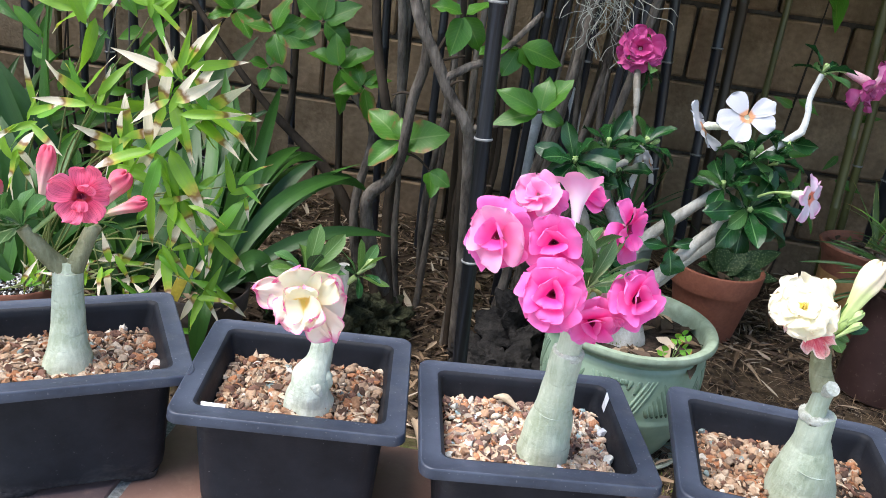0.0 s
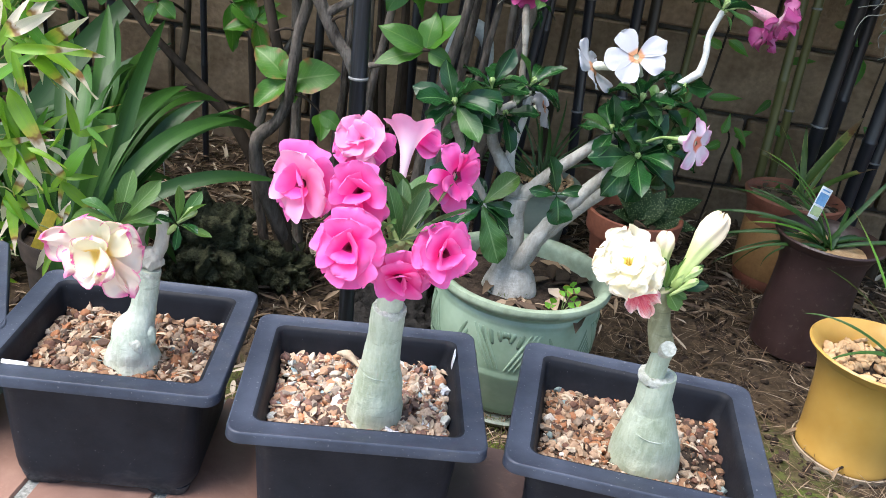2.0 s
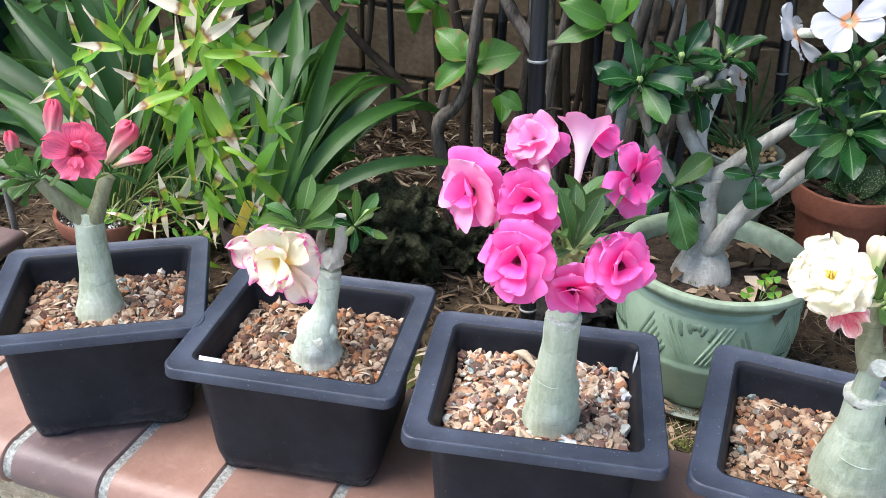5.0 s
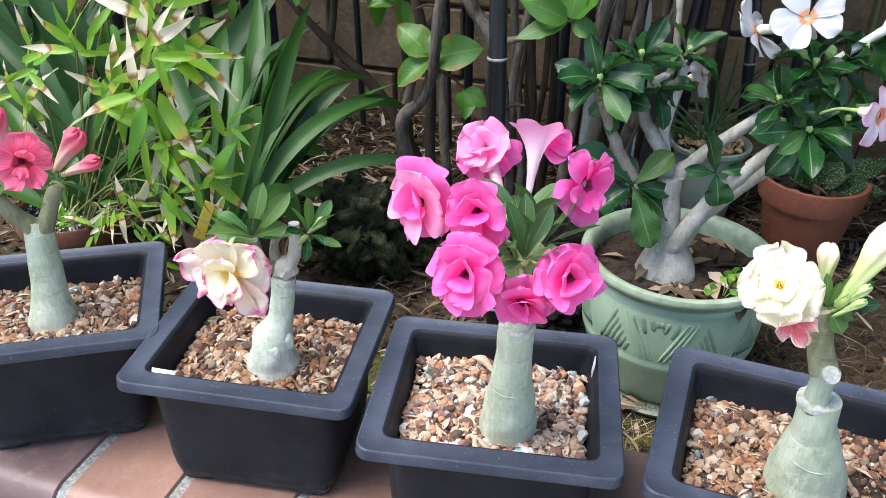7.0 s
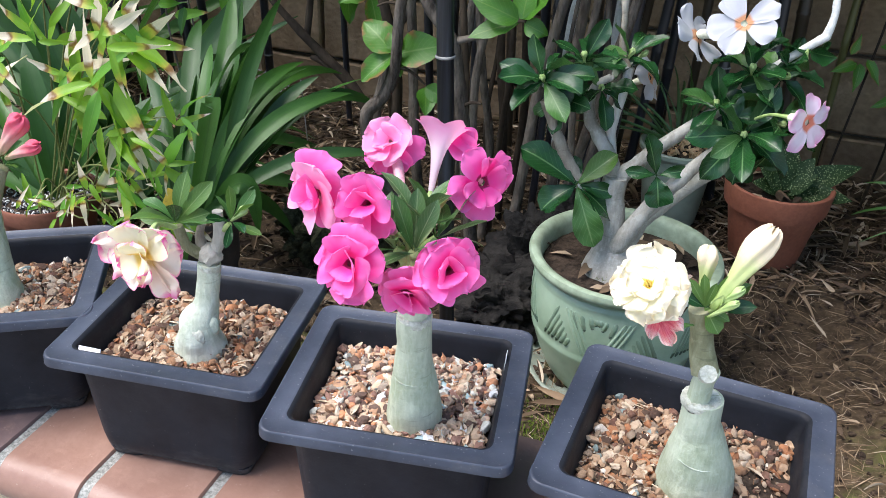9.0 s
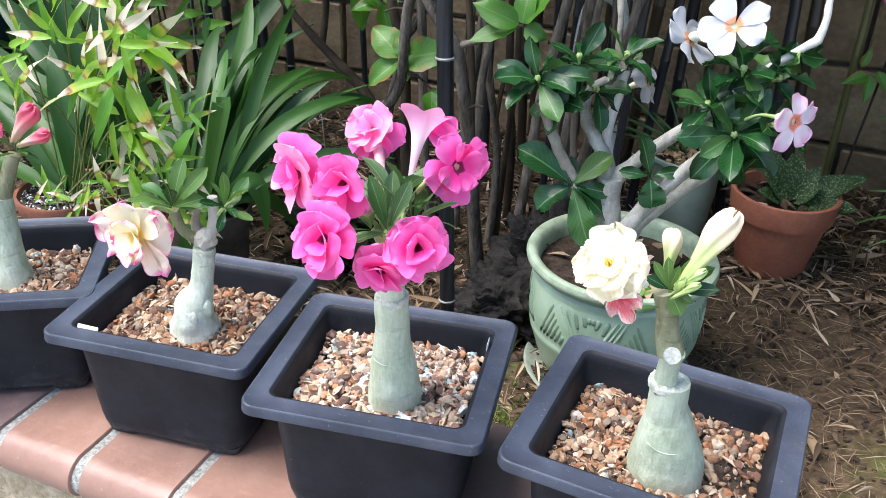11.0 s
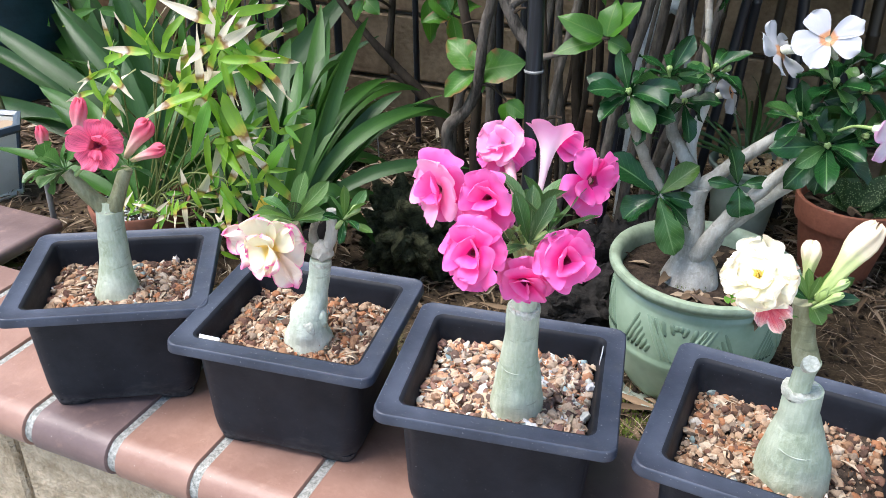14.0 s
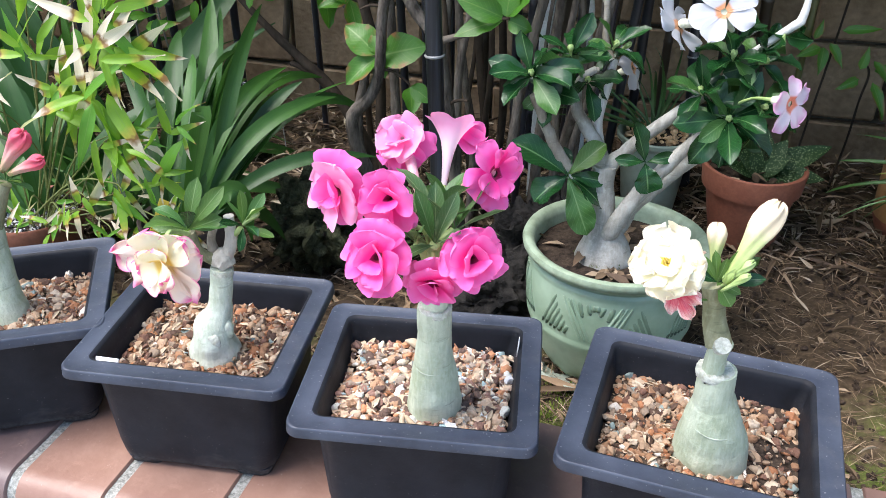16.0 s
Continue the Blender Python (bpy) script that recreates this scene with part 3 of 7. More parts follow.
SHAPES = {
    "ovate": lambda v: math.sin(math.pi * min(1, v ** 0.75 + 0.0)) ** 0.8,
    "obovate": lambda v: math.sin(math.pi * v ** 1.65) ** 0.66,
    "lance": lambda v: math.sin(math.pi * v ** 0.62) ** 0.9 if v < 1 else 0.0,
    "strap": lambda v: min(1.0, (0.55 + 1.6 * v)) * (1 - max(0, (v - 0.55) / 0.45) ** 1.7) ** 0.8,
    "blade": lambda v: (1 - v) ** 0.45 * min(1, 0.6 + 2 * v),
    "paddle": lambda v: math.sin(math.pi * v ** 1.9) ** 0.75,
}


def leaf(bm, base, way, up, length, width, shape="ovate", bend=0.4, fold=0.25, n=7, wave=0.0, twist=0.0, seed=0.0):
    """A leaf blade: base, direction, the side that faces up, and a droop."""
    f = SHAPES[shape]
    d = Vector(way).normalized()
    u = Vector(up)
    u = (u - d * u.dot(d))
    u = u.normalized() if u.length > 1e-4 else d.orthogonal().normalized()
    uvl = bm.loops.layers.uv.verify()
    p = Vector(base)
    rows = []
    step = length / n
    for i in range(n + 1):
        v = i / n
        s = d.cross(u).normalized()
        w = width * 0.5 * max(0.02, f(min(0.999, max(0.001, v))))
        wv = wave * width * noise.noise((seed * 7.1, v * 5.0, 0.3))
        wv2 = wave * width * noise.noise((seed * 7.1 + 5, v * 5.0, 9.3))
        row = []
        for k in range(5):
            a = k / 2 - 1
            ww = wv if a < 0 else wv2
            row.append(bm.verts.new(p + s * (w * a * math.cos(fold)) + u * (w * math.sin(fold) * abs(a) ** 1.6 + ww * a * a)))
        rows.append((*row, v))
        p = p + d * step
        rot = Matrix.Rotation(-bend / n, 3, s)
        d, u = rot @ d, rot @ u
        if twist:
            rt = Matrix.Rotation(twist / n, 3, d)
            u = rt @ u
    for a, b in zip(rows, rows[1:]):
        for k in range(4):
            face = bm.faces.new((a[k], a[k + 1], b[k + 1], b[k]))
            for lp, (uu, vv) in zip(face.loops, ((a[5], k / 4), (a[5], (k + 1) / 4), (b[5], (k + 1) / 4), (b[5], k / 4))):
                lp[uvl].uv = (uu, vv)
    return bm


def petal(bm, centre, axis, out, length, width, lift, curl, ruffle, seed, cup=0.30, start=0.06, nu=10, nv=10, shape=0.75, skew=0.0, frill=0.0):
    """A petal that starts near the throat, lifts off the flower's plane by an angle, and curls back by the rim."""
    axis = Vector(axis).normalized()
    out = Vector(out)
    out = (out - axis * out.dot(axis)).normalized()
    side = axis.cross(out)
    uvl = bm.loops.layers.uv.verify()
    grid = []
    pos = Vector(centre) + out * (start * length)
    ang = lift
    vs = [1 - (1 - j / nv) ** 1.6 for j in range(nv + 1)]
    for j in range(nv + 1):
        v = vs[j]
        d = out * math.cos(ang) + axis * math.sin(ang)
        nrm = axis * math.cos(ang) - out * math.sin(ang)
        w = width * 0.5 * (0.22 + 0.78 * math.sin(math.pi * 0.5 * min(1, v / shape))) * (1.0 if v < 0.74 else math.sqrt(max(0.0, 1 - ((v - 0.74) / 0.262) ** 2)))
        row = []
        for i in range(nu + 1):
            u = 2 * i / nu - 1
            rf = ruffle * length * (v ** 1.6) * (noise.noise((u * 1.5 + seed * 3.7, v * 1.6, seed)) * 1.5 + 0.30 * (v ** 2) * noise.noise((u * 4.5 + seed, v * 3, seed + 9)))
            rf += frill * length * v ** 3 * noise.noise((u * 5.5 + seed * 2.3, v * 2.0, seed + 20)) + skew * u * w * (0.4 + 0.6 * v)
            back = -0.05 * length * u * u * v * v + frill * 0.5 * length * v ** 3 * noise.noise((u * 6.5 + seed, 3.3, seed))
            row.append(bm.verts.new(pos + side * (u * w) + nrm * (cup * w * (u * u) * (1 - 0.6 * v) + rf) + d * back))
        grid.append(row)
        if j < nv:
            pos = pos + d * (length * (vs[j + 1] - v))
            ang -= curl * (vs[j + 1] - v)
    for j in range(nv):
        for i in range(nu):
            face = bm.faces.new((grid[j][i], grid[j][i + 1], grid[j + 1][i + 1], grid[j + 1][i]))
            for lp, (a, b) in zip(face.loops, ((j, i), (j, i + 1), (j + 1, i + 1), (j + 1, i))):
                lp[uvl].uv = (vs[a], b / nu)
    return bm


def pebble(bm, at, r, seed, rounded=True):
    """One small rounded stone: a squashed, knocked-about eight-cornered form."""
    g = random.Random(seed)
    vs = bmesh.ops.create_icosphere(bm, subdivisions=2 if rounded else 1, radius=1.0)["verts"]
    sc = (r * g.uniform(0.9, 1.5), r * g.uniform(0.65, 1.1), r * g.uniform(0.4, 0.85))
    m = Euler((g.uniform(-0.7, 0.7), g.uniform(-0.7, 0.7), g.uniform(0, 6.3))).to_matrix()
    off = Vector((g.uniform(0, 50), g.uniform(0, 50), 0))
    for v in vs:
        k = 1 + (0.55 if rounded else 0.80) * noise.noise(v.co * (1.9 if rounded else 2.3) + off)
        v.co = m @ Vector((v.co.x * sc[0] * k, v.co.y * sc[1] * k, v.co.z * sc[2] * k)) + Vector(at)


PEB = []


def pebble_shapes():
    """A few stones, kept as plain corner and face lists."""
    for s in range(28):
        b = bmesh.new()
        pebble(b, (0, 0, 0), 1.0, s, s < 23)
        if s >= 23:
            bmesh.ops.bevel(b, geom=b.edges[:], offset=0.09, segments=1, affect="EDGES")
        b.verts.index_update()
        PEB.append(([v.co.copy() for v in b.verts], [[v.index for v in f.verts] for f in b.faces]))
        b.free()


pebble_shapes()


def stones(name, spots, material, label, category, seed):
    """Many stones as one sheet of stuff. spots: (place, radius)."""
    g = random.Random(seed)
    verts, faces = [], []
    for p, r in spots:
        co, fa = PEB[g.randrange(len(PEB))]
        m = Euler((g.uniform(-0.6, 0.6), g.uniform(-0.6, 0.6), g.uniform(0, 6.3))).to_matrix() * r
        k = len(verts)
        verts += [m @ c + Vector(p) for c in co]
        faces += [[k + i for i in f] for f in fa]
    me = bpy.data.meshes.new(name)
    me.from_pydata(verts, [], faces)
    me.materials.append(material)
    me.shade_smooth()
    me.set_sharp_from_angle(angle=radians(50))
    ob = new(name, me)
    return tagged(ob, label, category, "", "stuff")


def lumpy(bm, at, size, seed, amount=0.35, freq=2.0, sub=3):
    vs = bmesh.ops.create_icosphere(bm, subdivisions=sub, radius=1.0)["verts"]
    for v in vs:
        k = 1 + amount * noise.noise(v.co * freq + Vector((seed, 0, 0))) + amount * 0.5 * noise.noise(v.co * freq * 3 + Vector((seed, 4, 0)))
        v.co = Vector((v.co.x * size[0] * k + at[0], v.co.y * size[1] * k + at[1], v.co.z * size[2] * k + at[2]))
    return bm


# ---- ground and walls ----
TOP = -0.036          # top of the coping
FRONT = 0.772         # front face of the low wall
BACK = 1.055          # rear edge of the coping
PATIO = -0.52
WALL_Y = 2.33


def soil_height(x, y):
    z = -0.105 - 0.070 * min(1, max(0, (y - 1.07) / 0.17)) + 0.033 * min(1, max(0, (y - 1.55) / 0.2))
    if x < -0.55 or x > 0.62:
        z += 0.036 * min(1, (abs(x - 0.035) - 0.585) / 0.15) * min(1, max(0, (1.75 - y) / 0.2))
    return z + 0.010 * noise.noise((x * 4, y * 4, 0)) + 0.006 * noise.noise((x * 13, y * 13, 2))


bm = bmesh.new()
bmesh.ops.create_grid(bm, x_segments=2, y_segments=2, size=400)
bmesh.ops.translate(bm, vec=(0, 0, PATIO), verts=bm.verts)
solo("ground", bm, m_patio, "pale grey concrete patio in front of the planter", "ground", kind="structure")

bm = bmesh.new()
NX, NY = 170, 64
grid = [[None] * (NX + 1) for _ in range(NY + 1)]
for j in range(NY + 1):
    for i in range(NX + 1):
        x = -4.2 + 8.4 * (i / NX)
        y = 1.0 + (WALL_Y + 0.05 - 1.0) * j / NY
        grid[j][i] = bm.verts.new((x, y, soil_height(x, y)))
for j in range(NY):
    for i in range(NX):
        bm.faces.new((grid[j][i], grid[j][i + 1], grid[j + 1][i + 1], grid[j + 1][i]))
solo("planter_soil", bm, m_soil, "dark damp garden soil with patches of green moss", "soil", kind="structure")

# low front wall: core, face blocks, coping tiles
bm = bmesh.new()
box(bm, (8.4, BACK - FRONT - 0.045, TOP - 0.034 - PATIO), (0, (FRONT + BACK) / 2 + 0.016, (TOP - 0.034 + PATIO) / 2))
low_wall = solo("wall_south", bm, m_dmortar, "low planter wall of sandy blocks", "wall", kind="structure")
bm = bmesh.new()
box(bm, (8.4, BACK - FRONT - 0.026, 0.028), (0, (FRONT + BACK) / 2 + 0.009, TOP - 0.0180))
tube(bm, [(-4.2, FRONT + 0.0205, TOP - 0.0312), (4.2, FRONT + 0.0205, TOP - 0.0312)], 0.0275, 24, 1)
box(bm, (1.90, 0.172, 0.028), (-1.80, BACK + 0.083, TOP - 0.0168))
grout = solo("coping_grout", bm, m_mortar, "grey speckled grout between the coping tiles", "grout", kind="structure")

# rear wall core
bm = bmesh.new()
box(bm, (8.4, 0.14, 1.95), (0, WALL_Y + 0.092, 0.425))
rear_wall = solo("wall_north", bm, m_dmortar, "tan slump-block garden wall with dark recessed joints", "wall", kind="structure")
for sx, nm in ((-4.28, "wall_west"), (4.28, "wall_east")):
    bm = bmesh.new()
    box(bm, (0.14, 2.2, 1.95), (sx, WALL_Y - 0.95, 0.425))
    solo(nm, bm, m_block, "tan block side wall of the garden bed", "wall", kind="structure")

# ---- the four training pots ----
POT_X, POT_Y = 0.0058, -0.0085   # the pots are a little wider than deep


def rounded_square(half, r, z, seg=5, dx=POT_X, dy=POT_Y):
    pts = []
    for cx, cy, a0 in ((1, 1, 0), (-1, 1, 90), (-1, -1, 180), (1, -1, 270)):
        for k in range(seg + 1):
            a = radians(a0 + 90 * k / seg)
            pts.append((cx * (half + dx - r) + r * math.cos(a), cy * (half + dy - r) + r * math.sin(a), z))
    return pts


def loft(bm, rings, cap_first=True, cap_last=True):
    rows = [[bm.verts.new(p) for p in ring] for ring in rings]
    n = len(rows[0])
    for a, b in zip(rows, rows[1:]):
        for k in range(n):
            bm.faces.new((a[k], a[(k + 1) % n], b[(k + 1) % n], b[k]))
    if cap_first:
        bm.faces.new(list(reversed(rows[0])))
    if cap_last:
        bm.faces.new(rows[-1])
    return bm


RIM = 0.125 - TOP
GRIT = 0.092


def training_pot():
    pot = thing("training_pot", "nearly square charcoal plastic training pot standing on clay coping", "plant pot", group="training pots on the coping")
    bm = bmesh.new()
    loft(bm, [rounded_square(*r) for r in (
        (0.076, 0.022, 0.0095, 5, 0.012, 0.003), (0.0835, 0.028, 0.0112, 5, 0.012, 0.003), (0.0868, 0.027, 0.0180, 5, 0.0115, 0.002), (0.0888, 0.026, 0.032, 5, 0.0110, 0.001), (0.1000, 0.020, RIM - 0.016), (0.1020, 0.018, RIM - 0.0135), (0.1035, 0.018, RIM - 0.0120))], True, False)
    loft(bm, [rounded_square(*r) for r in (
        (0.079, 0.012, 0.060), (0.0955, 0.010, RIM - 0.012), (0.0962, 0.010, RIM - 0.004), (0.0985, 0.011, RIM - 0.001), (0.1010, 0.012, RIM))], True, False)
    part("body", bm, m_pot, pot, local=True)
    bm = bmesh.new()
    loft(bm, [rounded_square(*r) for r in (
        (0.1008, 0.012, RIM), (0.1018, 0.012, RIM + 0.0003), (0.1035, 0.012, RIM + 0.0003), (0.1190, 0.014, RIM + 0.0001), (0.1200, 0.0140, RIM + 0.0009), (0.1218, 0.0145, RIM + 0.0012), (0.1229, 0.0150, RIM + 0.0003), (0.1233, 0.0155, RIM - 0.0012), (0.1236, 0.0155, RIM - 0.0065),
        (0.1240, 0.0155, RIM - 0.0105), (0.1237, 0.0155, RIM - 0.0114), (0.1215, 0.015, RIM - 0.0120), (0.1035, 0.018, RIM - 0.0120))], False, False)
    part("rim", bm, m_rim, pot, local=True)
    for sx in (-1, 1):
        for sy in (-1, 1):
            bm = bmesh.new()
            loft(bm, [rounded_square(0.0215, 0.012, 0.0, 5, 0, 0), rounded_square(0.0225, 0.012, 0.001, 5, 0, 0), rounded_square(0.026, 0.015, 0.0125, 5, 0, 0)])
            bmesh.ops.translate(bm, vec=(sx * 0.067, sy * 0.059, 0), verts=bm.verts)
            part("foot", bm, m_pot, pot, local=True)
    return pot


POTS = [((-0.400, 0.9165), 30.8), ((-0.1215, 0.931), 7.6), ((0.1545, 0.921), 9.2), ((0.456, 0.934), -3.4)]
POT_SIZE = (0.990, 1.0, 1.0, 1.045)
first_pot = training_pot()
first_pot.matrix_basis = pose(*POTS[0][0], TOP, 0, 0, POTS[0][1]) @ Matrix.Diagonal((POT_SIZE[0], POT_SIZE[0], 1, 1))
for ((px, py), yaw), wide in zip(POTS[1:], POT_SIZE[1:]):
    copy_thing(first_pot, pose(px, py, TOP, 0, 0, yaw) @ Matrix.Diagonal((wide / POT_SIZE[0], wide / POT_SIZE[0], 1, 1)))


def grit_level(i, u, v):
    """Height of the grit, which sinks a little in places."""
    base = (GRIT - 0.004, GRIT, GRIT + 0.001, GRIT - 0.004)[i]
    return base + 0.004 * noise.noise((u * 25 + 9 * i, v * 25, 0))


for i, ((px, py), yaw) in enumerate(POTS):
    g = random.Random(40 + i)
    turn = Matrix.Rotation(radians(yaw), 3, "Z")
    spots = []
    wx, wy = 0.0945 * POT_SIZE[i], 0.0815 * POT_SIZE[i]
    for k in range(2450):
        u, v = g.uniform(-wx, wx), g.uniform(-wy, wy)
        r = g.choice((0.0010, 0.0013, 0.0016, 0.0020, 0.0026, 0.0032, 0.0038, 0.0044, 0.0052, 0.0062)) * g.uniform(0.85, 1.2)
        if i == 3 and u > 0.035 + 0.03 * noise.noise((u * 30, v * 30, 3)) and g.random() < 0.5:
            continue
        q = turn @ Vector((u, v, 0))
        spots.append(((px + q.x, py + q.y, grit_level(i, u, v) + g.uniform(-0.0055, 0.0025)), r))
    stones("gravel", spots, m_pebble_light if i == 2 else m_pebble, "mixed tan, rust and grey grit filling a training pot", "gravel", i)
    bm = bmesh.new()
    rows = [[bm.verts.new(Vector((px, py, 0)) + turn @ Vector(((wx + 0.0015) * (2 * a / 12 - 1), (wy + 0.0015) * (2 * b / 12 - 1), GRIT - 0.006))) for a in range(13)] for b in range(13)]
    for a in range(12):
        for b in range(12):
            bm.faces.new((rows[a][b], rows[a][b + 1], rows[a + 1][b + 1], rows[a + 1][b]))
    solo("potting_soil", bm, m_potsoil, "dark potting mix beneath the grit of a training pot", "soil", kind="stuff")


# ---- pots on the soil ----
def ring_pot(name, label, at, profile, material, saucer=None, rim=None, n=56, category="plant pot"):
    """A turned pot; profile runs up the outside, over the lip and down the inside."""
    pot = thing(name, label, category, at)
    bm = bmesh.new()
    lathe(bm, profile[:rim + 1] if rim else profile, n, top=not rim)
    part("body", bm, material, pot, local=True)
    if rim:
        bm = bmesh.new()
        lathe(bm, profile[rim:], n, bottom=False)
        part("rim", bm, material, pot, local=True)
    return pot


def fill_disc(at, r, material, label, name="potting_soil", amp=0.004):
    bm = bmesh.new()
    c = bm.verts.new(at)
    rings = []
    for k in range(1, 7):
        ring = []
        for a in range(28):
            an = 2 * math.pi * a / 28
            x, y = r * k / 6 * math.cos(an), r * k / 6 * math.sin(an)
            ring.append(bm.verts.new((at[0] + x, at[1] + y, at[2] + amp * noise.noise((x * 40 + at[0] * 9, y * 40, 0)))))
        rings.append(ring)
    for a in range(28):
        bm.faces.new((c, rings[0][a], rings[0][(a + 1) % 28]))
    for p, q in zip(rings, rings[1:]):
        for a in range(28):
            bm.faces.new((p[a], p[(a + 1) % 28], q[(a + 1) % 28], q[a])[::-1])
    bmesh.ops.recalc_face_normals(bm, faces=bm.faces)
    return solo(name, bm, material, label, "soil", kind="stuff")


GP = Vector((0.322, 1.412, -0.172))
green_pot = thing("glazed_pot", "celadon green glazed pot with carved slanting grooves", "plant pot", GP)
bm = bmesh.new()
lathe(bm, [(0.088, 0.0), (0.096, 0.003), (0.108, 0.022), (0.122, 0.055), (0.1310, 0.084), (0.1345, 0.094), (0.1356, 0.100), (0.1346, 0.104), (0.1350, 0.108), (0.1370, 0.135), (0.1368, 0.165), (0.1354, 0.185), (0.1344, 0.189), (0.1352, 0.192), (0.1340, 0.195),
           (0.1316, 0.199), (0.1330, 0.204)], 96, top=False)
part("body", bm, m_green, green_pot, local=True)
bm = bmesh.new()
lathe(bm, [(0.1330, 0.204), (0.1420, 0.209), (0.1478, 0.215), (0.1490, 0.221), (0.1465, 0.2265), (0.1400, 0.2280), (0.1320, 0.224), (0.1275, 0.212), (0.126, 0.17), (0.11, 0.08)], 96, bottom=False)
part("rim", bm, m_green_rim, green_pot, local=True)
bm = bmesh.new()
lathe(bm, [(0.095, -0.004), (0.116, -0.002), (0.133, 0.010), (0.139, 0.019), (0.137, 0.022), (0.133, 0.021), (0.126, 0.012), (0.10, 0.004)], 72)
bmesh.ops.translate(bm, vec=GP + Vector((0, 0, -0.006)), verts=bm.verts)
solo("saucer", bm, m_saucer, "chalky pale green saucer beneath the glazed pot", "saucer")
# near-black green paints the shadow at each slot's lower end
m_slot_end_shadow = glaze("green glaze darkened as slot-end shadow", (0.035, 0.065, 0.045), (0.06, 0.10, 0.07), 40, 0.3)


# mid-dark green paints the shade inside the slots
m_slot_shade = glaze("green glaze darkened as shade in the carving", (0.150, 0.225, 0.155), (0.205, 0.300, 0.210), 40, 0.3)


def carved(name, pts, radii, material):
    bm = bmesh.new()
    tube(bm, pts, radii, 8, 2)
    part(name, bm, material, green_pot)


def on_belly(an, z, r=0.1362):
    return GP + Vector((r * math.cos(an), r * math.sin(an), z))


# panels of slanting slots, raised chevrons, and short runs of punched holes, their shade put into the colour
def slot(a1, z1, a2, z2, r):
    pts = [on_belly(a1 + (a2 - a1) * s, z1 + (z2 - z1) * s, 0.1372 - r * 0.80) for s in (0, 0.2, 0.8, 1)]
    carved("groove", pts, [r * 0.5, r, r, r * 0.5], m_slot_shade)
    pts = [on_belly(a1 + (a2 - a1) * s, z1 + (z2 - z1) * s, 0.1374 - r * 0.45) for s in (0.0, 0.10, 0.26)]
    carved("groove", pts, [r * 0.35, r * 0.62, r * 0.2], m_slot_end_shadow)


PANEL = 2 * math.pi / 8
for fan in range(8):
    a0 = PANEL * fan + 0.32
    flip = 1 if fan % 2 else -1
    for k in range(6):
        ln = 0.064 - 0.0092 * k
        a1 = a0 + flip * (-0.30 + 0.066 * k)
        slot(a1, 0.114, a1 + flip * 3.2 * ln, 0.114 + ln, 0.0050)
    for k in range(3):
        a1 = a0 + flip * (0.24 + 0.055 * k)
        pts = [on_belly(a1 - flip * 0.24 * s, 0.113 + 0.068 * s, 0.1364) for s in (0, 0.33, 0.66, 1)]
        carved("ridge", pts, [0.0012, 0.0028, 0.0028, 0.0012], m_green)
    for k in range(4):
        a = a0 + flip * (0.17 + 0.085 * k)
        ln = 0.034 - 0.0078 * k
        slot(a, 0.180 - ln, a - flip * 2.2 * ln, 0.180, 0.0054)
fill_disc(GP + Vector((0, 0, 0.196)), 0.126, m_potsoil, "dark potting soil in the glazed green pot")

TP = Vector((0.548, 1.835, -0.132))
ring_pot("terracotta_pot", "orange terracotta pot with thick rim holding a warty succulent", TP,
         [(0.064, 0.0), (0.066, 0.003), (0.086, 0.108), (0.087, 0.112), (0.0945, 0.114), (0.0955, 0.118), (0.100, 0.155), (0.0995, 0.160), (0.096, 0.162), (0.091, 0.160), (0.088, 0.140), (0.07, 0.05)], m_terra, rim=3)
fill_disc(TP + Vector((0, 0, 0.138)), 0.088, m_potsoil, "dark crumbly soil in the terracotta pot")

SP = Vector((0.352, 1.93, -0.138))
ring_pot("sage_pot", "pale sage glazed pot topped with tan pebbles", SP,
         [(0.054, 0.0), (0.057, 0.004), (0.067, 0.09), (0.068, 0.148), (0.074, 0.155), (0.082, 0.161), (0.083, 0.169), (0.079, 0.172), (0.073, 0.167), (0.068, 0.14), (0.05, 0.05)], m_sage, rim=3)

YP = Vector((0.884, 1.344, -0.134))
ring_pot("yellow_pot", "mustard yellow glazed pot with flared rim on a saucer", YP,
         [(0.074, 0.0), (0.0775, 0.003), (0.078, 0.010), (0.0765, 0.013), (0.0775, 0.05), (0.0805, 0.11), (0.085, 0.145), (0.094, 0.167), (0.1065, 0.180), (0.1085, 0.184), (0.106, 0.187), (0.097, 0.181), (0.085, 0.165), (0.078, 0.14), (0.07, 0.06)], m_yellow, rim=7)
bm = bmesh.new()
lathe(bm, [(0.06, -0.026), (0.076, -0.025), (0.0825, -0.006), (0.0835, 0.004), (0.0815, 0.005), (0.078, -0.004)], 56)
bmesh.ops.translate(bm, vec=YP, verts=bm.verts)
solo("saucer", bm, m_cream_clay, "scuffed cream saucer beneath the yellow pot", "saucer")

BP = Vector((0.885, 1.685, -0.136))
ring_pot("brown_pot", "tall dark plum-brown glazed pot with waisted body", BP,
         [(0.082, 0.0), (0.086, 0.004), (0.085, 0.03), (0.080, 0.08), (0.0765, 0.13), (0.0755, 0.165), (0.078, 0.195), (0.087, 0.218), (0.098, 0.230), (0.100, 0.235), (0.097, 0.238), (0.087, 0.232), (0.074, 0.214), (0.066, 0.18), (0.06, 0.08)], m_brown, rim=7)
fill_disc(BP + Vector((0, 0, 0.212)), 0.073, m_pebble_tan, "fine tan bark chips in the brown pot", "bark_chips")

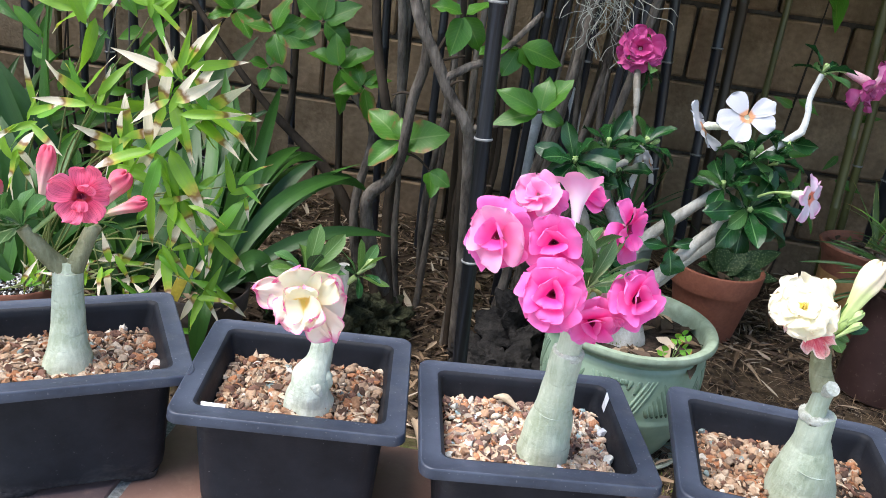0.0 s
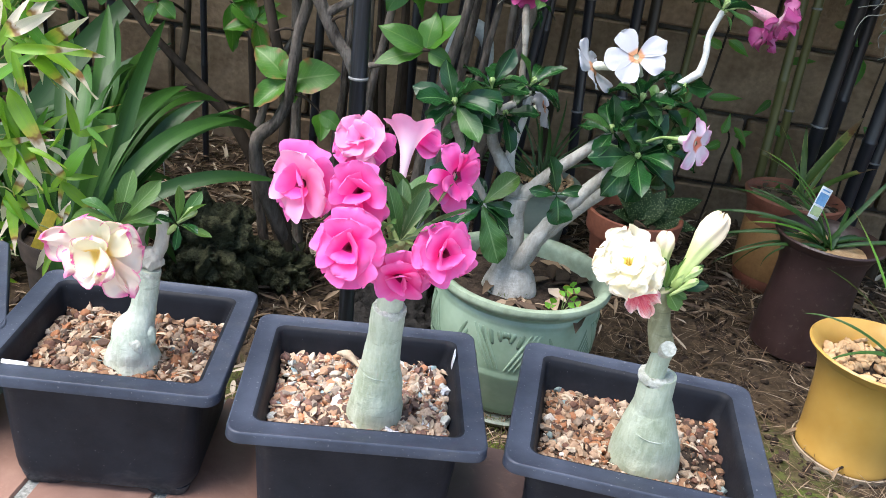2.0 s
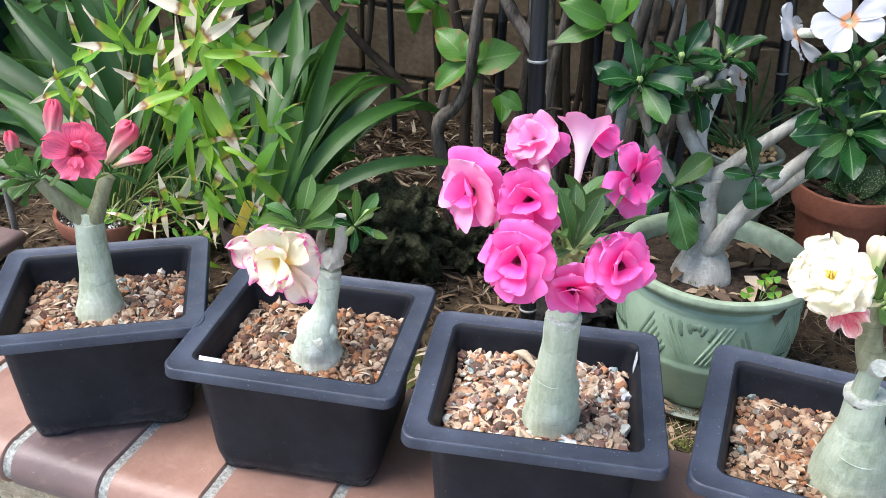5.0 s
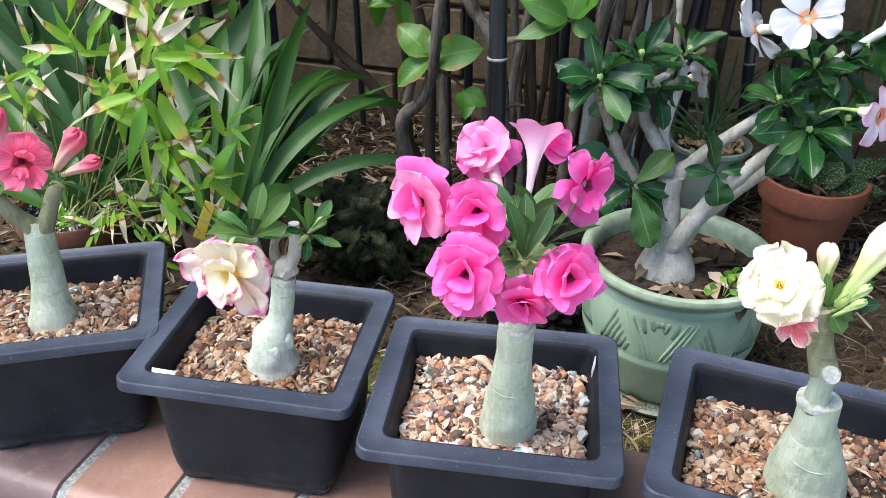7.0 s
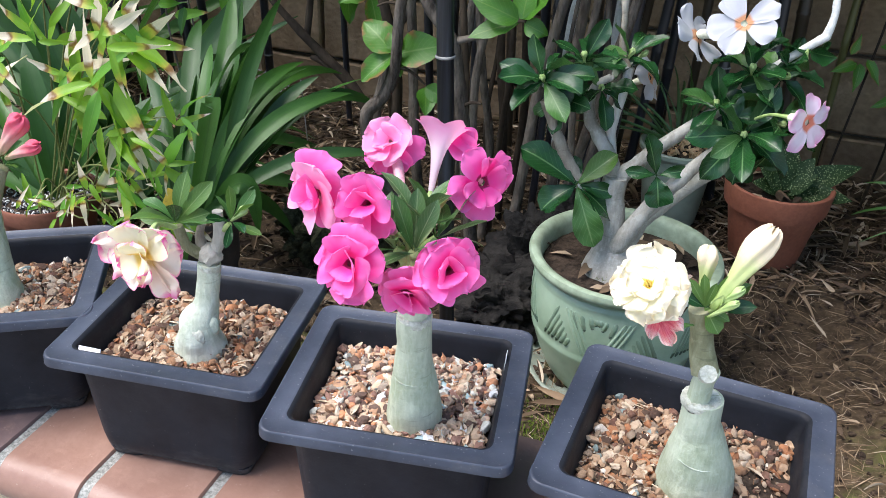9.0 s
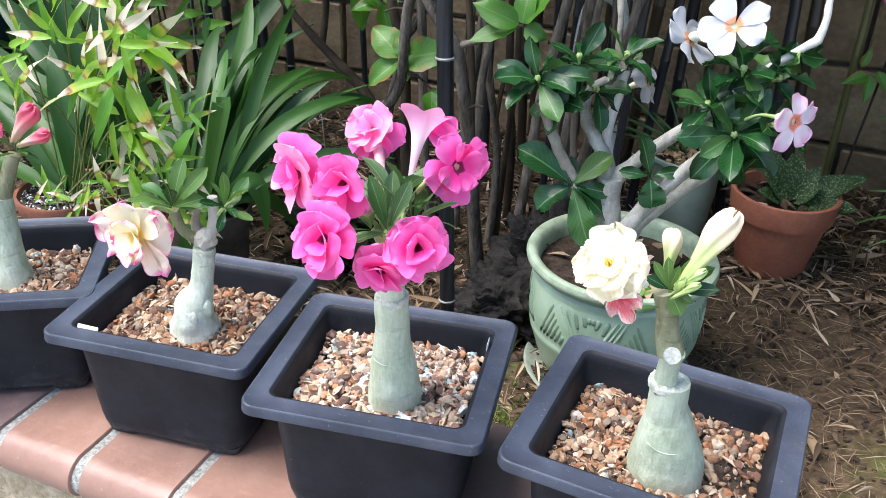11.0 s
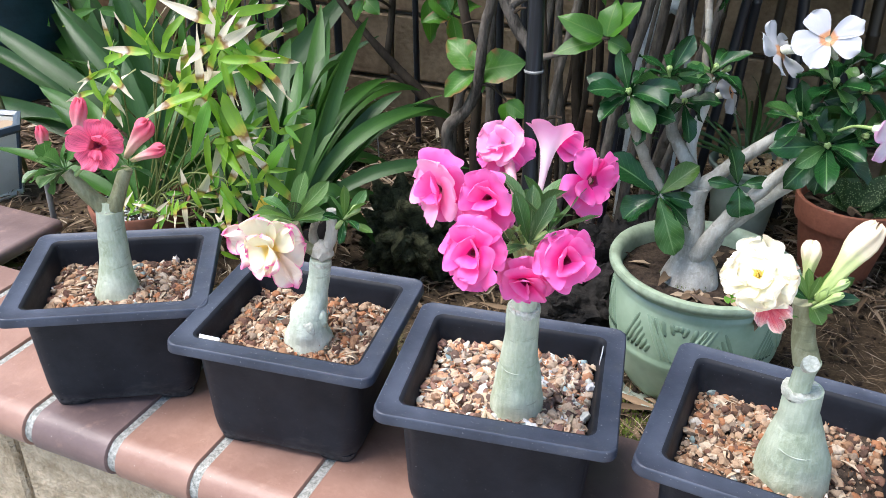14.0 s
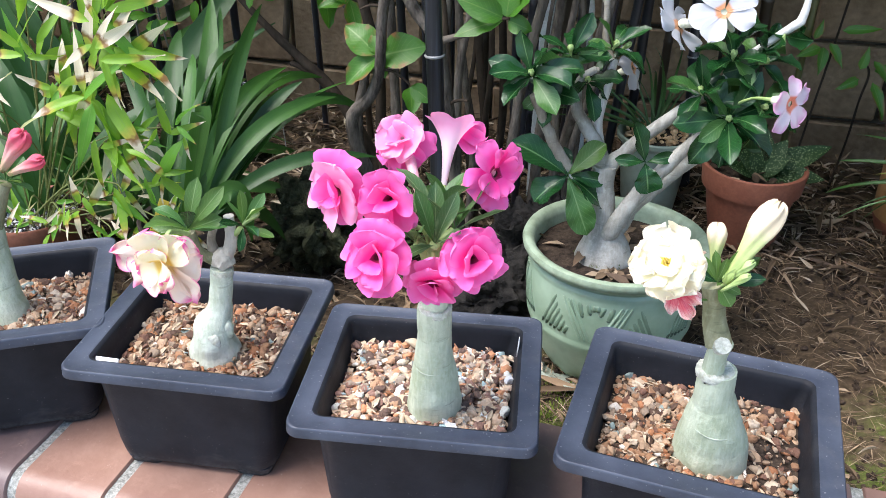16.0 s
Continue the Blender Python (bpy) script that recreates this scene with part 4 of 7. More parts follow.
OP = Vector((0.895, 1.965, -0.138))
ornate = ring_pot("ringed_pot", "reddish clay pot with a dark rim and an ochre panelled body", OP,
                  [(0.072, 0.0), (0.076, 0.004), (0.083, 0.025), (0.084, 0.030), (0.089, 0.165), (0.095, 0.19), (0.104, 0.208), (0.106, 0.216), (0.102, 0.220), (0.094, 0.214), (0.088, 0.18), (0.07, 0.06)], m_terra2, rim=5)
bm = bmesh.new()
lathe(bm, [(0.084, 0.034), (0.0862, 0.037), (0.0895, 0.150), (0.0885, 0.153)], 56)
part("panel", bm, m_ochre, ornate, "ochre painted band", local=True)
fill_disc(OP + Vector((0, 0, 0.198)), 0.092, m_litter, "dry straw litter in the ringed pot", "straw")

KP = Vector((-0.409, 1.335, -0.150))
ring_pot("clay_pot", "dark weathered clay pot holding strap-leaved plants", KP,
         [(0.058, 0.0), (0.060, 0.003), (0.072, 0.128), (0.078, 0.130), (0.082, 0.165), (0.080, 0.168), (0.075, 0.164), (0.068, 0.06)], m_dark_clay, rim=2)
fill_disc(KP + Vector((0, 0, 0.150)), 0.074, m_potsoil, "dark soil in the weathered clay pot")

RP = Vector((-0.757, 1.355, -0.140))
ring_pot("terracotta_pot", "wide terracotta pot holding scorched bamboo", RP,
         [(0.070, 0.0), (0.073, 0.003), (0.088, 0.075), (0.094, 0.077), (0.099, 0.105), (0.097, 0.109), (0.092, 0.107), (0.086, 0.08), (0.07, 0.04)], m_terra2, rim=2)
fill_disc(RP + Vector((0, 0, 0.094)), 0.090, m_potsoil, "dark gritty soil in the bamboo pot")
grit = random.Random(70)
spots = []
for k in range(420):
    an, rr = grit.uniform(0, 6.28), 0.088 * math.sqrt(grit.random())
    spots.append((RP + Vector((rr * math.cos(an), rr * math.sin(an), 0.095 + grit.uniform(0, 0.003))), grit.uniform(0.0020, 0.0042)))
stones("gravel", spots, m_perlite, "black and white grit in the terracotta bamboo pot", "gravel", 70)


def six_sided(r, z, sq=1.0):
    return [(r * math.cos(radians(60 * k + 15)), r * math.sin(radians(60 * k + 15)) * sq, z) for k in range(6)]


HP = Vector((-1.245, 1.425, -0.140))
hex_pot = thing("six_sided_pot", "white glazed six-sided planter with slate blue edges on the soil", "plant pot", HP)
bm = bmesh.new()
loft(bm, [six_sided(0.060, 0.010), six_sided(0.085, 0.155), six_sided(0.085, 0.160), six_sided(0.075, 0.160), six_sided(0.06, 0.06)])
part("body", bm, m_white_glaze, hex_pot, local=True, sharp=25)
bm = bmesh.new()
loft(bm, [six_sided(0.0855, 0.150), six_sided(0.094, 0.158), six_sided(0.095, 0.170), six_sided(0.088, 0.171), six_sided(0.076, 0.164)], False, False)
part("rim", bm, m_blue_glaze, hex_pot, "slate blue glazed rim", local=True, sharp=25)
for k in range(6):
    a = radians(60 * k + 15)
    bm = bmesh.new()
    tube(bm, [(0.0605 * math.cos(a), 0.0605 * math.sin(a), 0.012), (0.0855 * math.cos(a), 0.0855 * math.sin(a), 0.152)], 0.0030, 6, 1)
    part("edge", bm, m_blue_glaze, hex_pot, "slate blue corner edge", local=True)
bm = bmesh.new()
loft(bm, [six_sided(0.066, 0.0), six_sided(0.068, 0.004), six_sided(0.066, 0.012)])
part("foot", bm, m_white_glaze, hex_pot, local=True, sharp=25)
fill_disc(HP + Vector((0, 0, 0.152)), 0.074, m_litter, "dry mulch in the six-sided planter", "mulch")
for at, r, n, sz, lb in ((SP + Vector((0, 0, 0.172)), 0.062, 150, 0.006, "rounded tan pebbles topping the sage pot"), (YP + Vector((0, 0, 0.160)), 0.079, 190, 0.0085, "pale tan pebbles topping the yellow pot")):
    g = random.Random(n)
    spots = []
    for k in range(n):
        a, d = g.uniform(0, 6.28), r * math.sqrt(g.random())
        spots.append((at + Vector((d * math.cos(a), d * math.sin(a), g.uniform(-0.006, 0.003))), sz * g.uniform(0.6, 1.1)))
    stones("pebbles", spots, m_pebble_tan, lb, "pebbles", n)
    fill_disc(at + Vector((0, 0, -0.007)), r + 0.001, m_potsoil, "dark soil below the pebbles of a glazed pot")

# ---- desert roses ----
RIGHT, UPWARD, NEAR = Vector((0.97, 0.22, 0.0)), Vector((-0.1, 0.30, 0.95)), Vector((0.2, -0.92, 0.33))


def view_way(angle, near=0.0):
    """A direction seen from the patio: degrees from the right, turning up, and how far it leans forward."""
    a = radians(angle)
    return (RIGHT * math.cos(a) + UPWARD * math.sin(a) + NEAR * near).normalized()


def one_leaf(parent, base, way, length, width, material, shape="obovate", bend=0.4, fold=0.2, up=(0, 0, 1), wave=0.12, twist=0.0, n=7, name="leaf", label=""):
    bm = bmesh.new()
    leaf(bm, base, way, up, length, width, shape, bend, fold, n, wave, twist, rnd.uniform(0, 90))
    return part(name, bm, material, parent, label)


def rosette(parent, centre, axis, count, length, width, materials, shape="obovate", inner=25, outer=95, bend=0.45, seed=1, fold=0.2, spin=0.0, wave=0.12):
    """Leaves round a growing tip, the inner ones steep and short."""
    g = random.Random(seed)
    axis = Vector(axis).normalized()
    a = axis.orthogonal().normalized()
    b = axis.cross(a)
    for k in range(count):
        f = (k + 0.5) / count
        phi = spin + 2.399 * k + g.uniform(-0.25, 0.25)
        th = radians(inner + (outer - inner) * f + g.uniform(-8, 8))
        d = axis * math.cos(th) + (a * math.cos(phi) + b * math.sin(phi)) * math.sin(th)
        L = length * (0.55 + 0.45 * math.sin(math.pi * min(1, 0.25 + f * 0.65))) * g.uniform(0.85, 1.12)
        one_leaf(parent, Vector(centre) + d * 0.002, d, L, width * L / length * g.uniform(0.9, 1.1), materials[g.randrange(len(materials))], shape, bend * g.uniform(0.1, 1.8), fold * g.uniform(0.5, 1.7), axis + Vector((g.uniform(-0.4, 0.4), g.uniform(-0.4, 0.4), 0.4)), wave, g.uniform(-0.7, 0.7), 8)


def flower(parent, centre, axis, R, whorls, tube_from=None, tube_mat=None, throat=None, seed=1, label="", stamen=False, tube_r=(0.0035, 0.009), name="flower", mouth=0.14, anther=None, skew=0.0, frill=0.0, loose=0.22):
    """A desert rose flower: a funnel and its petals. whorls: (count, length, width, lift, curl, ruffle, material), outer ones first;
    in place of the count, a tuple of view angles at which the petals stand."""
    g = random.Random(seed)
    axis = Vector(axis).normalized()
    centre = Vector(centre)
    start = Vector(tube_from) if tube_from else centre - axis * R * 0.9
    bm = bmesh.new()
    mid = start.lerp(centre - axis * R * 0.25, 0.55)
    if throat:
        tube(bm, [start, mid, centre - axis * R * 0.40, centre - axis * R * 0.30], [tube_r[0], tube_r[0] * 1.6, mouth * R * 0.8, mouth * R * 0.8], 12, 3)
    else:
        tube(bm, [start, mid, centre - axis * 0.007, centre - axis * 0.003], [tube_r[0], tube_r[0] * 1.6, tube_r[1] * 0.75, tube_r[1] * 0.7], 12, 3)
    fl = part(name, bm, tube_mat or m_tube_pink, parent, label)
    a = axis.orthogonal().normalized()
    b = axis.cross(a)
    spin0 = g.uniform(0, 6.28)
    for w, (count, length, width, lift, curl, ruffle, mat) in enumerate(whorls):
        if isinstance(count, tuple):
            outs = [view_way(v + g.uniform(-6, 6)) for v in count]
        else:
            outs = [a * math.cos(phi) + b * math.sin(phi) for phi in (spin0 + w * 0.63 + 2 * math.pi * k / count + g.uniform(-0.26, 0.26) for k in range(count))]
        for out in outs:
            bm = bmesh.new()
            L = R * length * g.uniform(0.88, 1.10)
            petal(bm, centre + axis * (0.0016 * w), axis, out, L, R * width * g.uniform(0.9, 1.1),
                  lift + g.uniform(-loose, loose), curl + g.uniform(-0.2, 0.3), ruffle, g.uniform(0, 40), start=mouth * R / L * (1.0 - 0.2 * w), skew=skew, frill=frill)
            part("petal", bm, mat, fl)
    if throat:
        bm = bmesh.new()
        r0 = mouth * R
        lathe(bm, [(0.0003, -R * 0.30), (r0 * 0.55, -R * 0.22), (r0 * 0.95, -R * 0.03), (r0 * 1.30, R * 0.035)], 14, top=False)
        bm.transform(Matrix.Translation(centre) @ axis.to_track_quat("Z", "Y").to_matrix().to_4x4())
        part("throat", bm, throat, fl, "dark flower throat")
    if stamen:
        for k in range(5):
            phi = 1.256 * k
            bm = bmesh.new()
            o = (a * math.cos(phi) + b * math.sin(phi)) * R * 0.06
            tube(bm, [centre + o, centre + o * 1.4 + axis * R * 0.28, centre + o * 0.8 + axis * R * 0.5], [0.0011, 0.0009, 0.0005], 6, 2)
            part("stamen", bm, anther or m_stamen, fl, "pale stamen")
    return fl


def bud(parent, base, tip, r, material, calyx=True, twist=1.5, label="", name="bud"):
    """A rolled bud: a spindle with spiral folds, and a small calyx."""
    base, tip = Vector(base), Vector(tip)
    L = (tip - base).length
    bm = bmesh.new()
    prof = [(0.30, 0.0), (0.40, 0.10), (0.50, 0.22), (0.58, 0.36), (0.72, 0.52), (0.90, 0.66), (1.0, 0.77), (0.95, 0.86), (0.78, 0.93), (0.55, 0.97), (0.30, 0.985), (0.10, 0.97)]
    n = 30
    rings = []
    for k, (pr, pz) in enumerate(prof):
        ring = []
        for i in range(n):
            a = 2 * math.pi * i / n + twist * pz
            rr = r * pr * (1 + (0.15 * math.cos(5 * (2 * math.pi * i / n)) + 0.06 * math.cos(3 * (2 * math.pi * i / n) + 9 * pz)) * min(1, pz * 1.6))
            ring.append(bm.verts.new((rr * math.cos(a), rr * math.sin(a), L * (pz + (0.05 * math.cos(7 * 2 * math.pi * i / n + 0.8) * (pz - 0.8) * 5 if pz > 0.8 else 0)))))
        rings.append(ring)
    for p, q in zip(rings, rings[1:]):
        for i in range(n):
            bm.faces.new((p[i], p[(i + 1) % n], q[(i + 1) % n], q[i]))
    bm.faces.new(list(reversed(rings[0])))
    bm.faces.new(rings[-1])
    uvl = bm.loops.layers.uv.verify()
    for f in bm.faces:
        for lp in f.loops:
            lp[uvl].uv = (lp.vert.co.z / L, (math.atan2(lp.vert.co.y, lp.vert.co.x) - twist * lp.vert.co.z / L) / 6.2832 % 1.0)
    turn = Matrix.Translation(base) @ (tip - base).normalized().to_track_quat("Z", "Y").to_matrix().to_4x4()
    bm.transform(turn)
    ob = part(name, bm, material, parent, label, sharp=85)
    if calyx:
        bm = bmesh.new()
        ax = (tip - base).normalized()
        o = ax.orthogonal().normalized()
        for k in range(5):
            w = Matrix.Rotation(1.257 * k, 3, ax) @ o
            leaf(bm, base - ax * 0.001, ax + w * 0.35, w, max(L * 0.22, 0.006), r * 0.7, "lance", -0.2, 0.3, 4)
        part("calyx", bm, m_calyx, ob, "pale green calyx")
    return ob


def limb(parent, pts, radii, material, name="branch", n=12, per=5, lump=0.10, freq=45.0, label=""):
    bm = bmesh.new()
    tube(bm, pts, radii, n, per, lump, freq)
    return part(name, bm, material, parent, label)


def collar(parent, at, axis, r, h=0.006):
    """The raised, ragged scar where the graft was bound."""
    bm = bmesh.new()
    n = 48
    lathe(bm, [(r * 0.95, -h * 0.9), (r * 0.985, -h * 0.5), (r * 1.000, 0), (r * 0.995, h * 0.30), (r * 0.94, h * 0.55), (r * 0.80, h * 0.62), (r * 0.55, h * 0.55)], n)
    for v in bm.verts:
        k = 0.05 * noise.noise(Vector((v.co.x, v.co.y, v.co.z * 0.4)) * 800)
        v.co.x *= 1 + k
        v.co.y *= 1 + k
        v.co.z += 0.0026 * noise.noise(Vector((v.co.x, v.co.y, 0)) * 520)
    bm.transform(Matrix.Translation(at) @ Vector(axis).normalized().to_track_quat("Z", "Y").to_matrix().to_4x4())
    part("graft_scar", bm, m_collar, parent, "pale ragged graft scar")


def scar_arc(parent, c, r, z, a0, a1, dip=0.0, thick=0.0011):
    """A thin raised line part of the way round a trunk."""
    n = 9
    pts = [(c[0] + r * math.cos(radians(a0 + (a1 - a0) * k / n)), c[1] + r * math.sin(radians(a0 + (a1 - a0) * k / n)), z - dip * math.sin(math.pi * k / n)) for k in range(n + 1)]
    bm = bmesh.new()
    tube(bm, pts, [thick * 0.3] + [thick] * (n - 1) + [thick * 0.3], 6, 2, 0.4, 300)
    part("bark_scar", bm, m_caudex_pale, parent, "thin pale scar line")


PINK = [(5, 1.15, 1.60, 0.14, 0.55, 0.15, m_pink), (4, 0.98, 1.60, 0.70, 0.75, 0.15, m_pink), (3, 0.62, 1.15, 1.15, 0.45, 0.12, m_pink)]
PINK_LIGHT = [(5, 1.18, 1.60, 0.10, 0.50, 0.16, m_pink), (4, 1.00, 1.55, 0.62, 0.70, 0.16, m_pink_lit), (3, 0.66, 1.15, 1.10, 0.45, 0.12, m_pink)]
PINK_TIGHT = [((-115, -62), 1.22, 1.35, 0.05, 0.35, 0.12, m_pink), ((10, 165, 95), 1.00, 1.30, 0.85, 0.70, 0.13, m_pink), ((60, 130, -80), 0.62, 1.00, 1.15, 0.45, 0.12, m_pink)]
PINK_SIDE = [(5, 1.22, 1.42, 0.28, 0.60, 0.16, m_pink), ((80, -70, 200, 20), 0.85, 1.05, 0.60, 0.5, 0.20, m_pink)]


def trumpet(parent, base, mouth, R, seed=1):
    """A flower seen from outside: one funnel that opens into five lobes."""
    base, mouth = Vector(base), Vector(mouth)
    L = (mouth - base).length
    bm = bmesh.new()
    uvl = bm.loops.layers.uv.verify()
    prof = [(0.10, 0.0), (0.13, 0.18), (0.17, 0.38), (0.23, 0.58), (0.31, 0.74), (0.42, 0.86), (0.56, 0.97), (0.72, 1.07), (0.86, 1.14), (0.97, 1.16)]
    n = 40
    rows = []
    for k, (r, z) in enumerate(prof):
        f = max(0.0, (r - 0.40) / 0.6)
        row = []
        for i in range(n):
            a = 6.28318 * i / n
            lobe = 1 + f * (0.16 * math.cos(5 * a + 0.4 * f) + 0.20 * noise.noise((2 * math.cos(a), 2 * math.sin(a), seed)))
            dz = f * R * (0.14 * noise.noise((2.2 * math.cos(a), 2.2 * math.sin(a), seed + 5 + f)) + 0.05 * math.cos(5 * a))
            row.append(bm.verts.new((R * r * lobe * math.cos(a), R * r * lobe * math.sin(a), L * z + dz)))
        rows.append(row)
    for k in range(len(rows) - 1):
        for i in range(n):
            face = bm.faces.new((rows[k][i], rows[k][(i + 1) % n], rows[k + 1][(i + 1) % n], rows[k + 1][i]))
            for lp, (kk, ii) in zip(face.loops, ((k, i), (k, i + 1), (k + 1, i + 1), (k + 1, i))):
                lp[uvl].uv = (kk / (len(rows) - 1.0), 0.5 + 0.12 * math.sin(31.4 * ii / n))
    bm.transform(Matrix.Translation(base) @ (mouth - base).normalized().to_track_quat("Z", "Y").to_matrix().to_4x4())
    fl = part("flower", bm, m_pink_funnel, parent, "pale pink trumpet flower seen from below")
    for ang in (-12, -40):
        bm = bmesh.new()
        petal(bm, mouth - Vector((0, -0.012, 0.006)), (0, -0.6, 0.8), view_way(ang), R * 1.25, R * 1.1, 0.0, 0.6, 0.22, ang + seed)
        part("petal", bm, m_pink, fl)
    return fl


PINK_UP = [((195, 245, 295, 345), 1.40, 1.40, 0.02, 0.5, 0.15, m_pink), ((30, 100, 170, 240, 310), 1.05, 1.45, 0.50, 0.55, 0.16, m_pink_lit), ((60, 150, 270), 0.70, 1.10, 0.90, 0.5, 0.18, m_pink_lit)]

# pink double-flowered plant
p = thing("desert_rose", "pale-trunked desert rose with eight double hot pink flowers", "potted plant", (0.173, 0.898, GRIT))
limb(p, [(0.173, 0.899, 0.076), (0.173, 0.898, 0.098), (0.1735, 0.897, 0.114), (0.174, 0.896, 0.133), (0.1745, 0.893, 0.150), (0.175, 0.891, 0.166), (0.176, 0.888, 0.190), (0.177, 0.883, 0.238)], [0.0300, 0.0298, 0.0288, 0.0268, 0.0240, 0.0212, 0.0184, 0.0170], m_caudex, "trunk", 26, 6, 0.09, 42)
for z, r, a0, a1 in ((0.161, 0.0220, 225, 315), (0.178, 0.0197, 245, 330)):
    scar_arc(p, (0.1748, 0.8915 - (z - 0.16) * 0.09), r, z, a0, a1, 0.0015, 0.0005)
collar(p, (0.178, 0.883, 0.2365), (0.02, -0.08, 1), 0.0172)
limb(p, [(0.178, 0.883, 0.236), (0.178, 0.881, 0.262), (0.176, 0.882, 0.290)], [0.0135, 0.0120, 0.0105], m_caudex, "stem", 16)
for k, (end, r) in enumerate((((0.160, 0.876, 0.312), 0.006), ((0.182, 0.868, 0.318), 0.006), ((0.192, 0.900, 0.318), 0.006), ((0.172, 0.905, 0.320), 0.006))):
    limb(p, [(0.176, 0.882, 0.282), Vector((0.176, 0.882, 0.298)).lerp(Vector(end), 0.5), end], [0.008, 0.007, r * 0.8], m_calyx, "shoot", 10)
    rosette(p, end, Vector(end) - Vector((0.176, 0.882, 0.270)), 6, 0.066, 0.0190, [m_adenium_soft, m_adenium_soft, m_adenium_mid], "obovate", 12, 72, 0.45, 30 + k, 0.32)
HUB = Vector((0.177, 0.882, 0.305))
for c, ax, R, wh, fr, sd, st, mo in (
        ((0.086, 0.872, 0.358), (-0.40, -0.88, 0.12), 0.0290, PINK_LIGHT, None, 3, False, 0.17),
        ((0.146, 0.812, 0.330), (-0.22, -0.90, 0.30), 0.0262, PINK, None, 4, False, 0.17),
        ((0.226, 0.836, 0.329), (0.48, -0.82, 0.30), 0.0245, PINK, None, 5, False, 0.17),
        ((0.190, 0.834, 0.300), (0.05, -0.90, -0.30), 0.0212, PINK, None, 6, False, 0.17),
        ((0.141, 0.862, 0.364), (-0.12, -0.90, 0.35), 0.0290, PINK_TIGHT, None, 7, False, 0.12),
        ((0.120, 0.962, 0.379), (-0.10, -0.70, 0.62), 0.0240, PINK_UP, None, 8, False, 0.12),
        ((0.164, 0.984, 0.387), (0.00, -0.05, 0.98), 0.0265, None, (0.166, 0.952, 0.338), 9, False, 0.30),
        ((0.219, 0.945, 0.362), (0.84, -0.50, 0.18), 0.0270, PINK_SIDE, (0.183, 0.952, 0.336), 10, False, 0.16)):
    start = Vector(fr) if fr else HUB.lerp(Vector(c), 0.45)
    if wh is None:
        trumpet(p, start, c, R)
    else:
        flower(p, c, ax, R, wh, start, m_tube_pink, m_throat if wh in (PINK, PINK_LIGHT, PINK_TIGHT) else None, sd, stamen=st, mouth=mo, tube_r=(0.0040, 0.0070) if fr else (0.0035, 0.009), anther=m_tube_white, skew=0.26, frill=0.13, loose=0.14)
    limb(p, [HUB - Vector((0, 0, 0.01)), HUB.lerp(start, 0.5) + Vector((0, 0, 0.006)), start], [0.0028, 0.0022, 0.0028], m_calyx, "flower_stalk", 8, 4, 0.0)

# cream double-flowered plant
p = thing("desert_rose", "bell-trunked desert rose with a cream double flower and buds", "potted plant", (0.470, 0.905, GRIT - 0.004))
limb(p, [(0.467, 0.917, 0.070), (0.467, 0.917, 0.088), (0.4665, 0.9165, 0.098), (0.4655, 0.916, 0.111), (0.464, 0.914, 0.126), (0.4625, 0.912, 0.139), (0.4615, 0.911, 0.149), (0.460, 0.910, 0.162), (0.458, 0.908, 0.175), (0.457, 0.908, 0.203)], [0.0370, 0.0386, 0.0382, 0.0360, 0.0322, 0.0288, 0.0258, 0.0220, 0.0190, 0.0182], m_caudex_grey, "trunk", 28, 6, 0.06, 35)
scar_arc(p, (0.4626, 0.912), 0.0288, 0.140, 235, 335, 0.004, 0.0005)
collar(p, (0.455, 0.908, 0.2005), (0, 0, 1), 0.0185)
limb(p, [(0.452, 0.906, 0.203), (0.453, 0.905, 0.225), (0.456, 0.903, 0.240)], [0.0108, 0.0100, 0.0098], m_caudex_grey, "stem", 16, 5, 0.12)
bm = bmesh.new()
lathe(bm, [(0.0068, -0.012), (0.0078, -0.004), (0.0082, 0.000), (0.0078, 0.0016), (0.0062, 0.0020), (0.0040, 0.0012), (0.0006, 0.0012)], 18, wob=0.1)
bm.transform(Matrix.Translation((0.4550, 0.8915, 0.2425)) @ Euler((0.75, 0.20, 0)).to_matrix().to_4x4())
part("cut_end", bm, m_collar, p, "pale healed cut end")
limb(p, [(0.453, 0.906, 0.233), (0.446, 0.912, 0.252), (0.441, 0.914, 0.275), (0.436, 0.912, 0.296)], [0.0125, 0.0112, 0.0100, 0.0098], m_brownstem, "branch", 14, 5, 0.14)
tipc = Vector((0.436, 0.910, 0.298))
CREAM = [(4, 1.0, 0.80, -0.55, 0.70, 0.22, m_cream_back), (6, 1.10, 1.35, 0.14, 0.40, 0.20, m_cream), (6, 0.90, 1.20, 0.38, 0.45, 0.22, m_cream), (4, 0.60, 0.95, 0.70, 0.35, 0.24, m_cream)]
flower(p, (0.393, 0.866, 0.335), (-0.20, -0.62, 0.76), 0.0278, CREAM, tipc.lerp(Vector((0.394, 0.866, 0.325)), 0.35), m_tube_white, None, 12, stamen=True, skew=0.16, frill=0.34, loose=0.12)
for k, (ang, L, W) in enumerate(((-22, 0.024, 0.015), (-60, 0.030, 0.015), (-98, 0.023, 0.014))):
    bm = bmesh.new()
    petal(bm, (0.403, 0.856, 0.320), (-0.05, -0.95, 0.10), view_way(ang), L, W, 0.35, 0.5, 0.22, 3.1 * k)
    part("petal", bm, m_cream_back, p, "outer white petal striped red")
bud(p, (0.447, 0.905, 0.302), (0.482, 0.940, 0.372), 0.0125, m_bud_cream, True, 1.2)
bud(p, (0.436, 0.920, 0.306), (0.433, 0.934, 0.347), 0.0088, m_bud_cream, True, 1.0)
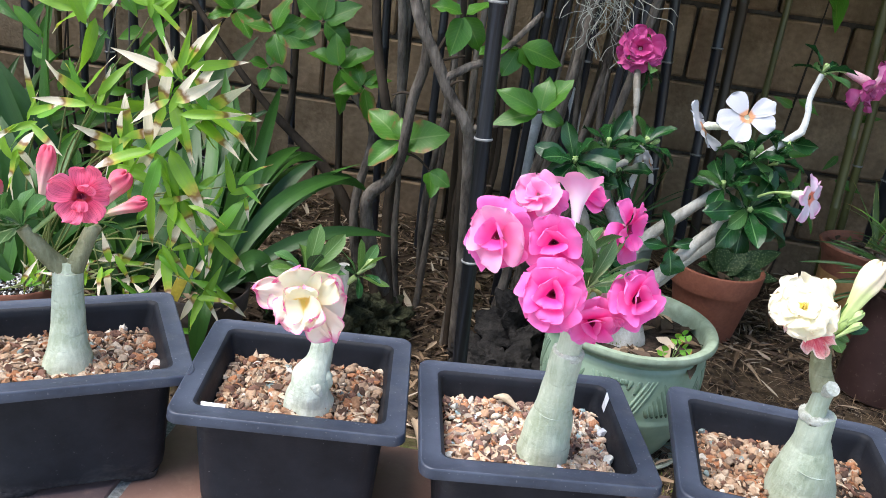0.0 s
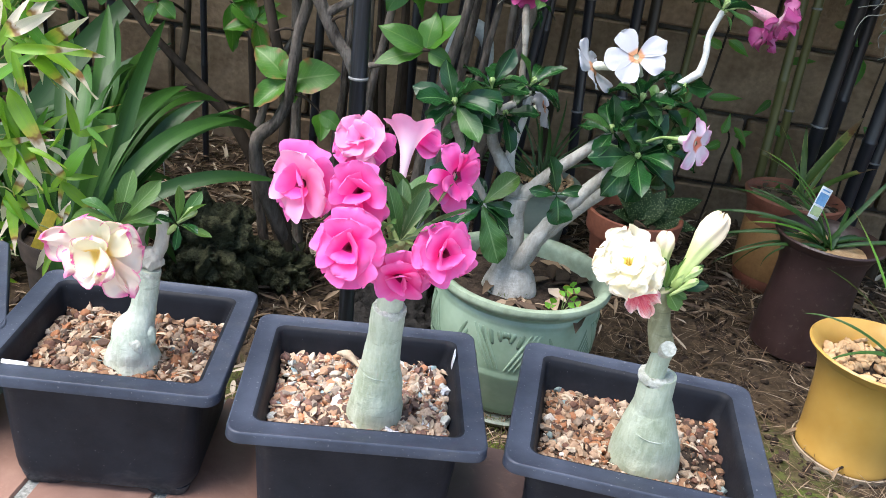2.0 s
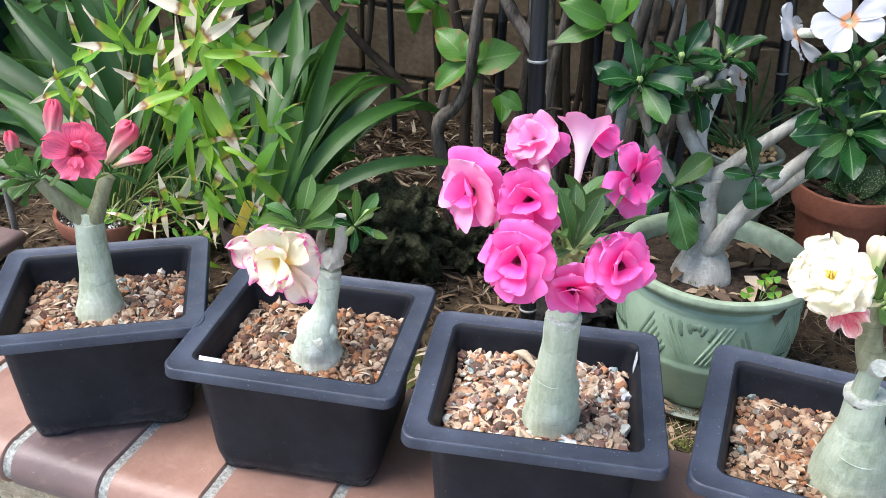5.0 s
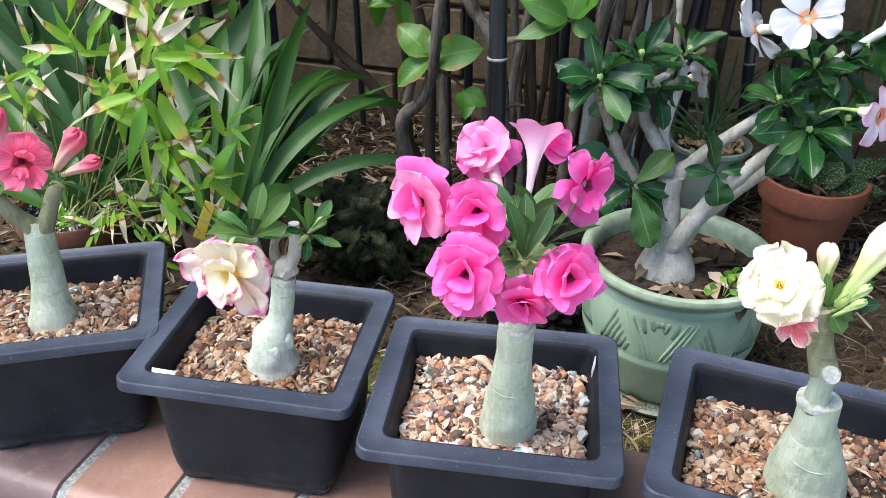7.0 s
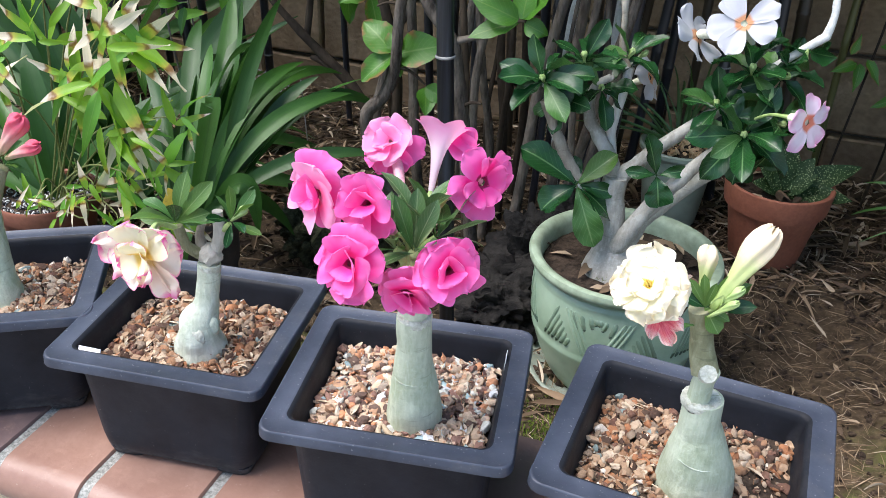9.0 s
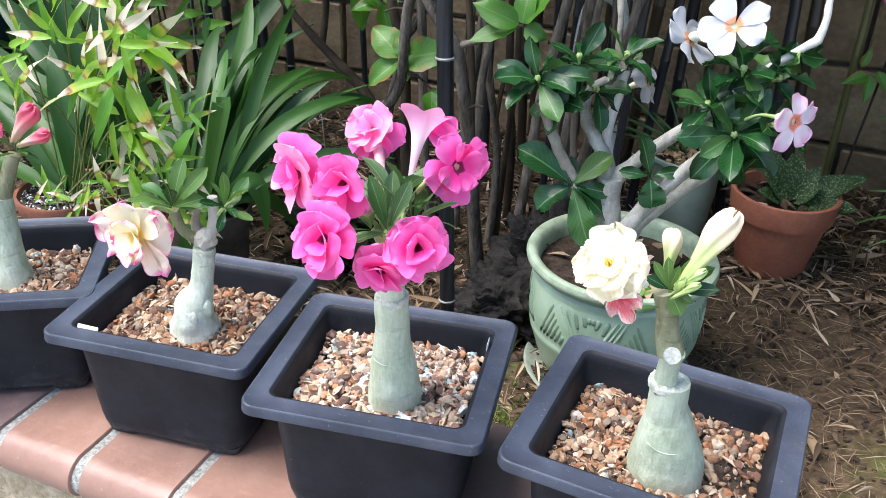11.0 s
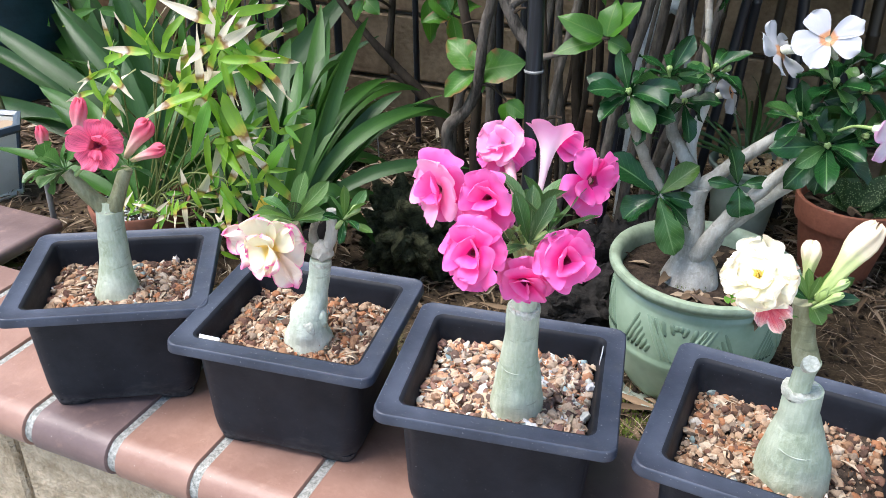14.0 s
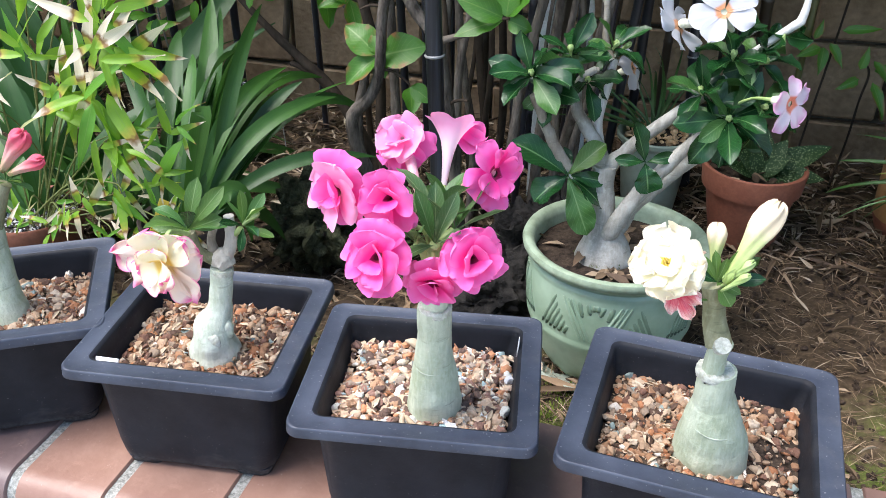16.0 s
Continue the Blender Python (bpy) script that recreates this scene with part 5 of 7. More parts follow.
bud(p, (0.444, 0.900, 0.296), (0.466, 0.900, 0.317), 0.0035, m_calyx, False)
bud(p, (0.444, 0.905, 0.298), (0.468, 0.910, 0.326), 0.0042, m_calyx, False)
for ang, near, L, W, mt in ((10, 0.2, 0.044, 0.014, m_adenium), (-58, 0.5, 0.026, 0.017, m_adenium_young), (95, 0.1, 0.030, 0.009, m_adenium_young), (60, 0.3, 0.040, 0.009, m_adenium_young), (35, 0.1, 0.045, 0.013, m_adenium_young),
                            (150, 0.3, 0.024, 0.012, m_adenium), (75, 0.4, 0.026, 0.008, m_adenium_young), (-20, 0.4, 0.024, 0.010, m_adenium_young), (120, 0.2, 0.030, 0.009, m_adenium_young)):
    one_leaf(p, tipc + Vector((0.004, 0, 0.001)), view_way(ang, near), L, W, mt, "obovate", 0.3, 0.3, NEAR + Vector((0, 0, 0.6)))
one_leaf(p, (0.437, 0.906, 0.281), view_way(175, 0.3), 0.024, 0.009, m_adenium_mid, "obovate", 0.8)

# picotee plant
p = thing("desert_rose", "knobbly pale desert rose with cream flower edged in pink", "potted plant", (-0.106, 0.918, GRIT))
limb(p, [(-0.106, 0.918, 0.076), (-0.106, 0.918, 0.094), (-0.107, 0.919, 0.112), (-0.106, 0.922, 0.130), (-0.102, 0.930, 0.146), (-0.099, 0.936, 0.170), (-0.097, 0.940, 0.200)], [0.0310, 0.0300, 0.0266, 0.0218, 0.0152, 0.0128, 0.0130], m_caudex_pale, "trunk", 26, 6, 0.13, 55)
bm = bmesh.new()
lumpy(bm, (-0.097, 0.9015, 0.122), (0.0100, 0.0050, 0.0088), 3, 0.3, 1.5, 3)
part("knot", bm, m_collar, p, "pale healed knot")
bm = bmesh.new()
lumpy(bm, (-0.0905, 0.921, 0.126), (0.0095, 0.0095, 0.013), 8, 0.25, 1.5, 3)
part("knot", bm, m_caudex_pale, p)
collar(p, (-0.097, 0.940, 0.196), (0.02, 0.03, 1), 0.0132)
bm = bmesh.new()
lumpy(bm, (-0.096, 0.943, 0.210), (0.0135, 0.0125, 0.013), 5, 0.28, 2.2, 3)
part("knot", bm, m_palestub, p, "grey knotted graft top")
limb(p, [(-0.092, 0.944, 0.210), (-0.086, 0.950, 0.232), (-0.086, 0.952, 0.264)], [0.0085, 0.0072, 0.0062], m_palestub, "stub", 12, 5, 0.2, 90)
limb(p, [(-0.104, 0.944, 0.212), (-0.110, 0.946, 0.230), (-0.104, 0.947, 0.248)], [0.0065, 0.0052, 0.0042], m_stub, "stub", 10, 5, 0.2, 90)
limb(p, [(-0.104, 0.941, 0.208), (-0.116, 0.930, 0.224), (-0.122, 0.926, 0.250)], [0.0070, 0.0062, 0.0058], m_brownstem, "branch", 12, 5, 0.15)
rosette(p, (-0.123, 0.925, 0.254), (-0.1, 0.1, 1), 7, 0.048, 0.0175, [m_adenium_young, m_adenium_mid, m_adenium], "obovate", 18, 85, 0.5, 51, 0.25)
for ang, L in ((78, 0.060), (50, 0.064), (170, 0.046), (20, 0.040)):
    one_leaf(p, (-0.122, 0.925, 0.255), view_way(ang, 0.12), L, 0.020, m_adenium_young, "obovate", 0.45, 0.25, NEAR)
limb(p, [(-0.087, 0.950, 0.236), (-0.072, 0.953, 0.250)], [0.004, 0.0035], m_calyx, "shoot", 8)
rosette(p, (-0.070, 0.953, 0.252), (0.5, -0.1, 0.8), 8, 0.044, 0.0145, [m_adenium_mid, m_adenium_young, m_adenium], "obovate", 15, 85, 0.45, 52, 0.25)
bud(p, (-0.070, 0.953, 0.254), (-0.052, 0.958, 0.272), 0.005, m_calyx, False, label="small pale green bud")
PICOTEE = [((15, 310, 262, 215), 1.26, 1.50, 0.10, 0.45, 0.22, m_picotee_blush), ((172,), 1.50, 1.00, 0.25, 0.15, 0.22, m_picotee_blush), ((85, 40), 1.10, 1.20, 0.35, 0.40, 0.22, m_picotee), ((285, 225, 160), 0.98, 1.40, 0.55, 0.60, 0.24, m_picotee_blush), ((330, 200, 80), 0.75, 1.15, 0.90, 0.50, 0.24, m_picotee)]
flower(p, (-0.098, 0.842, 0.267), (-0.12, -0.97, 0.08), 0.0335, PICOTEE, (-0.128, 0.890, 0.262), m_tube_white, None, 22, mouth=0.08, skew=0.22, frill=0.22, loose=0.20)
limb(p, [(-0.122, 0.923, 0.250), (-0.130, 0.905, 0.262), (-0.127, 0.888, 0.262)], [0.003, 0.0028, 0.0034], m_calyx, "flower_stalk", 8, 4, 0.0)

# coral plant
p = thing("desert_rose", "smooth-trunked desert rose with coral red flower and rolled buds", "potted plant", (-0.408, 0.918, GRIT))
limb(p, [(-0.408, 0.916, 0.068), (-0.408, 0.917, 0.086), (-0.4085, 0.919, 0.098), (-0.4095, 0.922, 0.116), (-0.411, 0.926, 0.140), (-0.413, 0.931, 0.180), (-0.414, 0.934, 0.203)], [0.0310, 0.0308, 0.0280, 0.0230, 0.0198, 0.0178, 0.0172], m_caudex, "trunk", 26, 6, 0.06, 42)
collar(p, (-0.414, 0.934, 0.2005), (0, 0.05, 1), 0.0172)
limb(p, [(-0.414, 0.934, 0.200), (-0.414, 0.935, 0.216)], [0.0150, 0.0110], m_caudex, "stem", 16)
limb(p, [(-0.418, 0.933, 0.205), (-0.432, 0.926, 0.222), (-0.449, 0.918, 0.246), (-0.456, 0.915, 0.258)], [0.0125, 0.0105, 0.0088, 0.0078], m_brownstem, "branch", 14, 5, 0.1)
limb(p, [(-0.408, 0.936, 0.206), (-0.400, 0.941, 0.226), (-0.391, 0.947, 0.252), (-0.386, 0.950, 0.262)], [0.0115, 0.0098, 0.0090, 0.0082], m_brownstem, "branch", 14, 5, 0.1)
limb(p, [(-0.414, 0.944, 0.208), (-0.406, 0.956, 0.224)], [0.006, 0.005], m_collar, "stub", 10)
CORAL = [((88, 18, -58, -122, 165), 1.25, 1.36, 0.24, 0.55, 0.30, m_coral), ((-95, 55), 0.60, 0.80, 0.75, 0.5, 0.30, m_coral)]
flower(p, (-0.370, 0.892, 0.318), (0.50, -0.84, 0.20), 0.0240, CORAL, (-0.395, 0.930, 0.296), m_tube_pink, m_throat, 31, mouth=0.18, skew=0.22, frill=0.16, loose=0.12)
limb(p, [(-0.449, 0.918, 0.250), (-0.42, 0.928, 0.280), (-0.396, 0.931, 0.296)], [0.003, 0.0026, 0.003], m_calyx, "flower_stalk", 8, 4, 0.0)
for b0, t0, r in (((-0.437, 0.924, 0.280), (-0.436, 0.940, 0.352), 0.0098), ((-0.482, 0.917, 0.262), (-0.490, 0.918, 0.314), 0.0078), ((-0.388, 0.953, 0.276), (-0.356, 0.968, 0.326), 0.0122), ((-0.378, 0.952, 0.274), (-0.328, 0.957, 0.299), 0.0085)):
    bud(p, b0, t0, r, m_bud_red, True, 1.4, "rolled coral bud")
rosette(p, (-0.457, 0.915, 0.260), (-0.5, -0.1, 0.9), 10, 0.050, 0.028, [m_adenium_soft, m_adenium_mid, m_adenium_mid], "paddle", 15, 100, 0.9, 61, 0.3)
rosette(p, (-0.470, 0.912, 0.258), (-0.9, -0.2, 0.3), 6, 0.042, 0.028, [m_adenium_soft, m_adenium_mid], "paddle", 30, 100, 1.0, 62, 0.3)
rosette(p, (-0.384, 0.951, 0.264), (0.5, 0.1, 0.8), 9, 0.036, 0.013, [m_adenium_mid, m_adenium_young], "obovate", 20, 90, 0.4, 63, 0.3)

# large grafted white plant in the green pot
p = thing("desert_rose", "large grey-limbed desert rose with white, blush and wine flowers", "potted plant", (0.305, 1.400, 0.02))
limb(p, [(0.306, 1.400, 0.000), (0.305, 1.400, 0.024), (0.303, 1.400, 0.045), (0.299, 1.400, 0.068), (0.294, 1.401, 0.100), (0.290, 1.402, 0.145), (0.291, 1.403, 0.180)], [0.050, 0.047, 0.039, 0.0275, 0.0220, 0.0190, 0.0180], m_greybark, "trunk", 26, 6, 0.08, 38)
GREY_LIMBS = [
    ([(0.290, 1.398, 0.120), (0.262, 1.390, 0.148), (0.231, 1.382, 0.187), (0.206, 1.380, 0.231), (0.180, 1.375, 0.290)], [0.013, 0.0115, 0.0110, 0.0100, 0.0080], m_stub),
    ([(0.290, 1.405, 0.165), (0.275, 1.415, 0.205), (0.257, 1.42, 0.229), (0.238, 1.42, 0.262), (0.240, 1.425, 0.300), (0.262, 1.43, 0.318)], [0.0165, 0.014, 0.0118, 0.0105, 0.0080, 0.0065], m_greybark),
    ([(0.279, 1.43, 0.190), (0.270, 1.44, 0.234), (0.280, 1.445, 0.300), (0.284, 1.450, 0.330)], [0.0105, 0.0095, 0.0085, 0.0080], m_whitebark),
    ([(0.284, 1.450, 0.322), (0.268, 1.462, 0.352), (0.264, 1.465, 0.40), (0.257, 1.475, 0.446), (0.258, 1.50, 0.462)], [0.0062, 0.0055, 0.0056, 0.0078, 0.0050], m_stub),
    ([(0.294, 1.405, 0.172), (0.316, 1.41, 0.200), (0.344, 1.41, 0.232), (0.408, 1.41, 0.294), (0.432, 1.40, 0.318)], [0.0145, 0.0128, 0.0115, 0.0098, 0.0080], m_greybark),
    ([(0.303, 1.388, 0.058), (0.318, 1.385, 0.092), (0.342, 1.388, 0.137), (0.388, 1.390, 0.207), (0.434, 1.390, 0.262), (0.452, 1.388, 0.290)], [0.0185, 0.0170, 0.0145, 0.0120, 0.0105, 0.0085], m_greybark),
    ([(0.319, 1.42, 0.060), (0.336, 1.428, 0.098), (0.365, 1.43, 0.135), (0.439, 1.43, 0.222), (0.458, 1.42, 0.262)], [0.016, 0.0145, 0.0125, 0.0105, 0.008], m_greybark),
    ([(0.432, 1.40, 0.316), (0.455, 1.425, 0.345), (0.490, 1.450, 0.372), (0.531, 1.471, 0.401)], [0.0070, 0.0062, 0.0066, 0.0070], m_whitebark),
    ([(0.529, 1.470, 0.398), (0.534, 1.478, 0.425), (0.534, 1.490, 0.455), (0.548, 1.510, 0.488)], [0.0074, 0.0060, 0.0058, 0.0056], m_whitebark),
]
for pts, rr, mt in GREY_LIMBS:
    limb(p, pts, [r * 0.84 for r in rr], mt, "branch", 13, 6, 0.22, 70)
GLOSS = [m_adenium, m_adenium, m_adenium, m_adenium_mid]
for c, ax, cnt, L, W, sd in (
        ((0.177, 1.372, 0.318), (-0.05, -0.70, 0.70), 12, 0.062, 0.025, 71),
        ((0.226, 1.400, 0.345), (-0.1, -0.25, 1.0), 8, 0.056, 0.024, 72),
        ((0.282, 1.430, 0.350), (0.35, -0.3, 0.85), 7, 0.058, 0.019, 73),
        ((0.250, 1.425, 0.300), (0.1, -0.6, 0.4), 7, 0.060, 0.026, 74),
        ((0.205, 1.400, 0.285), (-0.3, -0.5, 0.2), 6, 0.056, 0.024, 75),
        ((0.452, 1.368, 0.286), (0.05, -0.85, 0.45), 13, 0.068, 0.026, 76),
        ((0.414, 1.390, 0.310), (-0.35, -0.45, 0.75), 9, 0.060, 0.024, 77),
        ((0.446, 1.405, 0.358), (0.0, -0.35, 0.9), 10, 0.056, 0.027, 78),
        ((0.490, 1.390, 0.300), (0.65, -0.6, 0.35), 9, 0.060, 0.026, 79),
        ((0.458, 1.395, 0.262), (0.2, -0.6, -0.35), 7, 0.052, 0.025, 80),
        ((0.485, 1.440, 0.345), (0.5, -0.4, 0.5), 8, 0.056, 0.025, 82),
        ((0.548, 1.512, 0.492), (0.3, -0.1, 0.9), 8, 0.050, 0.015, 83),
        ((0.510, 1.450, 0.385), (-0.1, -0.4, -0.6), 5, 0.045, 0.024, 85),
        ((0.268, 1.500, 0.463), (0.7, -0.2, 0.35), 8, 0.048, 0.017, 84)):
    rosette(p, c, ax, cnt, L * 1.12, W * 1.30, GLOSS, "obovate", 24, 112, 0.75, sd, 0.36, wave=0.30)
    bud(p, Vector(c) - Vector(ax).normalized() * 0.002, Vector(c) + Vector(ax).normalized() * 0.016, 0.0045, m_calyx, False, name="growing_tip", label="pale green growing tip")
# broad low leaves
LOW = Vector((0.240, 1.372, 0.169))
limb(p, [(0.262, 1.390, 0.148), (0.254, 1.380, 0.160), LOW], [0.006, 0.005, 0.004], m_greybark, "shoot", 10)
for ang, L, W, near, bend, turn, mt in ((142, 0.100, 0.050, 0.25, 0.7, 0.3, m_adenium), (45, 0.075, 0.036, 0.15, 0.5, -0.2, m_adenium_young), (208, 0.066, 0.046, 0.45, 1.0, 0.5, m_adenium), (-70, 0.098, 0.047, 0.30, 0.6, 0.2, m_adenium_mid),
                                        (-30, 0.078, 0.040, 0.10, 0.8, -0.5, m_adenium), (-3, 0.058, 0.026, 0.1, 0.6, 0.6, m_adenium), (95, 0.045, 0.022, -0.2, 0.4, 0.0, m_adenium)):
    one_leaf(p, LOW, view_way(ang, near), L, W, mt, "obovate", bend, 0.34, NEAR + Vector((0.2 * math.sin(ang), 0, 0.7)), 0.30, turn, 10)
MIDL = Vector((0.350, 1.380, 0.202))
for ang, L, W, bend, turn in ((106, 0.064, 0.031, 0.3, 0.5), (-80, 0.046, 0.042, 0.9, 0.1), (170, 0.046, 0.020, 0.5, -0.7), (20, 0.046, 0.020, 0.6, 0.6)):
    one_leaf(p, MIDL, view_way(ang, 0.35), L, W, m_adenium, "obovate", bend, 0.32, NEAR + Vector((0, 0, 0.7)), 0.25, turn, 9)
WHITE = [(5, 1.46, 1.20, 0.12, 0.45, 0.12, m_white)]
flower(p, (0.424, 1.402, 0.422), (-0.02, -0.72, 0.55), 0.029, WHITE, (0.440, 1.425, 0.392), m_tube_white, None, 91)
flower(p, (0.369, 1.424, 0.393), (-0.74, 0.16, -0.50), 0.028, WHITE, (0.412, 1.432, 0.398), m_tube_white, None, 92)
flower(p, (0.309, 1.496, 0.304), (0.80, -0.16, 0.40), 0.0255, WHITE, (0.282, 1.500, 0.289), m_tube_white, None, 93)
limb(p, [(0.262, 1.43, 0.318), (0.268, 1.47, 0.296), (0.282, 1.500, 0.289)], [0.004, 0.0035, 0.003], m_greybark, "flower_stalk", 8)
flower(p, (0.520, 1.318, 0.334), (0.72, -0.60, 0.10), 0.0255, [(5, 1.42, 1.22, 0.15, 0.50, 0.14, m_blush)], (0.500, 1.333, 0.332), m_tube_white, None, 94, tube_r=(0.0050, 0.009))
limb(p, [(0.460, 1.372, 0.308), (0.478, 1.352, 0.325), (0.500, 1.333, 0.332)], [0.0022, 0.0018, 0.0030], m_calyx, "flower_stalk", 8)
WINE = [(6, 1.1, 1.35, 0.10, 0.5, 0.24, m_purple), (6, 0.95, 1.25, 0.5, 0.5, 0.24, m_purple), (5, 0.7, 1.0, 0.9, 0.4, 0.24, m_purple)]
flower(p, (0.254, 1.492, 0.490), (-0.05, -0.88, 0.35), 0.0310, WINE, (0.262, 1.512, 0.470), m_tube_pink, None, 95, skew=0.26, frill=0.24)
LILAC = [(6, 1.10, 0.95, 0.35, 0.5, 0.40, m_lilac), (6, 0.9, 0.8, 0.8, 0.4, 0.38, m_lilac), (4, 0.6, 0.6, 1.1, 0.3, 0.36, m_lilac)]
flower(p, (0.632, 1.535, 0.482), (0.75, -0.35, -0.50), 0.040, LILAC, (0.592, 1.535, 0.497), m_tube_pink, None, 96, tube_r=(0.005, 0.012), skew=0.2, frill=0.25)
limb(p, [(0.550, 1.512, 0.490), (0.572, 1.525, 0.498), (0.594, 1.535, 0.497)], [0.004, 0.0032, 0.004], m_calyx, "flower_stalk", 8)
bud(p, (0.290, 1.445, 0.342), (0.306, 1.430, 0.362), 0.004, m_calyx, True, name="growing_tip", label="pale yellow-green growing tip")

# ---- the bed behind ----
# scorched bamboo in its terracotta pot
p = thing("potted_bamboo", "dwarf bamboo with bright green leaves scorched white at tips", "bamboo", RP + Vector((0, 0, 0.10)))
g = random.Random(11)
WHORLS = [
    ((-0.511, 1.18, 0.342), (92, 112, 135, 62, 48, 185), 0.072), ((-0.460, 1.18, 0.300), (158, 182, 205, 240, 95, 255, 268), 0.078),
    ((-0.399, 1.18, 0.362), (95, 120, 268, 285, 250, 60, 200), 0.075), ((-0.366, 1.17, 0.366), (58, 36, 22, -24, -62, -75, -10), 0.092),
    ((-0.410, 1.17, 0.292), (-92, -78, -105, -50, -60, 200), 0.092), ((-0.399, 1.17, 0.232), (-85, -60, -40, -52, 10, 150), 0.074),
    ((-0.396, 1.17, 0.149), (-70, -95, -45, -120, 10), 0.066), ((-0.545, 1.19, 0.063), (95, 70, 215, 150, 20), 0.040), ((-0.617, 1.19, 0.051), (95, 115, 60, 175, 205), 0.040),
    ((-0.485, 1.19, 0.105), (70, 110, 205, -60, 5), 0.052), ((-0.363, 1.17, 0.236), (10, -30, 45, -75), 0.066), ((-0.374, 1.18, 0.410), (85, 45, 120, 25, 150), 0.085),
    ((-0.330, 1.18, 0.178), (-40, -75, 15, -100), 0.062), ((-0.601, 1.18, 0.309), (75, 200, 110, 215, 30), 0.062), ((-0.650, 1.20, 0.240), (60, 120, 190, 250), 0.060), ((-0.350, 1.20, 0.075), (60, -50, -100, 10), 0.060),
    ((-0.455, 1.20, 0.045), (80, 140, 30), 0.045), ((-0.440, 1.22, 0.480), (80, 110, 50, 150, 20), 0.085), ((-0.535, 1.22, 0.455), (80, 110, 60, 160, 190), 0.080), ((-0.300, 1.19, 0.250), (-30, 20, -70), 0.050)]
for k, (at, angles, L) in enumerate(WHORLS):
    at = Vector(at)
    foot = RP + Vector((g.uniform(0.0, 0.085), g.uniform(-0.06, 0.05), 0.10))
    mid = foot.lerp(at, 0.55) + Vector((-0.02, 0.03, 0.05 * at.z + 0.02))
    limb(p, [foot, mid, at.lerp(mid, 0.25) + Vector((0, 0.008, 0.004)), at], [0.0018, 0.0015, 0.0011, 0.0008], m_bamboo_stem, "stem", 7, 5, 0.0)
    for a in (*angles, *(g.uniform(-140, 140) for _ in range(3))):
        n_, near = g.uniform(0.7, 1.3), g.uniform(-0.25, 0.45)
        green = g.random() < 0.16
        one_leaf(p, at + Vector((g.uniform(-0.012, 0.012), g.uniform(-0.03, 0.02), g.uniform(-0.014, 0.014))), view_way(a + g.uniform(-12, 12), near), L * n_, L * n_ * g.uniform(0.14, 0.25), m_bamboo_green if green else m_bamboo_leaf, "lance", g.uniform(0.0, 0.8), g.uniform(0.08, 0.45), NEAR + Vector((g.uniform(-0.7, 0.7), 0, g.uniform(-0.2, 0.9))), 0.20, g.uniform(-1.3, 1.3), 9)

for k in range(20):
    b = Vector((g.uniform(-0.62, -0.34), g.uniform(1.20, 1.34), g.uniform(-0.06, 0.12)))
    L = g.uniform(0.03, 0.06)
    one_leaf(p, b, view_way(g.uniform(0, 360), g.uniform(-0.2, 0.5)), L, L * 0.24, m_bamboo_leaf if k % 2 else m_bamboo_green, "lance", 0.3, 0.2, NEAR, 0.1)
for k in range(5):
    x, y = g.uniform(-0.62, -0.36), g.uniform(1.22, 1.32)
    limb(p, [RP + Vector((g.uniform(-0.04, 0.06), g.uniform(-0.06, 0.04), 0.09)), Vector((x, y, g.uniform(0.0, 0.06))), Vector((x + g.uniform(-0.03, 0.03), y, g.uniform(0.08, 0.16)))], [0.0016, 0.0014, 0.0009], m_bamboo_stem, "stem", 6, 4, 0.0)

# clump of dark strap leaves in the nursery pot
def strap_clump(name, label, base, leaves, materials, seed, category="plant", spread=0.03, shape="strap", fold=0.35):
    """leaves: (view angle, forward lean, length, width, droop)."""
    q = thing(name, label, category, base)
    gg = random.Random(seed)
    for ang, near, L, W, bend in leaves:
        b = Vector(base) + Vector((gg.uniform(-spread, spread), gg.uniform(-spread, spread), 0))
        way = view_way(ang, near)
        side = NEAR * gg.uniform(0.3, 1.0) + RIGHT * (gg.uniform(-0.5, 0.5) - 1.1 * math.cos(radians(ang))) + Vector((0, 0, 0.4))
        one_leaf(q, b, way, L, W, materials[gg.randrange(len(materials))], shape, bend + gg.uniform(0.05, 0.35), fold * gg.uniform(0.6, 1.2), side, 0.10, gg.uniform(-0.9, 0.9), 12)
    return q


g = random.Random(23)
STRAP = thing("strap_plant", "clump of dark green strap leaves in a dark clay pot", "plant", KP + Vector((0, 0, 0.150)))


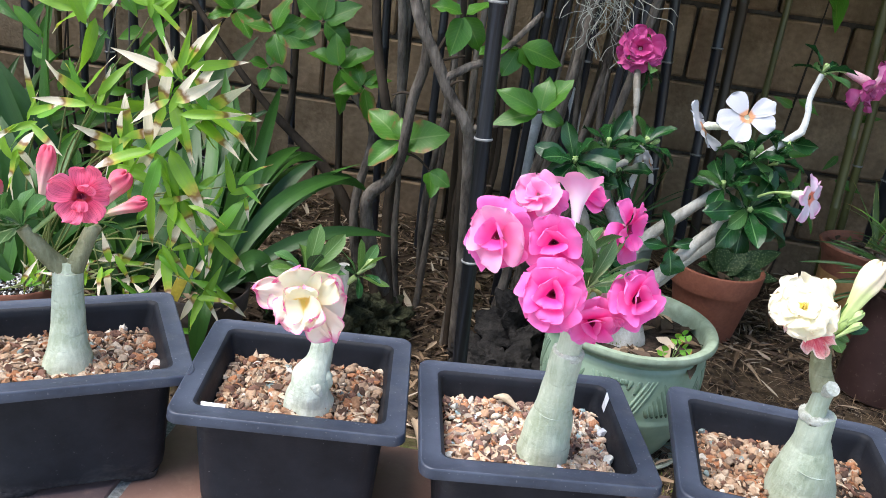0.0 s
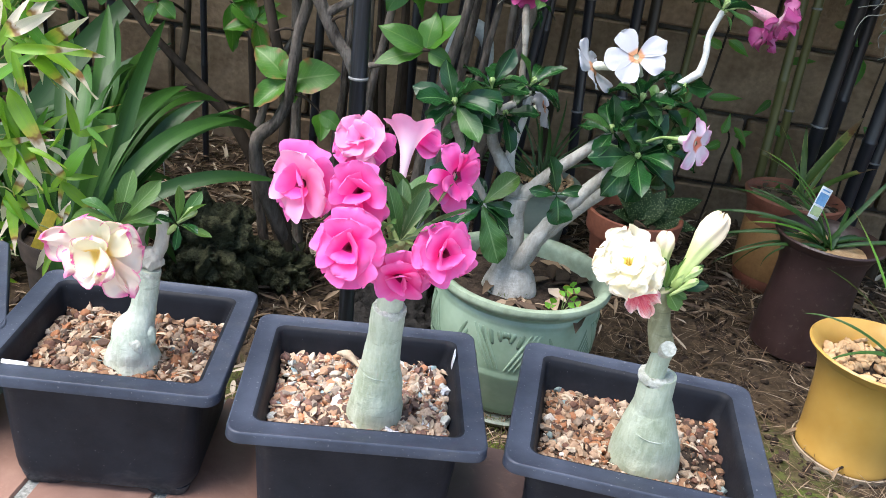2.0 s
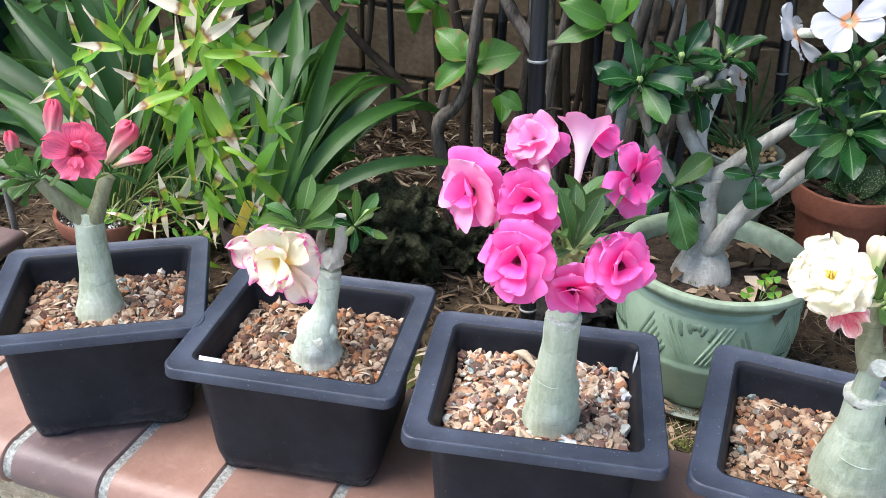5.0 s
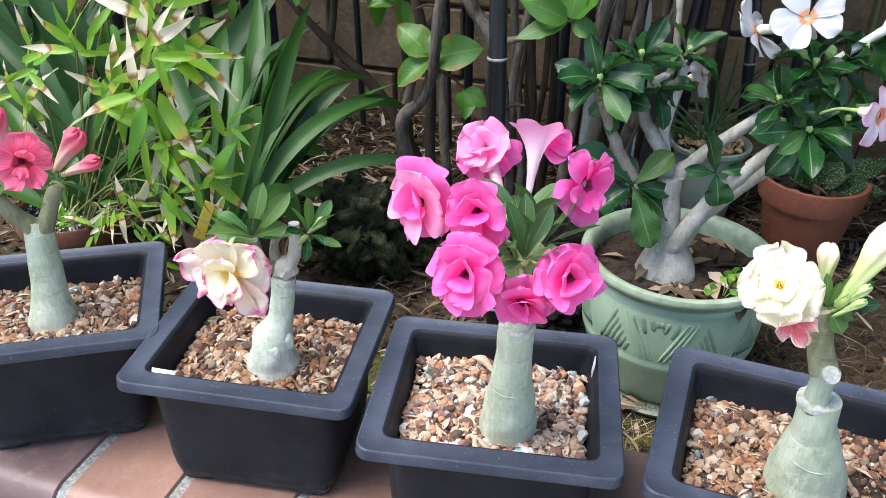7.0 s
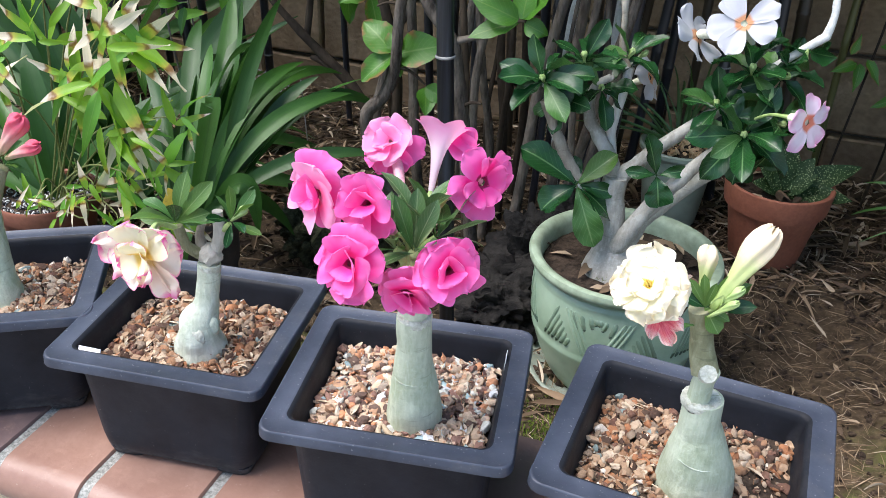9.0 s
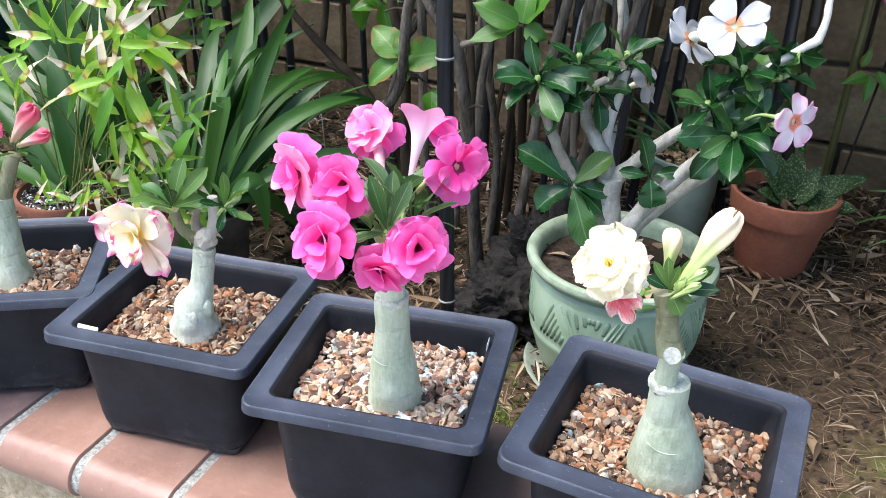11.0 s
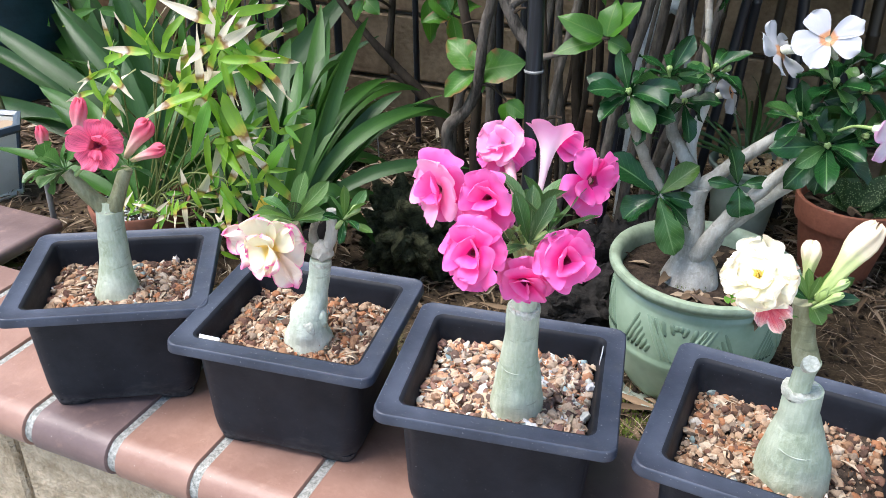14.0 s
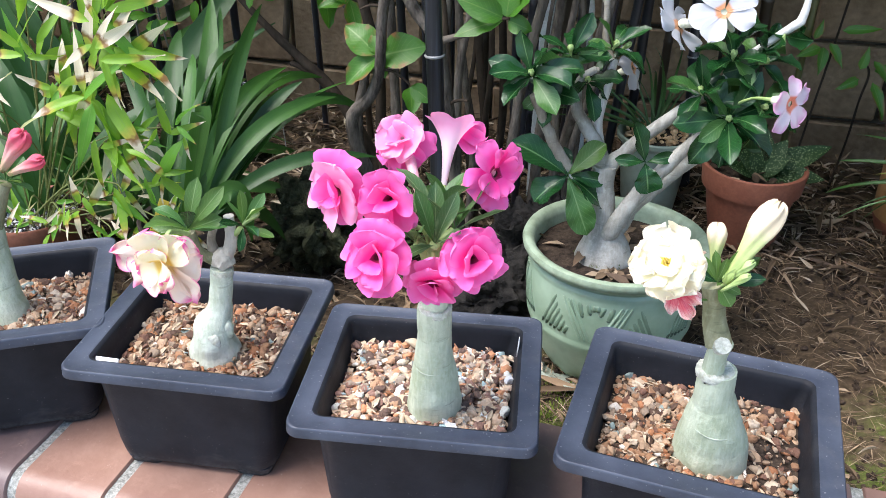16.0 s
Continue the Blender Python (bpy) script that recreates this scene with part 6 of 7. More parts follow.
def arched_leaf(parent, base, bow, tip, width, material, face, fold=0.3, twist=0.0, n=14):
    """A strap leaf that leaves its base towards bow and bends over to its tip."""
    base, bow, tip = Vector(base), Vector(bow), Vector(tip)
    bm = bmesh.new()
    uvl = bm.loops.layers.uv.verify()
    rows = []
    for i in range(n + 1):
        v = i / n
        at = base.lerp(bow, v).lerp(bow.lerp(tip, v), v)
        d = (bow - base).lerp(tip - bow, v).normalized()
        u = Vector(face) - d * d.dot(Vector(face))
        u = Matrix.Rotation(twist * v, 3, d) @ u.normalized()
        side = d.cross(u)
        w = width * 0.38 * min(1.0, 0.5 + 1.3 * v) * max(0.02, 1 - max(0.0, (v - 0.50) / 0.50) ** 1.9) ** 0.85
        f = fold * (1.2 - 0.7 * v)
        rows.append([bm.verts.new(at + side * (w * a * math.cos(f)) + u * (w * math.sin(f) * abs(a) ** 1.5 + 0.06 * w * a * noise.noise((v * 4, a, base.x * 90)))) for a in (-1, -0.5, 0, 0.5, 1)])
    for i in range(n):
        for k in range(4):
            fc = bm.faces.new((rows[i][k], rows[i][k + 1], rows[i + 1][k + 1], rows[i + 1][k]))
            for lp, uv in zip(fc.loops, ((i / n, k / 4), (i / n, (k + 1) / 4), ((i + 1) / n, (k + 1) / 4), ((i + 1) / n, k / 4))):
                lp[uvl].uv = uv
    return part("leaf", bm, material, parent)


FACING = Vector((0.15, -1.0, 0.45))
for base, bow, tip, w, mt in (
        ((-0.409, 1.353, 0.000), (-0.431, 1.509, 0.194), (-0.500, 1.660, 0.318), 0.053, m_strap_light), ((-0.399, 1.339, 0.000), (-0.412, 1.538, 0.231), (-0.455, 1.710, 0.230), 0.050, m_strap_light),
        ((-0.412, 1.332, 0.000), (-0.498, 1.483, 0.247), (-0.539, 1.600, 0.260), 0.046, m_strap), ((-0.406, 1.346, 0.000), (-0.414, 1.520, 0.228), (-0.484, 1.660, 0.293), 0.050, m_strap),
        ((-0.399, 1.310, 0.000), (-0.291, 1.307, 0.345), (-0.364, 1.333, 0.160), 0.046, m_strap_light), ((-0.381, 1.318, 0.000), (-0.336, 1.440, 0.190), (-0.220, 1.579, 0.170), 0.042, m_strap_light),
        ((-0.392, 1.353, 0.000), (-0.372, 1.515, 0.256), (-0.305, 1.713, 0.153), 0.038, m_strap_light), ((-0.378, 1.320, 0.000), (-0.270, 1.400, 0.150), (-0.120, 1.520, 0.088), 0.036, m_strap),
        ((-0.378, 1.366, 0.000), (-0.275, 1.521, 0.255), (-0.192, 1.647, 0.121), 0.041, m_strap), ((-0.385, 1.310, 0.000), (-0.314, 1.378, 0.103), (-0.281, 1.450, -0.074), 0.040, m_strap),
        ((-0.448, 1.339, 0.000), (-0.538, 1.471, 0.212), (-0.686, 1.580, 0.212), 0.045, m_strap), ((-0.441, 1.310, 0.000), (-0.504, 1.386, 0.183), (-0.636, 1.450, 0.113), 0.046, m_strap),
        ((-0.390, 1.320, 0.000), (-0.370, 1.235, 0.075), (-0.375, 1.225, -0.080), 0.050, m_strap_light), ((-0.380, 1.340, 0.000), (-0.300, 1.365, 0.150), (-0.300, 1.360, -0.030), 0.050, m_strap_light)):
    arched_leaf(STRAP, base, bow, tip, w, mt, FACING, 0.32, g.uniform(-0.5, 0.5))
for k in range(24):
    bx, by = g.uniform(-0.455, -0.365), g.uniform(1.30, 1.38)
    out, z = (bx + 0.425) * g.uniform(0.6, 2.4), g.uniform(0.10, 0.27)
    fall = g.uniform(-0.06, 0.06)
    arched_leaf(STRAP, (bx, by, 0.0), (bx + out * 0.5, by + g.uniform(0.06, 0.16), z), (bx + out * 1.6 - 0.04 + g.uniform(-0.04, 0.04), by + g.uniform(0.16, 0.34), z + fall), g.uniform(0.034, 0.050), m_strap if k % 4 else m_strap_light,
                FACING + Vector((g.uniform(-1.1, 1.1), 0, 0)), g.uniform(0.2, 0.45), g.uniform(-0.8, 0.8))
bm = bmesh.new()
box(bm, (0.018, 0.0012, 0.075), (0, 0, 0), None, 0.0004, 1)
bm.transform(pose(-0.425, 1.282, 0.035, -8, 22, 12))
solo("plant_label", bm, m_tag_yellow, "yellow plastic plant label stuck in dark soil", "label")

# broad arching leaves at the west end
leaves = []
for k in range(17):
    leaves.append((g.uniform(15, 165), g.uniform(-0.4, 0.5), g.uniform(0.38, 0.64), g.uniform(0.040, 0.058), g.uniform(0.2, 1.2)))
leaves += [(152, 0.35, 0.62, 0.056, 0.55), (140, 0.2, 0.70, 0.055, 0.5), (75, 0.0, 0.66, 0.058, 0.3), (100, 0.1, 0.62, 0.056, 0.25), (60, 0.1, 0.64, 0.056, 0.4)]
strap_clump("lily_clump", "large clump of broad arching green lily leaves in soil", (-0.86, 1.66, -0.14), leaves, [m_strap, m_strap, m_strap_light], 6, spread=0.09)
leaves = [(g.uniform(70, 150), g.uniform(-0.3, 0.3), g.uniform(0.24, 0.38), g.uniform(0.036, 0.050), g.uniform(0.2, 0.9)) for k in range(7)] + [(52, 0.1, 0.40, 0.05, 0.5), (40, 0.2, 0.36, 0.05, 0.9)]
strap_clump("lily_clump", "fan of broad green leaves rising beside the bamboo", RP + Vector((-0.01, 0.02, 0.092)), leaves, [m_strap, m_strap, m_strap_light], 16, spread=0.03)
leaves = [(g.uniform(30, 150), g.uniform(-0.3, 0.4), g.uniform(0.35, 0.6), g.uniform(0.035, 0.050), g.uniform(0.2, 1.0)) for k in range(20)]
strap_clump("lily_clump", "clump of arching green lily leaves against the wall", (-1.30, 1.98, -0.14), leaves, [m_strap, m_strap_light], 7, spread=0.09)
leaves = [(g.uniform(40, 150), g.uniform(-0.2, 0.5), g.uniform(0.16, 0.30), g.uniform(0.014, 0.024), g.uniform(0.3, 1.2)) for k in range(22)]
strap_clump("strap_plant", "low clump of narrow green leaves behind the bamboo", (-0.62, 1.50, -0.13), leaves, [m_strap, m_strap_light], 8, spread=0.06)


# black bamboo culms
def culm(pts, r, material, label, step=0.19, first=0.1, ring=True, group="bamboo culms along the wall"):
    """A jointed cane with a pale waxy ring under each node."""
    a, b = Vector(pts[0]), Vector(pts[-1])
    q = thing("bamboo_culm", label, "bamboo", a, group=group)
    L = (b - a).length
    ax = (b - a).normalized()
    ts = [0.0]
    s = first
    while s < L:
        ts.append(s)
        s += step * (rnd.uniform(0.85, 1.15) if group else 1.0)
    ts.append(L)
    prof = []
    for t0, t1 in zip(ts, ts[1:]):
        prof += [(r * 1.10, t0), (r * 1.0, t0 + 0.006), (r * 0.97, (t0 + t1) / 2), (r * 1.0, t1 - 0.006), (r * 1.12, t1 - 0.001)]
    bm = bmesh.new()
    lathe(bm, prof, 14 if r > 0.008 else 9)
    bm.transform(Matrix.Translation(a) @ ax.to_track_quat("Z", "Y").to_matrix().to_4x4())
    part("cane", bm, material, q)
    if ring:
        for t0 in ts[1:-1]:
            bm = bmesh.new()
            lathe(bm, [(r * 1.06, 0), (r * 1.19, 0.0015), (r * 1.19, 0.0035), (r * 1.06, 0.005)], 14 if r > 0.008 else 9)
            bm.transform(Matrix.Translation(a + ax * (t0 - 0.003)) @ ax.to_track_quat("Z", "Y").to_matrix().to_4x4())
            part("node_ring", bm, m_node_ring, q, "pale waxy node ring")
    return q


culm([(0.050, 1.374, -0.19), (0.0095, 1.374, 0.86)], 0.0128, m_cane, "thick black bamboo cane with pale node rings", 0.209, 0.106, True, "")
g = random.Random(31)
for xb, yb, xt, zt, r, kind in (
        (-0.253, 2.10, -0.300, 1.2, 0.010, 0), (-0.486, 2.12, -0.520, 1.2, 0.008, 0), (-0.345, 2.08, -0.420, 1.2, 0.009, 1), (-0.230, 2.18, -0.240, 1.2, 0.011, 0), (-0.80, 2.15, -0.84, 1.2, 0.012, 0), (-0.885, 2.12, -0.95, 1.2, 0.011, 0),
        (-0.86, 2.20, -0.90, 1.2, 0.009, 1), (-0.97, 2.15, -1.06, 1.2, 0.013, 0), (-1.20, 2.15, -1.25, 1.2, 0.016, 0), (-1.10, 2.22, -1.12, 1.2, 0.010, 0), (-0.76, 2.2, -0.80, 1.2, 0.011, 0), (-1.42, 2.1, -1.45, 1.2, 0.013, 0), (-1.62, 2.2, -1.6, 1.2, 0.013, 1),
        (0.43, 2.06, 0.32, 1.2, 0.012, 0), (0.51, 2.08, 0.46, 1.2, 0.012, 0), (0.55, 2.12, 0.50, 1.2, 0.013, 1), (0.63, 2.14, 0.62, 1.2, 0.008, 2), (0.855, 2.08, 0.80, 1.2, 0.011, 2), (0.89, 2.12, 0.84, 1.2, 0.010, 2), (0.93, 2.06, 0.92, 1.2, 0.016, 0),
        (0.98, 2.12, 0.98, 1.2, 0.014, 0), (1.03, 2.04, 1.06, 1.2, 0.015, 0), (1.09, 2.12, 1.12, 1.2, 0.013, 0), (1.16, 2.08, 1.20, 1.2, 0.014, 1), (1.25, 2.15, 1.30, 1.2, 0.013, 0),
        (0.10, 1.92, 0.17, 1.2, 0.011, 0), (0.14, 1.98, 0.25, 1.2, 0.012, 0), (0.17, 1.85, 0.22, 1.2, 0.010, 0), (0.20, 2.02, 0.30, 1.2, 0.012, 1), (0.06, 2.02, 0.09, 1.2, 0.011, 0), (0.24, 1.95, 0.36, 1.2, 0.010, 0), (0.12, 2.10, 0.13, 1.2, 0.012, 1),
        (0.02, 2.08, -0.01, 1.2, 0.011, 0), (-0.06, 2.12, -0.10, 1.2, 0.011, 1), (0.28, 2.08, 0.33, 1.2, 0.011, 0), (0.34, 2.14, 0.36, 1.2, 0.010, 1), (-0.13, 2.04, -0.14, 1.2, 0.010, 0), (0.08, 1.80, 0.12, 1.2, 0.008, 0), (0.22, 1.76, 0.30, 1.2, 0.008, 0)):
    culm([(xb, yb, -0.17), (xt, yb + g.uniform(-0.04, 0.05), zt)], r, (m_culm, m_culm_brown, m_culm_olive)[kind], ("black bamboo cane with pale rings against the wall", "brown bamboo cane against the block wall", "thin olive green bamboo cane against the wall")[kind], g.uniform(0.17, 0.27), g.uniform(0.08, 0.2), g.random() < 0.25)

# many-stemmed shrub
p = thing("shrub", "many-stemmed grey shrub with oval green leaves browned at edges", "shrub", (-0.03, 1.72, -0.14))
g = random.Random(37)
STEMS = [
    ([(-0.150, 1.70, -0.16), (-0.215, 1.745, -0.02), (-0.300, 1.75, 0.115), (-0.382, 1.75, 0.187), (-0.471, 1.75, 0.269), (-0.559, 1.75, 0.371), (-0.66, 1.76, 0.50)], [0.020, 0.017, 0.015, 0.012, 0.009, 0.008, 0.007], m_stem_brown),
    ([(-0.30, 1.75, 0.118), (-0.355, 1.755, 0.150), (-0.395, 1.76, 0.160)], [0.012, 0.010, 0.006], m_stem_brown),
    ([(-0.402, 1.76, 0.205), (-0.395, 1.77, 0.300), (-0.400, 1.78, 0.42), (-0.41, 1.80, 0.70)], [0.009, 0.009, 0.009, 0.008], m_stem_brown),
    ([(-0.10, 1.66, -0.16), (-0.160, 1.58, 0.02), (-0.178, 1.55, 0.138), (-0.140, 1.55, 0.190), (-0.122, 1.55, 0.242), (-0.114, 1.55, 0.337), (-0.098, 1.55, 0.420), (-0.115, 1.56, 0.55), (-0.10, 1.58, 0.8)], [0.019, 0.017, 0.016, 0.0135, 0.0125, 0.012, 0.012, 0.011, 0.009], m_shrubbark),
    ([(0.020, 1.60, -0.16), (0.012, 1.55, 0.10), (0.000, 1.52, 0.27), (-0.010, 1.50, 0.325), (-0.039, 1.50, 0.360), (-0.077, 1.50, 0.430), (-0.121, 1.50, 0.520), (-0.16, 1.52, 0.75)], [0.017, 0.015, 0.014, 0.0135, 0.0135, 0.013, 0.013, 0.010], m_shrubbark),
    ([(-0.055, 1.50, 0.395), (-0.020, 1.51, 0.418), (0.028, 1.52, 0.445), (0.09, 1.54, 0.52)], [0.010, 0.009, 0.008, 0.006], m_shrubbark),
    ([(-0.005, 1.51, 0.312), (0.050, 1.49, 0.335), (0.085, 1.48, 0.352)], [0.0075, 0.006, 0.0045], m_shrubbark),
    ([(-0.20, 1.72, -0.16), (-0.235, 1.72, 0.05), (-0.215, 1.74, 0.22), (-0.27, 1.76, 0.30), (-0.33, 1.78, 0.42), (-0.36, 1.8, 0.7)], [0.014, 0.012, 0.011, 0.011, 0.009, 0.008], m_shrubbark),
    ([(-0.212, 1.74, 0.23), (-0.165, 1.74, 0.32), (-0.17, 1.75, 0.5), (-0.15, 1.76, 0.8)], [0.010, 0.009, 0.008, 0.007], m_shrubbark),
]
for k in range(18):
    xb, yb = g.uniform(-0.18, 0.20), g.uniform(1.56, 1.86)
    lean = (xb - 0.0) * g.uniform(0.3, 1.3) + g.uniform(-0.08, 0.10)
    r = g.uniform(0.0050, 0.0130)
    zs = [-0.17, 0.05, 0.22, 0.42, 0.68, 0.95]
    STEMS.append(([(xb + lean * ((z + 0.17) / 1.1) + g.uniform(-0.014, 0.014), yb + g.uniform(-0.02, 0.03), z) for z in zs], [r * 1.25, r * 1.05, r, r * 0.9, r * 0.8, r * 0.6], m_shrubbark if k % 5 < 3 else m_stem_brown))
for pts, rr, mt in STEMS:
    limb(p, pts, [r * 0.78 for r in rr], mt, "stem", 11, 6, 0.16, 40)
for at, to in (((-0.116, 1.55, 0.350), (-0.150, 1.54, 0.345)), ((-0.10, 1.55, 0.40), (-0.03, 1.55, 0.43)), ((-0.05, 1.50, 0.38), (-0.02, 1.48, 0.40)), ((0.01, 1.53, 0.20), (0.05, 1.50, 0.22)), ((0.085, 1.48, 0.352), (0.118, 1.478, 0.368))):
    limb(p, [at, Vector(at).lerp(Vector(to), 0.5) + Vector((0, 0, 0.004)), to], [0.0032, 0.0026, 0.0018], m_stem_brown, "twig", 7, 3, 0.2)
# named leaf sprays
SPRAYS = [((-0.129, 1.565, 0.258), ((14, 0.092, 0.068), (134, 0.080, 0.056), (214, 0.076, 0.052), (100, 0.045, 0.034), (-70, 0.034, 0.028)), m_shrubleaf),
          ((0.112, 1.48, 0.366), ((158, 0.086, 0.044), (196, 0.090, 0.040), (48, 0.084, 0.056), (84, 0.062, 0.046), (-30, 0.040, 0.03)), m_shrubleaf_plain),
          ((-0.285, 1.70, 0.350), ((-78, 0.095, 0.044), (100, 0.055, 0.04), (30, 0.075, 0.040), (150, 0.07, 0.04), (-40, 0.06, 0.036), (60, 0.06, 0.04)), m_shrubleaf_plain),
          ((-0.500, 1.70, 0.430), ((40, 0.075, 0.046), (100, 0.06, 0.04), (-20, 0.07, 0.046), (200, 0.06, 0.04), (150, 0.06, 0.04), (-60, 0.06, 0.04)), m_shrubleaf),
          ((-0.420, 1.70, 0.400), ((-15, 0.080, 0.050), (70, 0.07, 0.046), (160, 0.06, 0.04), (-80, 0.055, 0.04), (30, 0.06, 0.04)), m_shrubleaf),
          ((-0.425, 1.70, 0.330), ((-30, 0.05, 0.038), (160, 0.045, 0.036), (240, 0.045, 0.034), (80, 0.04, 0.03)), m_shrubleaf_plain),
          ((-0.235, 1.70, 0.320), ((60, 0.06, 0.034), (20, 0.055, 0.032), (120, 0.06, 0.034), (-70, 0.06, 0.036), (200, 0.06, 0.034)), m_shrubleaf),
          ((-0.330, 1.72, 0.430), ((85, 0.06, 0.04), (140, 0.06, 0.04), (30, 0.07, 0.045), (-40, 0.06, 0.04), (210, 0.06, 0.04)), m_shrubleaf_plain),
          ((-0.070, 1.56, 0.215), ((-85, 0.045, 0.032), (-40, 0.04, 0.028)), m_shrubleaf_plain),
          ((-0.04, 1.52, 0.50), ((-60, 0.06, 0.04), (-110, 0.06, 0.04), (20, 0.06, 0.04), (160, 0.06, 0.04)), m_shrubleaf_plain),
          ((0.06, 1.55, 0.46), ((-60, 0.07, 0.045), (-10, 0.07, 0.045), (200, 0.07, 0.045), (-120, 0.06, 0.04)), m_shrubleaf_plain)]
for at, lv, mt in SPRAYS:
    at = Vector(at)
    near_stem = min((Vector(q) for pts, _, _ in STEMS[:9] for q in pts), key=lambda v: (v - at).length)
    limb(p, [near_stem, near_stem.lerp(at, 0.5) + Vector((0, 0, 0.008)), at], [0.0032, 0.0026, 0.0018], m_stem_brown, "twig", 7, 4, 0.1)
    for ang, L, W in lv:
        k = g.uniform(0.85, 1.18)
        one_leaf(p, at + view_way(ang) * 0.004, view_way(ang + g.uniform(-9, 9), g.uniform(-0.1, 0.5)), L * k, W * k, mt, "ovate", g.uniform(0.2, 0.9), g.uniform(0.12, 0.38), NEAR * g.uniform(0.6, 1.0) + Vector((g.uniform(-0.6, 0.6), g.uniform(-0.2, 0.2), g.uniform(0.1, 1.0))), 0.24, g.uniform(-0.4, 0.4))
# unseen upper crown, added over and above the bed to shade it
for k in range(300):
    x, y, z = g.gauss(0.10, 0.62), g.uniform(1.60, 2.2), g.uniform(0.66, 1.25)
    a = g.uniform(0, 360)
    one_leaf(p, (x, y, z), view_way(a, g.uniform(-0.6, 0.6)), g.uniform(0.09, 0.14), g.uniform(0.05, 0.08), m_shrubleaf_plain, "ovate", 0.4, 0.2, (g.uniform(-0.6, 0.6), g.uniform(-0.6, 0.6), 1), 0.1, 0.0, 5)

# unseen bamboo foliage overhead, added to shade the wall and the bed
bm = bmesh.new()
for k in range(5500):
    leaf(bm, (g.uniform(-1.9, 0.1) if k % 6 == 0 else g.gauss(0.85, 0.48), min(2.31, g.gauss(1.90, 0.24)), g.uniform(0.74, 1.30)), view_way(g.uniform(-170, 10), g.uniform(-0.3, 0.6)), (g.uniform(-0.5, 0.5), g.uniform(-0.5, 0.5), 1), g.uniform(0.09, 0.15), g.uniform(0.014, 0.022), "lance", 0.5, 0.2, 4)
solo("bamboo_foliage", bm, m_bamboo_green, "unseen narrow bamboo leaves added above the bed to shade it", "bamboo leaves", kind="stuff")

# stray foliage by the wall
p = thing("vine", "straggling green vine with small leaves against the wall", "vine", (0.75, 2.10, -0.15))
for k in range(14):
    x, z = g.uniform(0.82, 1.14), g.uniform(0.02, 0.5)
    one_leaf(p, (x, 2.12 + g.uniform(-0.06, 0.06), z), view_way(g.uniform(-160, 20), g.uniform(0, 0.5)), g.uniform(0.04, 0.07), g.uniform(0.016, 0.026), m_shrubleaf_plain, "lance", 0.4, 0.2, NEAR, 0.1)
for x, z, ang, L, W in ((0.655, 0.190, 200, 0.055, 0.026), (0.672, 0.200, -60, 0.060, 0.022), (0.745, 0.130, 205, 0.055, 0.024), (0.742, 0.150, 75, 0.050, 0.022), (0.765, 0.170, -55, 0.060, 0.022), (0.772, 0.125, -70, 0.085, 0.024),
                        (0.640, 0.205, 70, 0.045, 0.020), (0.690, 0.228, 5, 0.080, 0.020), (0.662, 0.190, -100, 0.060, 0.026), (0.770, 0.150, 15, 0.045, 0.018), (0.700, 0.360, -35, 0.060, 0.024), (0.690, 0.340, 160, 0.055, 0.022)):
    one_leaf(p, (x, 2.11, z), view_way(ang, 0.3), L, W, m_shrubleaf, "lance", 0.5, 0.25, NEAR + Vector((0, 0, g.uniform(-0.2, 0.6))), 0.2, g.uniform(-0.5, 0.5))
for pts in (((0.655, 2.13, -0.15), (0.663, 2.12, -0.018), (0.682, 2.12, 0.19), (0.698, 2.12, 0.40), (0.71, 2.12, 0.6)), ((0.745, 2.14, -0.15), (0.754, 2.12, -0.014), (0.758, 2.12, 0.081), (0.763, 2.12, 0.14), (0.743, 2.12, 0.172)),
            ((0.96, 2.14, -0.15), (0.97, 2.13, 0.15), (1.00, 2.12, 0.52)), ((1.06, 2.14, -0.15), (1.04, 2.13, 0.15), (1.05, 2.12, 0.52))):
    limb(p, pts, [0.0028] + [0.0024] * (len(pts) - 2) + [0.0016], m_stem_brown, "stem", 6)
p = thing("vine", "leafy green vine climbing dark canes against the wall", "vine", (-1.0, 2.0, -0.15))
for k in range(90):
    x, z = g.uniform(-1.75, -0.72), g.uniform(-0.02, 0.52)
    one_leaf(p, (x, 2.0 + g.uniform(-0.1, 0.1), z), view_way(g.uniform(-160, 100), g.uniform(0, 0.5)), g.uniform(0.06, 0.11), g.uniform(0.022, 0.034), m_shrubleaf_plain if k % 3 else m_bamboo_green, "lance", 0.5, 0.2, NEAR, 0.1)
for k in range(10):
    x = g.uniform(-1.6, -0.75)
    limb(p, [(x, 2.05, -0.15), (x + g.uniform(-0.05, 0.05), 2.02, 0.15), (x + g.uniform(-0.1, 0.1), 2.0, 0.5)], [0.003, 0.0025, 0.0016], m_palewood if k % 3 == 0 else m_stem_brown, "stem", 6)

